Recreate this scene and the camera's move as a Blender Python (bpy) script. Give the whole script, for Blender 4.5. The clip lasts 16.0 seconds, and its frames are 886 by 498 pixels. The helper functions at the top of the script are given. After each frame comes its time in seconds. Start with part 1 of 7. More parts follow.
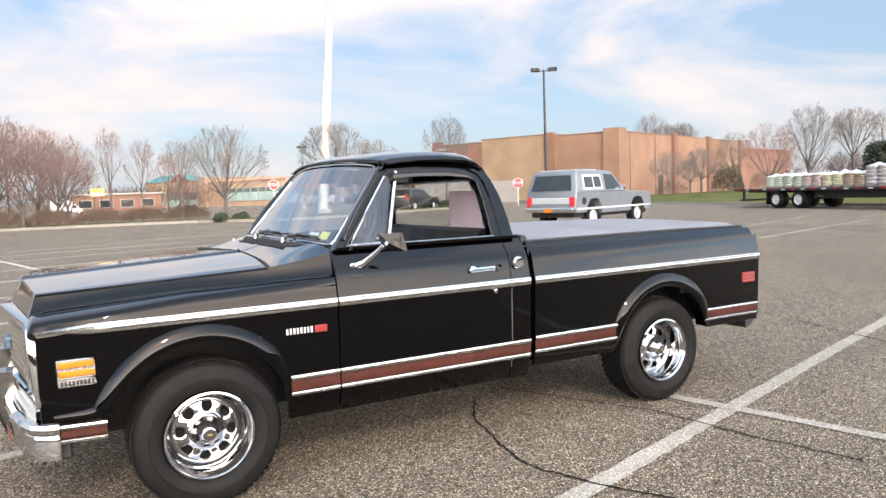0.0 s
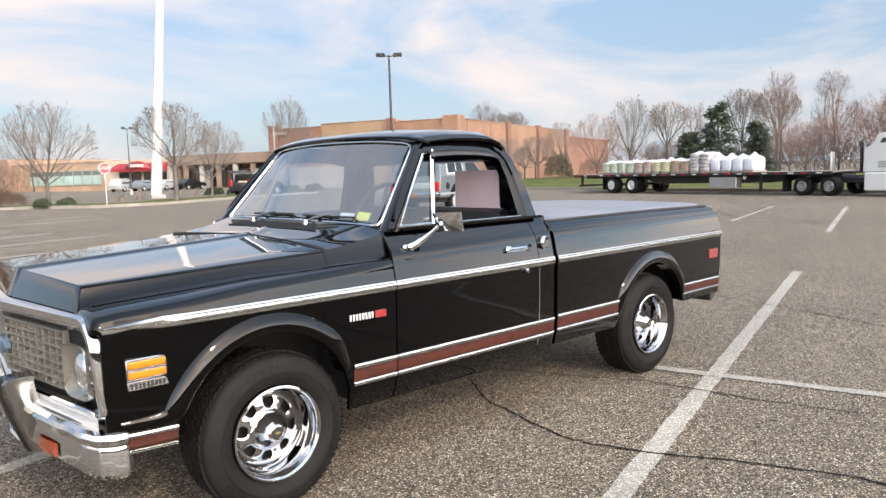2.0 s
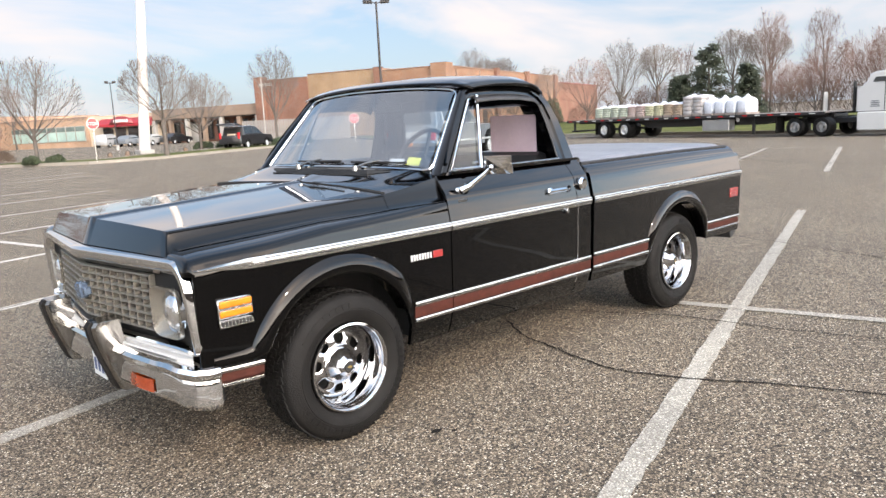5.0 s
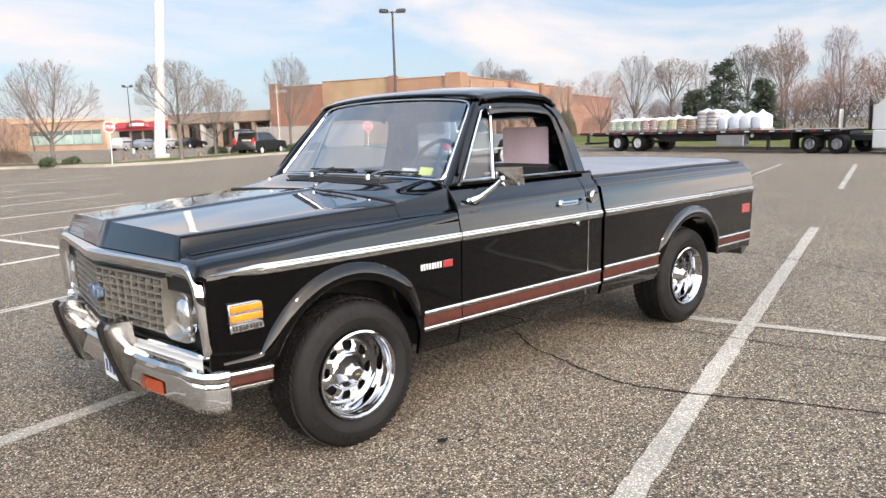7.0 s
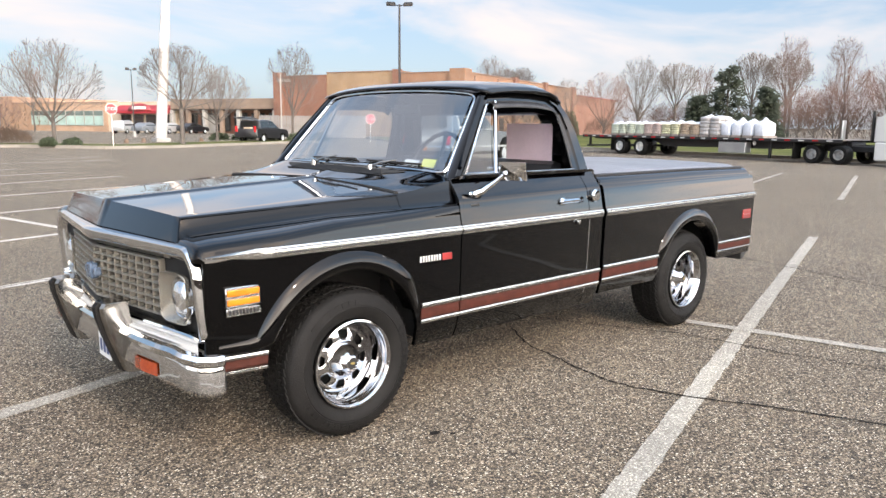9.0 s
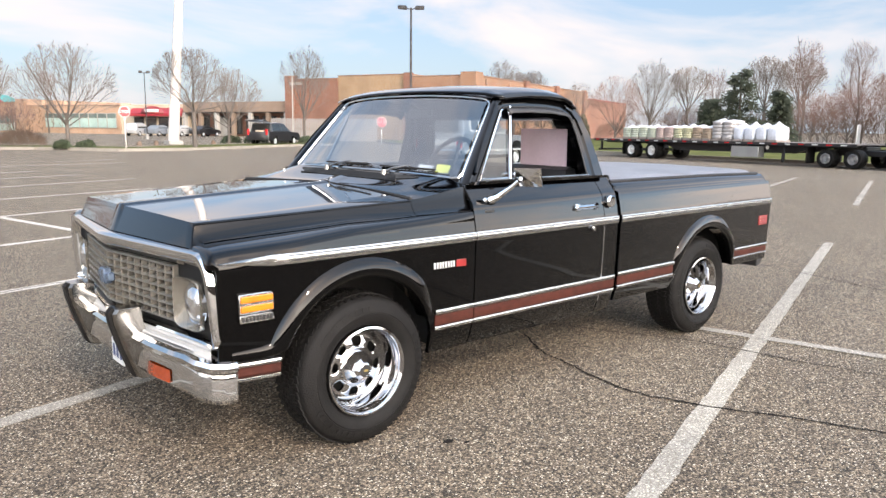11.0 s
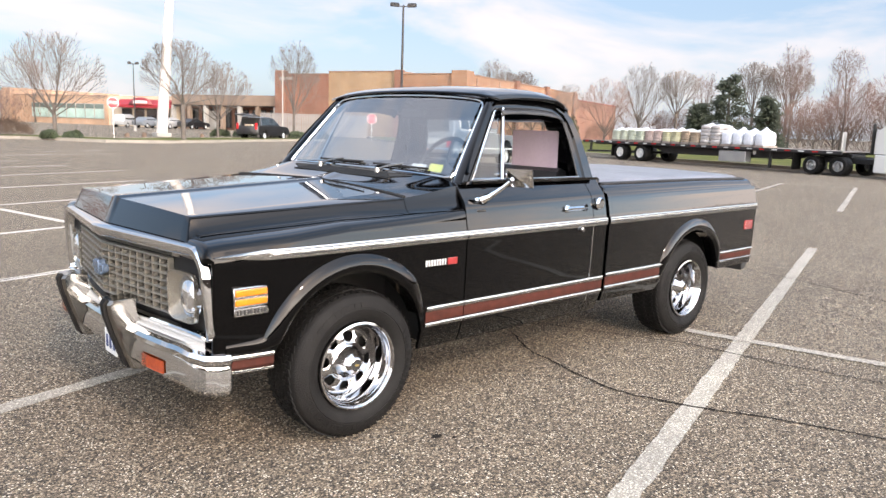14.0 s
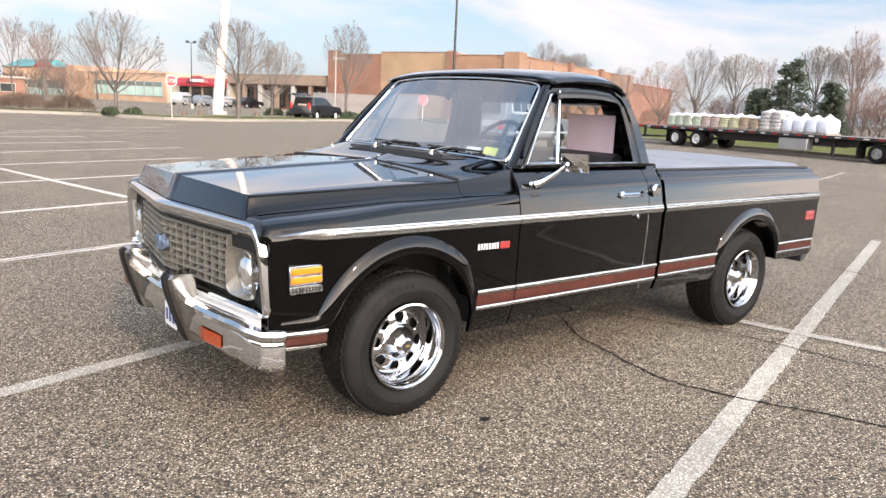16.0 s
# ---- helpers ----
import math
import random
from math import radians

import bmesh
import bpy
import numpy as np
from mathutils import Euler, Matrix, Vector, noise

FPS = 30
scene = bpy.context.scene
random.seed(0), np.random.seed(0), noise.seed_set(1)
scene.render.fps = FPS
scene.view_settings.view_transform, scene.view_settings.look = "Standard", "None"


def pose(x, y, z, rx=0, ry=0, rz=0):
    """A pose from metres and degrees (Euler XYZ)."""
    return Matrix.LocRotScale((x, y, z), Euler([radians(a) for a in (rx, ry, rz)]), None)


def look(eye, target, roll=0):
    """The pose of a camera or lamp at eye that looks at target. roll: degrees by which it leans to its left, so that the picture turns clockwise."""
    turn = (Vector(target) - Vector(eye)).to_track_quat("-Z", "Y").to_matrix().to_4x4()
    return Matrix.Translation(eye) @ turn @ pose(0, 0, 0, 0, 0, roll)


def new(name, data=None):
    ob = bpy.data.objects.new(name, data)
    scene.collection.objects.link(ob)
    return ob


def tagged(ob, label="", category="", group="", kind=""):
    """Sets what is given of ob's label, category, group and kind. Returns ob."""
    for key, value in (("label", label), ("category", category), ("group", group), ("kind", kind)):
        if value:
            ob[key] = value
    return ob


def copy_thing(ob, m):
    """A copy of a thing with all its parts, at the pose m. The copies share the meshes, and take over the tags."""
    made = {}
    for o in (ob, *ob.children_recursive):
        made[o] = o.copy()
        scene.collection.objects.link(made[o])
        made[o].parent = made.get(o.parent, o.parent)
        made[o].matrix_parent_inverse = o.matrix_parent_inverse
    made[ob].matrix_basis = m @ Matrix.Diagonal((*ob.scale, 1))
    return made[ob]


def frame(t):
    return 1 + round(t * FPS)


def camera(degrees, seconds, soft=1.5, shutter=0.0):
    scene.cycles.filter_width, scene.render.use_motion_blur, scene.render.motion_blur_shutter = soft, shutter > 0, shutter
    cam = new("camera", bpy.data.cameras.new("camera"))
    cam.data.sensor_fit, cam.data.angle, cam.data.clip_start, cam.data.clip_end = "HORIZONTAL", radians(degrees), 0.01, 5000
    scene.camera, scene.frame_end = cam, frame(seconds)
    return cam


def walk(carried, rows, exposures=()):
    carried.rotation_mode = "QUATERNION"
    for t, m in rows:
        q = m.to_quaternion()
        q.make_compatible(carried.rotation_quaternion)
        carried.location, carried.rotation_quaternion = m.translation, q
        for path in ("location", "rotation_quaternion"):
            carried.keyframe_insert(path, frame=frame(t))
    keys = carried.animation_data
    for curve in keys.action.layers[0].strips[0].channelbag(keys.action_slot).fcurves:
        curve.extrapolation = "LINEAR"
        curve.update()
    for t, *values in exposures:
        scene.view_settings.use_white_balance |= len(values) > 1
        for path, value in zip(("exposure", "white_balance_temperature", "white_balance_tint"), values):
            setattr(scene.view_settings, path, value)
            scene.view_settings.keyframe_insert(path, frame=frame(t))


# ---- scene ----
cam = camera(62.0, 16.0)
PATH = [
    (0, (-0.654, -4.434, 1.44), (0.316, -2.693, 1.283), -2.0),
    (0.5, (-0.902, -4.21, 1.426), (0.174, -2.531, 1.267), 0.2),
    (1, (-1.142, -4.055, 1.445), (0.031, -2.446, 1.261), -2.6),
    (1.5, (-1.319, -3.879, 1.425), (-0.06, -2.338, 1.223), -2.2),
    (2, (-1.5, -3.723, 1.44), (-0.168, -2.246, 1.23), -1.7),
    (2.5, (-1.714, -3.631, 1.439), (-0.348, -2.19, 1.194), -2.8),
    (3, (-1.803, -3.581, 1.446), (-0.49, -2.102, 1.147), -0.6),
    (3.5, (-1.806, -3.615, 1.435), (-0.489, -2.154, 1.073), -3.3),
    (4, (-1.833, -3.666, 1.441), (-0.465, -2.252, 1.081), -3.8),
    (4.5, (-1.839, -3.646, 1.43), (-0.469, -2.232, 1.077), -2.7),
    (5, (-1.849, -3.633, 1.434), (-0.511, -2.186, 1.088), -2.9),
    (5.2, (-1.844, -3.613, 1.424), (-0.518, -2.156, 1.078), -2.7),
    (7.3, (-1.859, -3.65, 1.44), (-0.533, -2.186, 1.125), -1.6),
    (7.5, (-1.857, -3.645, 1.435), (-0.516, -2.193, 1.126), -1.6),
    (8, (-1.855, -3.648, 1.432), (-0.51, -2.203, 1.116), -1.4),
    (8.5, (-1.852, -3.645, 1.427), (-0.505, -2.206, 1.091), -0.4),
    (9, (-1.86, -3.634, 1.422), (-0.537, -2.171, 1.091), 0.5),
    (9.5, (-1.858, -3.61, 1.432), (-0.564, -2.119, 1.112), 0.8),
    (9.7, (-1.847, -3.592, 1.432), (-0.554, -2.098, 1.122), 0.7),
    (11.8, (-1.874, -3.616, 1.437), (-0.563, -2.141, 1.109), 0.7),
    (12, (-1.888, -3.631, 1.445), (-0.575, -2.157, 1.125), 0.7),
    (12.5, (-1.9, -3.639, 1.44), (-0.586, -2.163, 1.133), 1.4),
    (13, (-1.911, -3.647, 1.445), (-0.585, -2.181, 1.144), -0.2),
    (13.5, (-1.913, -3.631, 1.44), (-0.582, -2.168, 1.139), 1.6),
    (14, (-1.905, -3.624, 1.441), (-0.577, -2.165, 1.114), 1.9),
    (14.5, (-1.904, -3.614, 1.441), (-0.584, -2.152, 1.095), 1.9),
    (15, (-1.906, -3.619, 1.44), (-0.598, -2.147, 1.087), 2.3),
    (15.5, (-1.916, -3.611, 1.44), (-0.643, -2.11, 1.079), 2.6),
    (16, (-1.924, -3.609, 1.444), (-0.699, -2.075, 1.065), 2.7),
]
walk(cam, [(t, look(eye, target, roll)) for t, eye, target, roll in PATH],
     exposures=[(0, -0.44, 7160, 16), (2, -0.50, 7180, 16), (3.5, -0.42, 7180, 16), (5, -0.40, 7180, 16), (9.7, -0.39, 7200, 16), (12.5, -0.31, 7240, 18), (16, -0.29, 7310, 18)])

# ---- daylight: thin bright cloud, a hazy sun from behind the camera ----
SUN_TO = Vector((-0.134, -0.833, 0.538)).normalized()
world = bpy.data.worlds.new("sky")
scene.world = world
world.use_nodes = True
wn, wl = world.node_tree.nodes, world.node_tree.links
wn.clear()
w_out = wn.new("ShaderNodeOutputWorld")
w_bg = wn.new("ShaderNodeBackground")
w_sky = wn.new("ShaderNodeTexSky")
w_sky.sky_type, w_sky.sun_disc = "NISHITA", False
w_sky.sun_elevation = math.asin(SUN_TO.z)
w_sky.sun_rotation = math.atan2(SUN_TO.x, SUN_TO.y)
w_sky.air_density, w_sky.dust_density, w_sky.ozone_density = 1.0, 1.5, 1.0
w_co = wn.new("ShaderNodeTexCoord")
w_map = wn.new("ShaderNodeMapping")
w_map.inputs["Scale"].default_value = (1.3, 1.3, 4.2)
w_map.inputs["Rotation"].default_value = (0.0, 0.1, 0.5)
w_noise = wn.new("ShaderNodeTexNoise")
w_noise.inputs["Scale"].default_value = 1.7
w_noise.inputs["Detail"].default_value = 7
w_noise.inputs["Roughness"].default_value = 0.55
w_noise.inputs["Distortion"].default_value = 0.5
w_ramp = wn.new("ShaderNodeValToRGB")
w_ramp.color_ramp.elements[0].position, w_ramp.color_ramp.elements[0].color = 0.42, (0, 0, 0, 1)
w_ramp.color_ramp.elements[1].position, w_ramp.color_ramp.elements[1].color = 0.61, (1, 1, 1, 1)
w_mix = wn.new("ShaderNodeMix")
w_mix.data_type = "RGBA"
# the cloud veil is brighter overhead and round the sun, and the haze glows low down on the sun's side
w_sep = wn.new("ShaderNodeSeparateXYZ")
w_up = wn.new("ShaderNodeMapRange")
w_up.inputs["From Min"].default_value, w_up.inputs["From Max"].default_value = 0.15, 0.85
w_up.inputs["To Min"].default_value, w_up.inputs["To Max"].default_value = 1.0, 1.5
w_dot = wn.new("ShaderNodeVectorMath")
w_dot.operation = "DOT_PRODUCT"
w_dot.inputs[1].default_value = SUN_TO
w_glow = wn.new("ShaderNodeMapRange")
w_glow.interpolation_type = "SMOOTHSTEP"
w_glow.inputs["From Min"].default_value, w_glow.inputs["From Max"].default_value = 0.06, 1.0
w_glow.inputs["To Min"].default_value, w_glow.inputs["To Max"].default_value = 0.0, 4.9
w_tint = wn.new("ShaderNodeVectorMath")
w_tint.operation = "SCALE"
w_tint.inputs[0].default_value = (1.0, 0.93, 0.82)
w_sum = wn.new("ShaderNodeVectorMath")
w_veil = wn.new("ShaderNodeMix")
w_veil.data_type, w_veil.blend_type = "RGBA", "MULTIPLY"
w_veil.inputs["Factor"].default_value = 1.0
w_mix.inputs["B"].default_value = (12.1, 12.1, 12.6, 1)
wl.new(w_co.outputs["Generated"], w_sep.inputs[0])
wl.new(w_sep.outputs["Z"], w_up.inputs["Value"])
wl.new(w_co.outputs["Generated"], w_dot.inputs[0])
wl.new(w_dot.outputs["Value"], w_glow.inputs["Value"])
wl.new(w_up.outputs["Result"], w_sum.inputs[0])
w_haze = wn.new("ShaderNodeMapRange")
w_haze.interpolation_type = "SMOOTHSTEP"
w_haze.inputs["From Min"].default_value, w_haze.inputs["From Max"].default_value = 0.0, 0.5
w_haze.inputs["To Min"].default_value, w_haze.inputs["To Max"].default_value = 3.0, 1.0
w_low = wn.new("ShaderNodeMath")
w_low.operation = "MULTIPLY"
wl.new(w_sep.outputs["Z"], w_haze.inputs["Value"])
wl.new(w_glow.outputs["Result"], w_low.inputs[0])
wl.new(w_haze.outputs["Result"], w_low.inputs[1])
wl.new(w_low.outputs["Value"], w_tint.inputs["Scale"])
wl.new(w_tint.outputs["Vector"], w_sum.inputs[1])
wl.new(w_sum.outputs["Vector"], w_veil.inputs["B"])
w_add = wn.new("ShaderNodeMix")
w_add.data_type, w_add.blend_type = "RGBA", "ADD"
w_add.inputs["Factor"].default_value = 1.0
w_add.inputs["B"].default_value = (2.5, 4.3, 6.6, 1)
wl.new(w_co.outputs["Generated"], w_map.inputs["Vector"])
wl.new(w_map.outputs["Vector"], w_noise.inputs["Vector"])
wl.new(w_noise.outputs["Fac"], w_ramp.inputs["Fac"])
wl.new(w_sky.outputs["Color"], w_add.inputs["A"])
wl.new(w_add.outputs["Result"], w_mix.inputs["A"])
w_thin = wn.new("ShaderNodeMapRange")
w_thin.interpolation_type = "SMOOTHSTEP"
w_thin.inputs["From Min"].default_value, w_thin.inputs["From Max"].default_value = 0.24, 0.55
w_thin.inputs["To Min"].default_value, w_thin.inputs["To Max"].default_value = 1.0, 0.40
w_cover = wn.new("ShaderNodeMath")
w_cover.operation = "MULTIPLY"
wl.new(w_sep.outputs["Z"], w_thin.inputs["Value"])
wl.new(w_ramp.outputs["Color"], w_cover.inputs[0])
wl.new(w_thin.outputs["Result"], w_cover.inputs[1])
wl.new(w_cover.outputs["Value"], w_mix.inputs["Factor"])
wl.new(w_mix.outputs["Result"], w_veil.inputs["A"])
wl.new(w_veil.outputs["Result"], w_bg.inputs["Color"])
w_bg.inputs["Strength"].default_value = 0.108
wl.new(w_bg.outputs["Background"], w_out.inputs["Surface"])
sun = new("sun", bpy.data.lights.new("sun", "SUN"))
sun.data.energy, sun.data.angle, sun.data.color = 3.35, radians(3.0), (1.0, 0.94, 0.86)
sun.matrix_world = look(SUN_TO * 40, (0, 0, 0))

# ---- materials ----
def material(name, color, rough=0.5, metal=0.0, var=0.12, scale=8.0, bump=0.0, bump_scale=60.0, coat=0.0, second=None, spec=0.5, detail=6):
    """A principled surface with colour varied at two scales and fine relief."""
    m = bpy.data.materials.new(name)
    m.use_nodes = True
    n, l = m.node_tree.nodes, m.node_tree.links
    b = n["Principled BSDF"]
    b.inputs["Roughness"].default_value = rough
    b.inputs["Metallic"].default_value = metal
    b.inputs["Coat Weight"].default_value = coat
    b.inputs["Coat Roughness"].default_value = 0.03
    b.inputs["Specular IOR Level"].default_value = spec
    co = n.new("ShaderNodeTexCoord")
    big = n.new("ShaderNodeTexNoise")
    big.inputs["Scale"].default_value, big.inputs["Detail"].default_value = scale, detail
    fine = n.new("ShaderNodeTexNoise")
    fine.inputs["Scale"].default_value, fine.inputs["Detail"].default_value = bump_scale, 4
    l.new(co.outputs["Object"], big.inputs["Vector"])
    l.new(co.outputs["Object"], fine.inputs["Vector"])
    c = Vector(color)
    lo, hi = c * (1 - var), c * (1 + var)
    if second:
        hi = Vector(second)
    ramp = n.new("ShaderNodeValToRGB")
    ramp.color_ramp.elements[0].position, ramp.color_ramp.elements[0].color = 0.35, (*lo, 1)
    ramp.color_ramp.elements[1].position, ramp.color_ramp.elements[1].color = 0.68, (*[min(1, v) for v in hi], 1)
    mixf = n.new("ShaderNodeMath")
    mixf.operation = "MULTIPLY_ADD"
    mixf.inputs[1].default_value, mixf.inputs[2].default_value = 0.35, 0.0
    addf = n.new("ShaderNodeMath")
    addf.operation = "MULTIPLY_ADD"
    addf.inputs[1].default_value = 0.65
    l.new(fine.outputs["Fac"], mixf.inputs[0])
    l.new(big.outputs["Fac"], addf.inputs[0])
    l.new(mixf.outputs[0], addf.inputs[2])
    l.new(addf.outputs[0], ramp.inputs["Fac"])
    l.new(ramp.outputs["Color"], b.inputs["Base Color"])
    if bump:
        bp = n.new("ShaderNodeBump")
        bp.inputs["Strength"].default_value, bp.inputs["Distance"].default_value = min(1.0, bump), 0.01
        l.new(fine.outputs["Fac"], bp.inputs["Height"])
        l.new(bp.outputs["Normal"], b.inputs["Normal"])
    return m


def lacquer_mat(name, color):
    """Deep polished lacquer: a dark base whose mirror gloss grows at a slant, with faint orange peel."""
    m = material(name, color, 0.5, 0, 0.15, 3, spec=0.0)
    n, l = m.node_tree.nodes, m.node_tree.links
    out = n["Material Output"]
    gloss = n.new("ShaderNodeBsdfGlossy")
    gloss.inputs["Roughness"].default_value = 0.03
    gloss.inputs["Color"].default_value = (0.98, 0.985, 1.0, 1)
    slant = n.new("ShaderNodeLayerWeight")
    slant.inputs["Blend"].default_value = 0.5
    curve = n.new("ShaderNodeMath")
    curve.operation = "POWER"
    curve.inputs[1].default_value = 3.4
    share = n.new("ShaderNodeMath")
    share.operation = "MULTIPLY_ADD"
    share.inputs[1].default_value, share.inputs[2].default_value = 1.08, 0.018
    mix = n.new("ShaderNodeMixShader")
    l.new(slant.outputs["Facing"], curve.inputs[0])
    l.new(curve.outputs[0], share.inputs[0])
    l.new(share.outputs[0], mix.inputs["Fac"])
    l.new(n["Principled BSDF"].outputs[0], mix.inputs[1])
    l.new(gloss.outputs[0], mix.inputs[2])
    l.new(mix.outputs[0], out.inputs["Surface"])
    return m


def glass_mat(name, tint, rough=0.0):
    """Thin window glass: mostly clear, with mirror gloss that grows at a slant."""
    m = bpy.data.materials.new(name)
    m.use_nodes = True
    n, l = m.node_tree.nodes, m.node_tree.links
    n.clear()
    out = n.new("ShaderNodeOutputMaterial")
    clear = n.new("ShaderNodeBsdfTransparent")
    clear.inputs["Color"].default_value = (*tint, 1)
    gloss = n.new("ShaderNodeBsdfGlossy")
    gloss.inputs["Roughness"].default_value = rough
    edge = n.new("ShaderNodeLayerWeight")
    edge.inputs["Blend"].default_value = 0.5
    rise = n.new("ShaderNodeMath")
    rise.operation = "POWER"
    rise.inputs[1].default_value = 4.0
    fres = n.new("ShaderNodeMath")
    fres.name = "mirror_share"
    fres.operation = "MULTIPLY_ADD"
    fres.inputs[1].default_value, fres.inputs[2].default_value = 0.9, 0.13
    l.new(edge.outputs["Facing"], rise.inputs[0])
    l.new(rise.outputs[0], fres.inputs[0])
    mix = n.new("ShaderNodeMixShader")
    l.new(fres.outputs[0], mix.inputs["Fac"])
    l.new(clear.outputs[0], mix.inputs[1])
    l.new(gloss.outputs[0], mix.inputs[2])
    l.new(mix.outputs[0], out.inputs["Surface"])
    return m


def asphalt_mat(name, base, stone, grain=112.0, bump=1.0, patch=0.15, binder=0.30, pale=(0.62, 0.56, 0.46)):
    """Worn parking-lot asphalt: pale and brown aggregate in dark binder, stains and lighter wear."""
    m = bpy.data.materials.new(name)
    m.use_nodes = True
    n, l = m.node_tree.nodes, m.node_tree.links
    b = n["Principled BSDF"]
    b.inputs["Roughness"].default_value = 0.82
    b.inputs["Specular IOR Level"].default_value = 0.35
    co = n.new("ShaderNodeTexCoord")
    vor = n.new("ShaderNodeTexVoronoi")
    vor.inputs["Scale"].default_value = grain
    warp = n.new("ShaderNodeTexNoise")
    warp.inputs["Scale"].default_value, warp.inputs["Detail"].default_value = 70, 2
    l.new(co.outputs["Object"], warp.inputs["Vector"])
    shift = n.new("ShaderNodeVectorMath")
    shift.operation = "MULTIPLY_ADD"
    shift.inputs[1].default_value = (0.016, 0.016, 0.016)
    l.new(warp.outputs["Color"], shift.inputs[0])
    l.new(co.outputs["Object"], shift.inputs[2])
    l.new(shift.outputs["Vector"], vor.inputs["Vector"])
    hue = n.new("ShaderNodeValToRGB")
    e = hue.color_ramp.elements
    e[0].position, e[0].color = 0.12, (*base, 1)
    e[1].position, e[1].color = 0.95, (*stone, 1)
    mid = e.new(0.52)
    mid.color = (*[0.55 * a + 0.45 * c for a, c in zip(base, stone)], 1)
    hi = e.new(0.82)
    hi.color = (*[0.25 * a + 0.75 * c for a, c in zip(base, stone)], 1)
    sep = n.new("ShaderNodeSeparateColor")
    l.new(vor.outputs["Color"], sep.inputs["Color"])
    l.new(sep.outputs[0], hue.inputs["Fac"])
    gap = n.new("ShaderNodeValToRGB")
    gap.color_ramp.elements[0].position, gap.color_ramp.elements[0].color = 0.30, (1, 1, 1, 1)
    gap.color_ramp.elements[1].position, gap.color_ramp.elements[1].color = 0.62, (binder, binder * 0.965, binder * 0.93, 1)
    l.new(vor.outputs["Distance"], gap.inputs["Fac"])
    mul = n.new("ShaderNodeMix")
    mul.data_type, mul.blend_type = "RGBA", "MULTIPLY"
    mul.inputs["Factor"].default_value = 1.0
    l.new(hue.outputs["Color"], mul.inputs["A"])
    l.new(gap.outputs["Color"], mul.inputs["B"])
    chips = n.new("ShaderNodeTexVoronoi")
    chips.inputs["Scale"].default_value = grain * 0.72
    l.new(co.outputs["Object"], chips.inputs["Vector"])
    pick = n.new("ShaderNodeSeparateColor")
    l.new(chips.outputs["Color"], pick.inputs["Color"])
    few = n.new("ShaderNodeMapRange")
    few.inputs["From Min"].default_value, few.inputs["From Max"].default_value = 0.66, 0.88
    l.new(pick.outputs[1], few.inputs["Value"])
    core = n.new("ShaderNodeMapRange")
    core.inputs["From Min"].default_value, core.inputs["From Max"].default_value = 0.40, 0.30
    l.new(chips.outputs["Distance"], core.inputs["Value"])
    chip = n.new("ShaderNodeMath")
    chip.operation = "MULTIPLY"
    l.new(few.outputs["Result"], chip.inputs[0])
    l.new(core.outputs["Result"], chip.inputs[1])
    strew = n.new("ShaderNodeMix")
    strew.data_type = "RGBA"
    strew.inputs["B"].default_value = (*pale, 1)
    l.new(chip.outputs[0], strew.inputs["Factor"])
    l.new(mul.outputs["Result"], strew.inputs["A"])
    big = n.new("ShaderNodeTexNoise")
    big.inputs["Scale"].default_value, big.inputs["Detail"].default_value, big.inputs["Roughness"].default_value = 0.55, 8, 0.65
    move = n.new("ShaderNodeMapping")
    move.inputs["Location"].default_value = (4.3, 2.6, 1.7)
    l.new(co.outputs["Object"], move.inputs["Vector"])
    l.new(move.outputs["Vector"], big.inputs["Vector"])
    wear = n.new("ShaderNodeValToRGB")
    wear.color_ramp.elements[0].position, wear.color_ramp.elements[0].color = 0.3, (1 - patch, 1 - patch, 1 - patch, 1)
    wear.color_ramp.elements[1].position, wear.color_ramp.elements[1].color = 0.7, (1 + patch, 1 + patch, 1 + patch * 0.9, 1)
    l.new(big.outputs["Fac"], wear.inputs["Fac"])
    mul2 = n.new("ShaderNodeMix")
    mul2.data_type, mul2.blend_type = "RGBA", "MULTIPLY"
    mul2.inputs["Factor"].default_value = 1.0
    l.new(strew.outputs["Result"], mul2.inputs["A"])
    l.new(wear.outputs["Color"], mul2.inputs["B"])
    l.new(mul2.outputs["Result"], b.inputs["Base Color"])
    bp = n.new("ShaderNodeBump")
    bp.invert = True
    bp.inputs["Strength"].default_value, bp.inputs["Distance"].default_value = bump, 0.0068
    l.new(vor.outputs["Distance"], bp.inputs["Height"])
    l.new(bp.outputs["Normal"], b.inputs["Normal"])
    return m


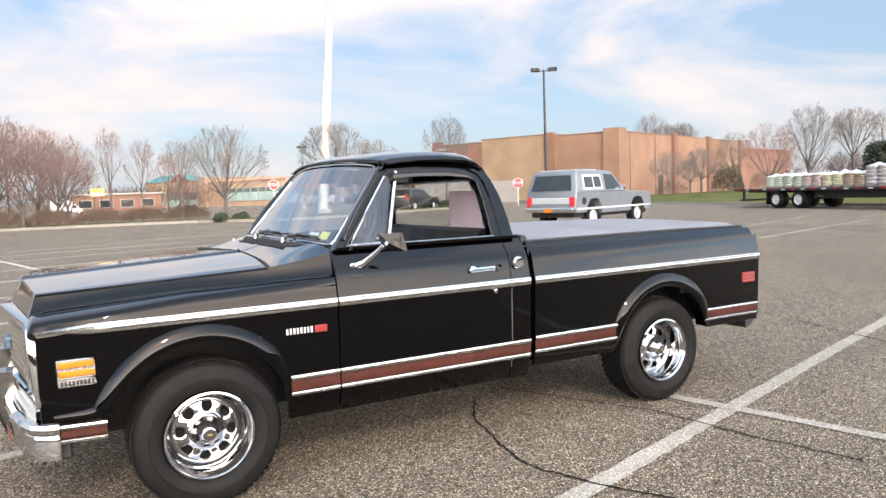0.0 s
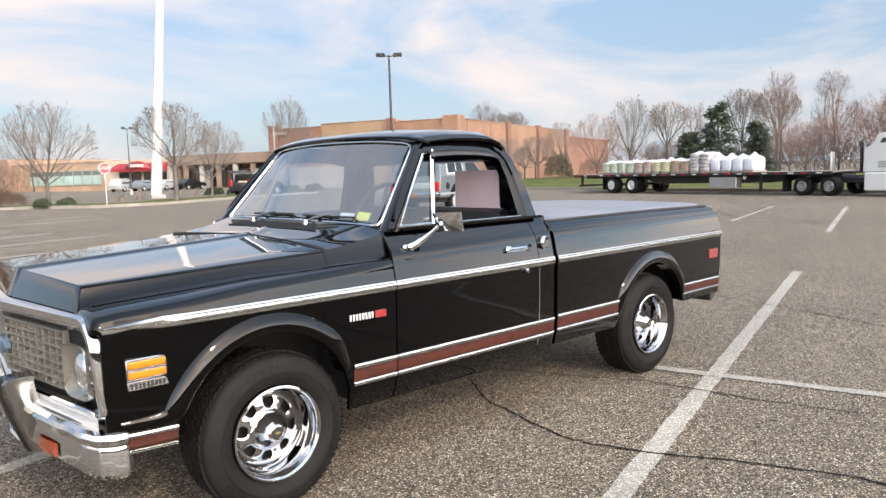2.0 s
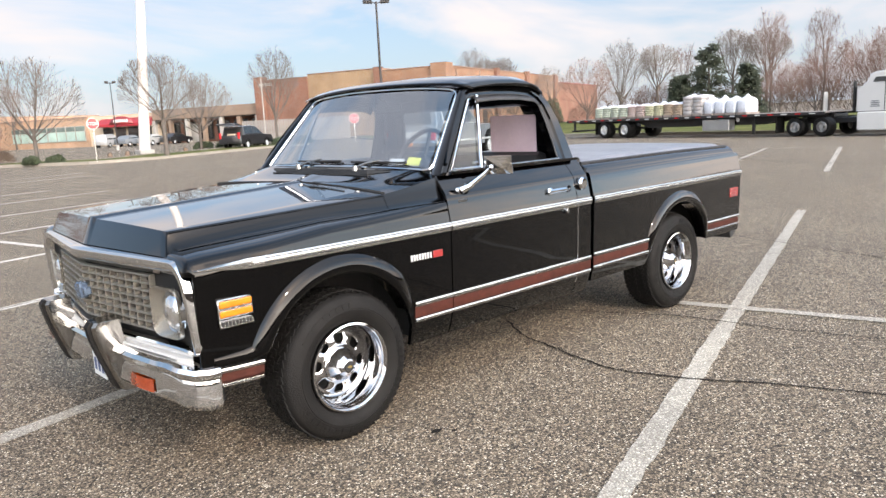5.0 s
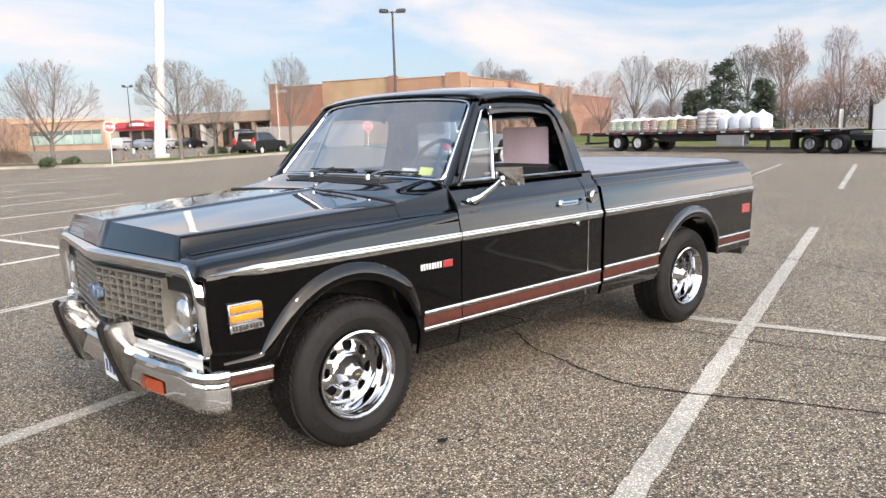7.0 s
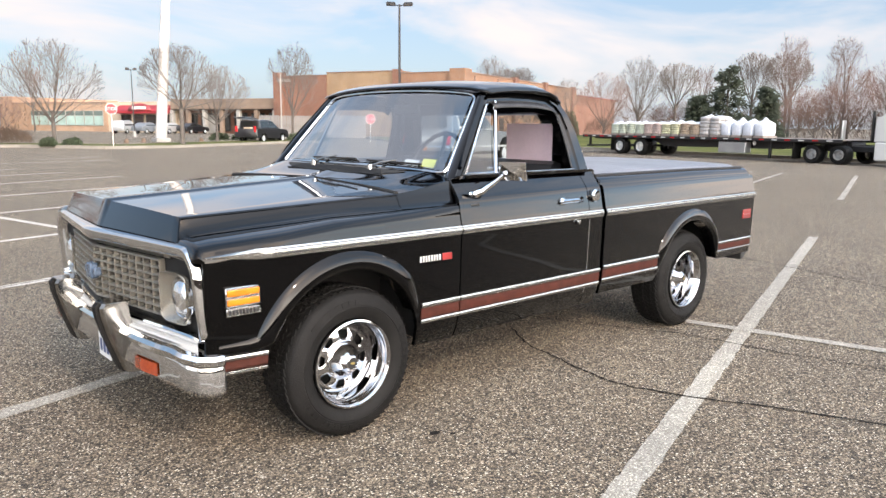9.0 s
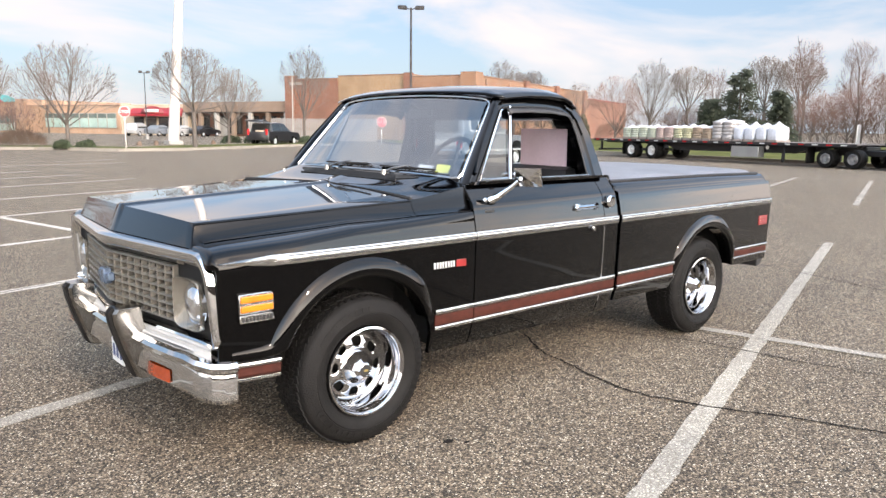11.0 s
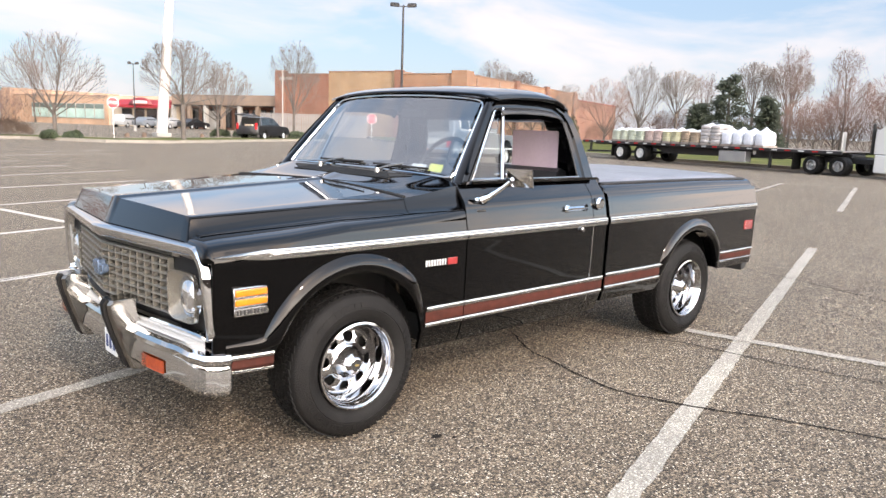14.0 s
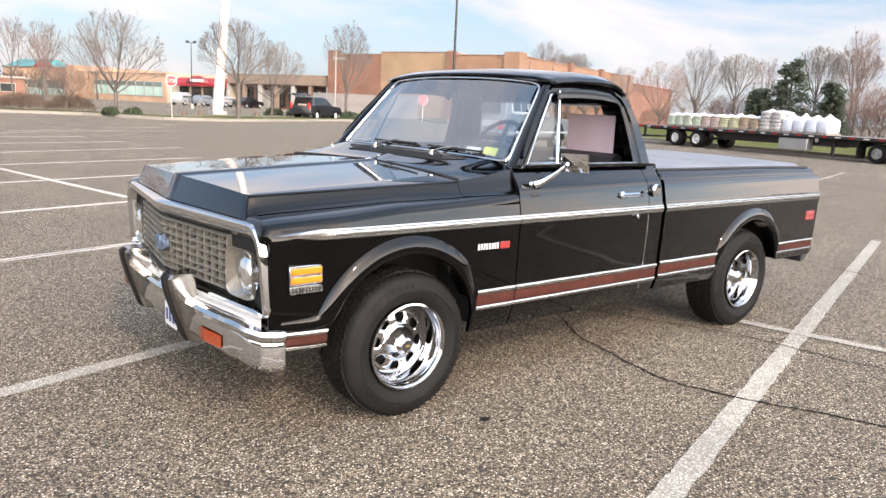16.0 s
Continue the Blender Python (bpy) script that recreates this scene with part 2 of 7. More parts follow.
def brick_mat(name, c1, c2, mortar, size=0.21):
    """Brickwork seen from far off, by courses and single tints."""
    m = bpy.data.materials.new(name)
    m.use_nodes = True
    n, l = m.node_tree.nodes, m.node_tree.links
    b = n["Principled BSDF"]
    b.inputs["Roughness"].default_value = 0.85
    co = n.new("ShaderNodeTexCoord")
    br = n.new("ShaderNodeTexBrick")
    br.inputs["Color1"].default_value, br.inputs["Color2"].default_value, br.inputs["Mortar"].default_value = (*c1, 1), (*c2, 1), (*mortar, 1)
    br.inputs["Scale"].default_value = 1.0
    br.inputs["Brick Width"].default_value, br.inputs["Row Height"].default_value, br.inputs["Mortar Size"].default_value = size, size / 3, size / 22
    l.new(co.outputs["UV"], br.inputs["Vector"])
    big = n.new("ShaderNodeTexNoise")
    big.inputs["Scale"].default_value, big.inputs["Detail"].default_value = 0.35, 8
    l.new(co.outputs["Object"], big.inputs["Vector"])
    ramp = n.new("ShaderNodeValToRGB")
    ramp.color_ramp.elements[0].position, ramp.color_ramp.elements[0].color = 0.3, (0.78, 0.76, 0.74, 1)
    ramp.color_ramp.elements[1].position, ramp.color_ramp.elements[1].color = 0.7, (1.12, 1.1, 1.08, 1)
    l.new(big.outputs["Fac"], ramp.inputs["Fac"])
    mul = n.new("ShaderNodeMix")
    mul.data_type, mul.blend_type = "RGBA", "MULTIPLY"
    mul.inputs["Factor"].default_value = 1.0
    l.new(br.outputs["Color"], mul.inputs["A"])
    l.new(ramp.outputs["Color"], mul.inputs["B"])
    l.new(mul.outputs["Result"], b.inputs["Base Color"])
    return m


M_PAINT = lacquer_mat("black_paint", (0.0006, 0.0006, 0.0007))
M_PAINT_DULL = material("black_trim", (0.012, 0.012, 0.012), 0.55, 0, 0.3, 9, 0.2)
# chrome darkened in colour to tone down bright reflections on the bumper guards
M_GUARD = material("toned_down_chrome", (0.27, 0.265, 0.255), 0.13, 1.0, 0.15, 12)
M_GRILLE = material("grille_argent", (0.135, 0.125, 0.105), 0.42, 0.35, 0.12, 30)
M_CHROME = material("chrome", (0.64, 0.65, 0.66), 0.045, 1.0, 0.05, 6)
M_RIM = material("polished_rim", (0.42, 0.42, 0.43), 0.08, 1.0, 0.06, 9)
M_STEEL = material("bright_trim", (0.44, 0.44, 0.43), 0.27, 1.0, 0.08, 20)
M_BEZEL = material("lamp_bezel_silver", (0.36, 0.34, 0.30), 0.22, 0.85, 0.1, 18)
M_WOOD = material("woodgrain_strip", (0.044, 0.0112, 0.0072), 0.5, 0, 0.35, 22, spec=0.25)
M_RUBBER = material("tyre_rubber", (0.0080, 0.0076, 0.0073), 0.62, 0, 0.35, 12, 0.35, 160, spec=0.12)
# near-black for dark parts, and for shade coloured in behind gaps
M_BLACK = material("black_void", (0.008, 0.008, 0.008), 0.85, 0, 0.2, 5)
M_TONNEAU = material("tonneau_vinyl", (0.15, 0.15, 0.165), 0.34, 0, 0.25, 4, 0.25, 220, spec=0.9)
M_VINYL = material("black_vinyl", (0.014, 0.014, 0.016), 0.5, 0, 0.3, 10, 0.3, 140)
M_WINDSHIELD = glass_mat("windshield_glass", (0.74, 0.79, 0.80))
M_WINDSHIELD.node_tree.nodes["mirror_share"].inputs[2].default_value = 0.35
M_GLASS = glass_mat("window_glass", (0.86, 0.89, 0.88))
M_VENT = glass_mat("vent_glass", (0.74, 0.76, 0.74))
M_VENT.node_tree.nodes["mirror_share"].inputs[1].default_value = 0.5
M_VENT.node_tree.nodes["mirror_share"].inputs[2].default_value = 0.07
M_LENS = material("lamp_glass", (0.74, 0.76, 0.78), 0.07, 0.95, 0.08, 26, 0.35, 38)
M_BRASS = material("gold_mark", (0.36, 0.26, 0.09), 0.35, 0.8, 0.1, 30)
M_AMBER = material("amber_lens", (0.44, 0.134, 0.00765), 0.22, 0, 0.18, 30, coat=0.6)
M_ORANGE = material("orange_signal_lens", (0.238, 0.0294, 0.0042), 0.2, 0, 0.2, 30, coat=0.6)
M_RED = material("red_enamel", (0.2016, 0.01568, 0.01568), 0.3, 0, 0.15, 20, coat=0.5)
M_WHITE = material("white_enamel", (0.592, 0.592, 0.576), 0.35, 0, 0.06, 14)
M_BADGE = material("silver_badge", (0.50, 0.50, 0.49), 0.35, 0.3, 0.1, 30)
M_CARD = material("mauve_card", (0.547, 0.418, 0.461), 0.75, 0, 0.07, 6)
M_ASPHALT = asphalt_mat("lot_asphalt", (0.034, 0.027, 0.020), (0.40, 0.318, 0.228))
M_LINE = asphalt_mat("line_paint", (0.25, 0.235, 0.205), (0.43, 0.405, 0.36), 112, 0.5, 0.25, 0.58)
# the line paint in lighter colours, for stall lines starting below x = 6
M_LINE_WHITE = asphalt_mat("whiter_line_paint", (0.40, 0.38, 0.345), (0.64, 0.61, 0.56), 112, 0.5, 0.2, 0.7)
M_CRACK = material("crack_filler", (0.012, 0.0105, 0.0095), 0.9, 0, 0.3, 20, 0.5, 120, spec=0.1)
M_GRASS = material("spring_grass", (0.050, 0.072, 0.016), 0.95, 0, 0.3, 0.5, 0.6, 14, spec=0.1, second=(0.115, 0.110, 0.036))
M_CURB = material("concrete_curb", (0.192, 0.172, 0.144), 0.85, 0, 0.2, 2, 0.4, 40)
M_BRICK = brick_mat("red_brick", (0.167, 0.0725, 0.0355), (0.211, 0.101, 0.0518), (0.222, 0.178, 0.141))
M_TAN = brick_mat("tan_brick", (0.21, 0.13, 0.0665), (0.238, 0.15, 0.084), (0.231, 0.189, 0.14))
M_BRICK_DK = brick_mat("dark_brick", (0.14, 0.0515, 0.0328), (0.172, 0.0686, 0.0429), (0.172, 0.125, 0.0936))
M_METAL_DK = material("dark_metal", (0.022, 0.021, 0.022), 0.5, 0.4, 0.2, 4)
M_POLE = material("cream_pole_paint", (0.459, 0.434, 0.409), 0.5, 0, 0.08, 1.2)

# ---- mesh helpers ----
class Mesh:
    """Collects vertices and faces of one part."""

    def __init__(self):
        self.v, self.f = [], []

    def grid(self, rows, closed=False, flip=False):
        n0, w = len(self.v), len(rows[0])
        for r in rows:
            self.v += [tuple(p) for p in r]
        for i in range(len(rows) - 1):
            for j in range(w if closed else w - 1):
                a, b = n0 + i * w + j, n0 + i * w + (j + 1) % w
                q = (a, b, b + w, a + w)
                self.f.append(q[::-1] if flip else q)
        return self

    def poly(self, pts, flip=False):
        n0 = len(self.v)
        self.v += [tuple(p) for p in pts]
        ids = tuple(range(n0, n0 + len(pts)))
        self.f.append(ids[::-1] if flip else ids)
        return self

    def box(self, lo, hi, c=0.0):
        """A box with chamfered edges."""
        lo, hi = Vector(lo), Vector(hi)
        mid, h = (lo + hi) / 2, (hi - lo) / 2
        c = min(c, 0.49 * min(h) * 2)
        if c <= 0:
            n0 = len(self.v)
            for sx in (-1, 1):
                for sy in (-1, 1):
                    for sz in (-1, 1):
                        self.v.append((mid.x + sx * h.x, mid.y + sy * h.y, mid.z + sz * h.z))
            for q in ((0, 1, 3, 2), (4, 6, 7, 5), (0, 4, 5, 1), (2, 3, 7, 6), (0, 2, 6, 4), (1, 5, 7, 3)):
                self.f.append(tuple(n0 + i for i in q))
            return self
        n0 = len(self.v)
        ids = {}
        for sx in (-1, 1):
            for sy in (-1, 1):
                for sz in (-1, 1):
                    for ax in range(3):
                        s = (sx, sy, sz)
                        p = [mid[k] + s[k] * (h[k] - (0 if k == ax else c)) for k in range(3)]
                        ids[s, ax] = len(self.v)
                        self.v.append(tuple(p))
        S = (-1, 1)
        for ax in range(3):
            o1, o2 = [k for k in range(3) if k != ax]
            for s in S:
                q = []
                for a, b in ((-1, -1), (1, -1), (1, 1), (-1, 1)):
                    k = [0, 0, 0]
                    k[ax], k[o1], k[o2] = s, a, b
                    q.append(ids[tuple(k), ax])
                flip = (s < 0) != (ax == 1)
                self.f.append(tuple(q[::-1] if flip else q))
            for a in S:
                for b in S:
                    k0, k1 = [0, 0, 0], [0, 0, 0]
                    k0[o1], k0[o2], k0[ax] = a, b, -1
                    k1[o1], k1[o2], k1[ax] = a, b, 1
                    q = (ids[tuple(k0), o1], ids[tuple(k1), o1], ids[tuple(k1), o2], ids[tuple(k0), o2])
                    flip = (a * b > 0) != (ax == 1)
                    self.f.append(q[::-1] if flip else q)
        for sx in S:
            for sy in S:
                for sz in S:
                    q = tuple(ids[(sx, sy, sz), k] for k in range(3))
                    self.f.append(q if sx * sy * sz > 0 else q[::-1])
        return self

    def tube(self, pts, r, n=8, cap=True):
        """A round bar along points; r is one radius or one for each point."""
        pts = [Vector(p) for p in pts]
        rs = r if isinstance(r, (list, tuple)) else [r] * len(pts)
        rows, side = [], None
        for i, p in enumerate(pts):
            d = (pts[min(i + 1, len(pts) - 1)] - pts[max(i - 1, 0)]).normalized()
            if side is None:
                side = d.orthogonal().normalized()
            side = (side - d * side.dot(d)).normalized()
            up = d.cross(side)
            rows.append([p + rs[i] * (math.cos(t) * side + math.sin(t) * up) for t in (2 * math.pi * k / n for k in range(n))])
        self.grid(rows, closed=True)
        if cap:
            self.poly(rows[0], flip=True)
            self.poly(rows[-1])
        return self

    def lathe(self, prof, centre=(0, 0, 0), axis="y", n=48, arc=None):
        """Turns (radius, along) pairs round an axis through centre."""
        rows = []
        for r, h in prof:
            ring = []
            for k in range(n):
                t = 2 * math.pi * k / n
                a, b = r * math.cos(t), r * math.sin(t)
                p = {"y": (a, h, b), "z": (a, b, h), "x": (h, a, b)}[axis]
                ring.append(tuple(centre[i] + p[i] for i in range(3)))
            rows.append(ring)
        self.grid(rows, closed=True, flip=axis != "y")
        return self

    def done(self, name, mat, parent=None, label="", smooth=35, m=None, uv=False):
        me = bpy.data.meshes.new(name)
        me.from_pydata(self.v, [], self.f)
        me.materials.append(mat)
        bm = bmesh.new()
        bm.from_mesh(me)
        bmesh.ops.remove_doubles(bm, verts=bm.verts, dist=1e-5)
        bmesh.ops.dissolve_degenerate(bm, edges=bm.edges, dist=1e-5)
        bm.to_mesh(me)
        bm.free()
        if smooth:
            me.shade_smooth()
            me.set_sharp_from_angle(angle=radians(smooth))
        ob = new(name, me)
        if parent:
            ob.parent = parent
        if m is not None:
            ob.matrix_basis = m
        return tagged(ob, label)


def thing(name, label, category, group="", kind="", m=None):
    ob = tagged(new(name), label, category, group, kind)
    if m is not None:
        ob.matrix_basis = m
    return ob


def lerp(table, x):
    """Piecewise linear value from a table of (x, value)."""
    if x <= table[0][0]:
        return table[0][1]
    for (a, fa), (b, fb) in zip(table, table[1:]):
        if x <= b:
            return fa + (fb - fa) * (x - a) / (b - a)
    return table[-1][1]


def spaced(a, b, n):
    return [a + (b - a) * i / (n - 1) for i in range(n)]


def solid(ob, t, offset=-1.0):
    md = ob.modifiers.new("thickness", "SOLIDIFY")
    md.thickness, md.offset = t, offset
    return ob

# ---- the black pickup: x runs from the front axle to the tail, y across, z up ----
truck = thing("pickup_truck", "black vintage short-bed pickup with chrome and woodgrain side trim", "pickup truck")

class Body(Mesh):
    """Sheet metal: the panels above the sills stand a little taller than drawn."""

    def done(self, *args, **kw):
        self.v = [(x, y, z if z < 0.35 else 0.35 + (min(z, 1.118) - 0.35) * 1.047 + max(0.0, z - 1.118) * 0.985) for x, y, z in self.v]
        return super().done(*args, **kw)


SIDE = [(0.30, 0.905), (0.345, 0.93), (0.40, 0.955), (0.46, 0.972), (0.56, 0.981), (0.70, 0.986), (0.84, 0.989), (0.875, 0.992), (0.90, 0.990),
        (0.925, 0.984), (0.945, 0.980), (1.0, 0.968), (1.025, 0.961), (1.035, 0.955), (1.06, 0.936), (1.09, 0.911), (1.118, 0.886), (1.14, 0.864)]
LEVELS = [0.30, 0.345, 0.37, 0.40, 0.43, 0.46, 0.51, 0.56, 0.60, 0.65, 0.70, 0.75, 0.80, 0.84, 0.875, 0.90, 0.925, 0.945, 0.97, 1.0, 1.02, 1.03, 1.04, 1.06, 1.08, 1.10, 1.125]
SEAM = [(-0.68, 0.936), (-0.6, 0.945), (-0.42, 0.958), (-0.2, 0.972), (-0.05, 0.982), (0.15, 0.986), (0.37, 0.992), (0.66, 0.999)]
SEAM_Y = [(-0.68, 0.772), (-0.6, 0.790), (-0.45, 0.822), (-0.2, 0.868), (0.1, 0.900), (0.37, 0.918), (0.66, 0.961)]


def half_width(x, z):
    nose = max(0.0, (-0.30 - x) / 0.38)
    return lerp(SIDE, z) - 0.045 * nose * nose * (1.0 + 1.2 * max(0.0, z - 0.885) / 0.05)


def arch(x, cx, cz, r, low):
    d = r * r - (x - cx) ** 2
    return max(low, cz + math.sqrt(d)) if d > 0 else low


def side_panel(name, s, x0, x1, zb, zt, n, label="", depth=0.02, shoulder=0.0):
    """An outer body panel with its edges turned in; a shoulder rolls its top over to the hood seam."""
    rows = []
    for x in spaced(x0, x1, n):
        b, t = zb(x), zt(x)
        zs = [min(max(z, b), t - shoulder) for z in LEVELS]
        row = [(x, s * half_width(x, z), z) for z in zs]
        if shoulder:
            w, ys = half_width(x, zs[-1]), lerp(SEAM_Y, x)
            row += [(x, s * (ys + (w - ys) * math.cos(a)), t - shoulder + shoulder * math.sin(a)) for a in spaced(0.12, math.pi / 2, 13)]
        rows.append([(x, row[0][1] - s * depth, row[0][2])] + row + [(x, row[-1][1] - s * depth, row[-1][2] - (0.012 if shoulder else 0.0))])
    first = [(p[0], p[1] - s * depth, p[2]) for p in rows[0]]
    last = [(p[0], p[1] - s * depth, p[2]) for p in rows[-1]]
    return Body().grid([first] + rows + [last], flip=s > 0).done(name, M_PAINT, truck, label, smooth=40)


def arch_lip(name, s, cx, cz, r, a0, a1, lead=()):
    """The raised, rolled lip round a wheel opening; lead continues it along the panel's bottom edge."""
    n = 40
    line = [(x, z, nx, nz, k) for x, z, nx, nz, k in lead]
    for i in range(n + 1):
        a = radians(a0 + (a1 - a0) * i / n)
        e = min(1.0, 0.15 + 6 * min(n if lead else i, n - i) / n)
        line.append((cx + r * math.cos(a), cz + r * math.sin(a), math.cos(a), math.sin(a), e))
    rows = []
    for x0, z0, nx, nz, e in line:
        ring = []
        for dr, dy in ((0.082, -0.006), (0.072, 0.005), (0.056, 0.015), (0.036, 0.023), (0.018, 0.026), (0.004, 0.022), (-0.004, 0.010), (-0.006, -0.004), (-0.006, -0.080)):
            k = 0.35 + 0.65 * e
            x, z = x0 + dr * k * nx, z0 + dr * k * nz
            ring.append((x, s * (half_width(x, max(z, 0.44)) + (dy if dy < 0 else dy * e)), z))
        rows.append(ring)
    return Body().grid(rows, flip=s < 0).done(name, M_PAINT, truck, smooth=60)


FA, RA = (-0.02, 0.358, 0.415), (2.90, 0.355, 0.405)

for s in (-1, 1):
    side_panel("fender", s, -0.668, 0.652, lambda x: arch(x, *FA, 0.42 if x < -0.3 else 0.345), lambda x: lerp(SEAM, x), 110, shoulder=0.042)
    rows, ys, zs = [], lerp(SEAM_Y, -0.668), lerp(SEAM, -0.668)
    w = half_width(-0.668, zs - 0.042)
    top = [(half_width(-0.668, z), z) for z in (0.50, 0.58, 0.66, 0.74, 0.80, 0.84, 0.86, 0.88)] + [(ys + (w - ys) * math.cos(a), zs - 0.042 + 0.042 * math.sin(a)) for a in spaced(0.12, math.pi / 2, 13)] + [(ys - 0.05, zs + 0.001)]
    for a in spaced(0, math.pi / 2, 8):
        rows.append([(-0.668 - (0.006 + 0.028 * min(1.0, max(0.0, z - 0.855) / 0.06)) * math.sin(a), s * (y - 0.012 * (1 - math.cos(a))), z - max(0.0, z - 0.862) * (1 - math.cos(a))) for y, z in top])
    Body().grid(rows, flip=s < 0).done("fender_front", M_PAINT, truck, smooth=60)
    arch_lip("fender_arch_lip", s, *FA, 157, 25, ((-0.625, 0.500, 0.0, 1.0, 0.25), (-0.56, 0.500, 0.0, 1.0, 0.35), (-0.50, 0.501, -0.15, 0.98, 0.45), (-0.455, 0.505, -0.45, 0.88, 0.6), (-0.425, 0.512, -0.75, 0.65, 0.8)))
    side_panel("door", s, 0.660, 1.700, lambda x: 0.345, lambda x: 1.118, 30)
    side_panel("cab_corner", s, 1.706, 1.832, lambda x: 0.345, lambda x: 1.118, 8)
    side_panel("bed_side", s, 1.866, 3.815, lambda x: arch(x, *RA, 0.395 if x < 2.6 else 0.45), lambda x: 1.040 - 0.012 * max(0, x - 3.0), 120)
    arch_lip("bed_arch_lip", s, *RA, 168, 15)

# bed: rail tops, front wall, tailgate, roll pan
for s in (-1, 1):
    rows = []
    for x in spaced(1.866, 3.80, 20):
        z = 1.072 - 0.012 * max(0, x - 3.0)
        rows.append([(x, s * w, z - 0.032) for w in (0.940,)] + [(x, s * 0.932, z - 0.016), (x, s * 0.918, z), (x, s * 0.898, z + 0.012), (x, s * 0.87, z + 0.018), (x, s * 0.83, z + 0.018), (x, s * 0.80, z + 0.004), (x, s * 0.80, z - 0.3)])
    Body().grid(rows, flip=s > 0).done("bed_rail", M_PAINT, truck)
Body().box((1.864, -0.93, 0.42), (1.884, 0.93, 1.07), 0.006).done("bed_front_wall", M_PAINT, truck)
Body().box((3.775, -0.93, 0.50), (3.812, 0.93, 1.055), 0.012).done("tailgate", M_PAINT, truck)
rows = []
for y in spaced(-0.97, 0.97, 15):
    k = (abs(y) / 0.97) ** 4
    rows.append([(3.80 - 0.02 * k, y, 0.53), (3.875 - 0.05 * k, y, 0.525), (3.885 - 0.05 * k, y, 0.49), (3.80 - 0.05 * k, y, 0.415), (3.70, y, 0.40), (3.70, y, 0.52)])
Body().grid(rows).poly(rows[0]).poly(rows[-1]).done("rear_bumper", M_PAINT_DULL, truck, "black rear bumper")

# tonneau cover, puffed a little and slack between its bows
rows = []
for x in spaced(1.872, 3.765, 60):
    row = []
    for y in spaced(-0.875, 0.875, 41):
        e = min(1.0, (0.875 - abs(y)) / 0.05) * min(1.0, (x - 1.872) / 0.05 + 0.05, (3.765 - x) / 0.06 + 0.05)
        bow = 0.5 + 0.5 * math.cos((x - 1.9) / 1.86 * 2 * math.pi * 4)
        z = 1.086 + 0.022 * e + 0.014 * e * (1 - (y / 0.875) ** 2) + 0.004 * bow * e + 0.006 * e * noise.noise((x * 2.2, y * 2.2, 3.0))
        row.append((x, y, z - 0.010 * max(0, x - 3.0)))
    rows.append(row)
edge = [[(p[0], p[1], 1.078) for p in rows[0]]] + rows + [[(p[0], p[1], 1.06) for p in rows[-1]]]
tonneau = Body().grid(edge)
for j in (0, -1):
    tonneau.grid([[r[j] for r in rows], [(r[j][0], r[j][1], r[j][2] - 0.034) for r in rows]], flip=j == 0)
tonneau.done("tonneau_cover", M_TONNEAU, truck, "weathered black vinyl tonneau cover", smooth=50)
Body().tube([(1.885, -0.86, 1.105), (1.885, 0.0, 1.12), (1.885, 0.86, 1.105)], 0.022, 10).done("tonneau_roll", M_VINYL, truck)

for s in (-1, 1):
    # black bead draws the dark gap line that shade makes under the cover's edge
    Body().tube([(x, s * 0.886, 1.092 - 0.012 * max(0, x - 3.0)) for x in spaced(1.875, 3.765, 12)], 0.009, 6).done("tonneau_piping", M_VINYL, truck)
    Body().tube([(1.703, s * (half_width(1.703, z) + 0.001), z) for z in spaced(0.42, 0.855, 10)], 0.0028, 6).done("door_edge_guard", M_CHROME, truck, "thin chrome door edge guard")

# hood: flat sloping top with a sharp shoulder crease, a thin centre ridge and a slanted V-shaped nose
CREASE = [(-0.65, 1.012), (0.34, 1.062)]
MIDDLE = [(-0.65, 1.038), (0.34, 1.098)]


def prow(y, corner, centre):
    """How far the nose stands forward at y, V-shaped in plan."""
    return centre + (corner - centre) * min(1.0, abs(y) / 0.80)


def crease_y(x):
    return 0.711 + 0.148 * (x + 0.65)


def hood_flank(t, w, zg, yc, zc):
    """The hood's side from the fender seam (t = 0), flared at the foot, up to the crease (t = 1)."""
    return (w - (w - yc) * t, zg + (zc - zg) * (0.20 * t + 0.80 * t ** 3.0))


def hood_section(x):
    """Half a section of the hood, from the fender seam to the middle."""
    zg, zc, zm = lerp(SEAM, x) + 0.002, lerp(CREASE, x), lerp(MIDDLE, x)
    w, yc = lerp(SEAM_Y, x) - 0.003, crease_y(x)
    pts = [hood_flank(t, w, zg, yc, zc) for t in (0.0, 0.10, 0.20, 0.30, 0.40, 0.50, 0.60, 0.70, 0.79, 0.87, 0.94)] + [(yc + 0.006, zc - 0.005), (yc + 0.002, zc - 0.001), (yc - 0.006, zc + 0.001)]
    pts += [(y, zc + (zm - 0.009 - zc) * (1 - (y / yc) ** 1.5)) for y in (0.66, 0.56, 0.46, 0.36, 0.24, 0.14, 0.06)]
    return pts + [(0.042, zm - 0.009), (0.030, zm - 0.001), (0.0, zm)]


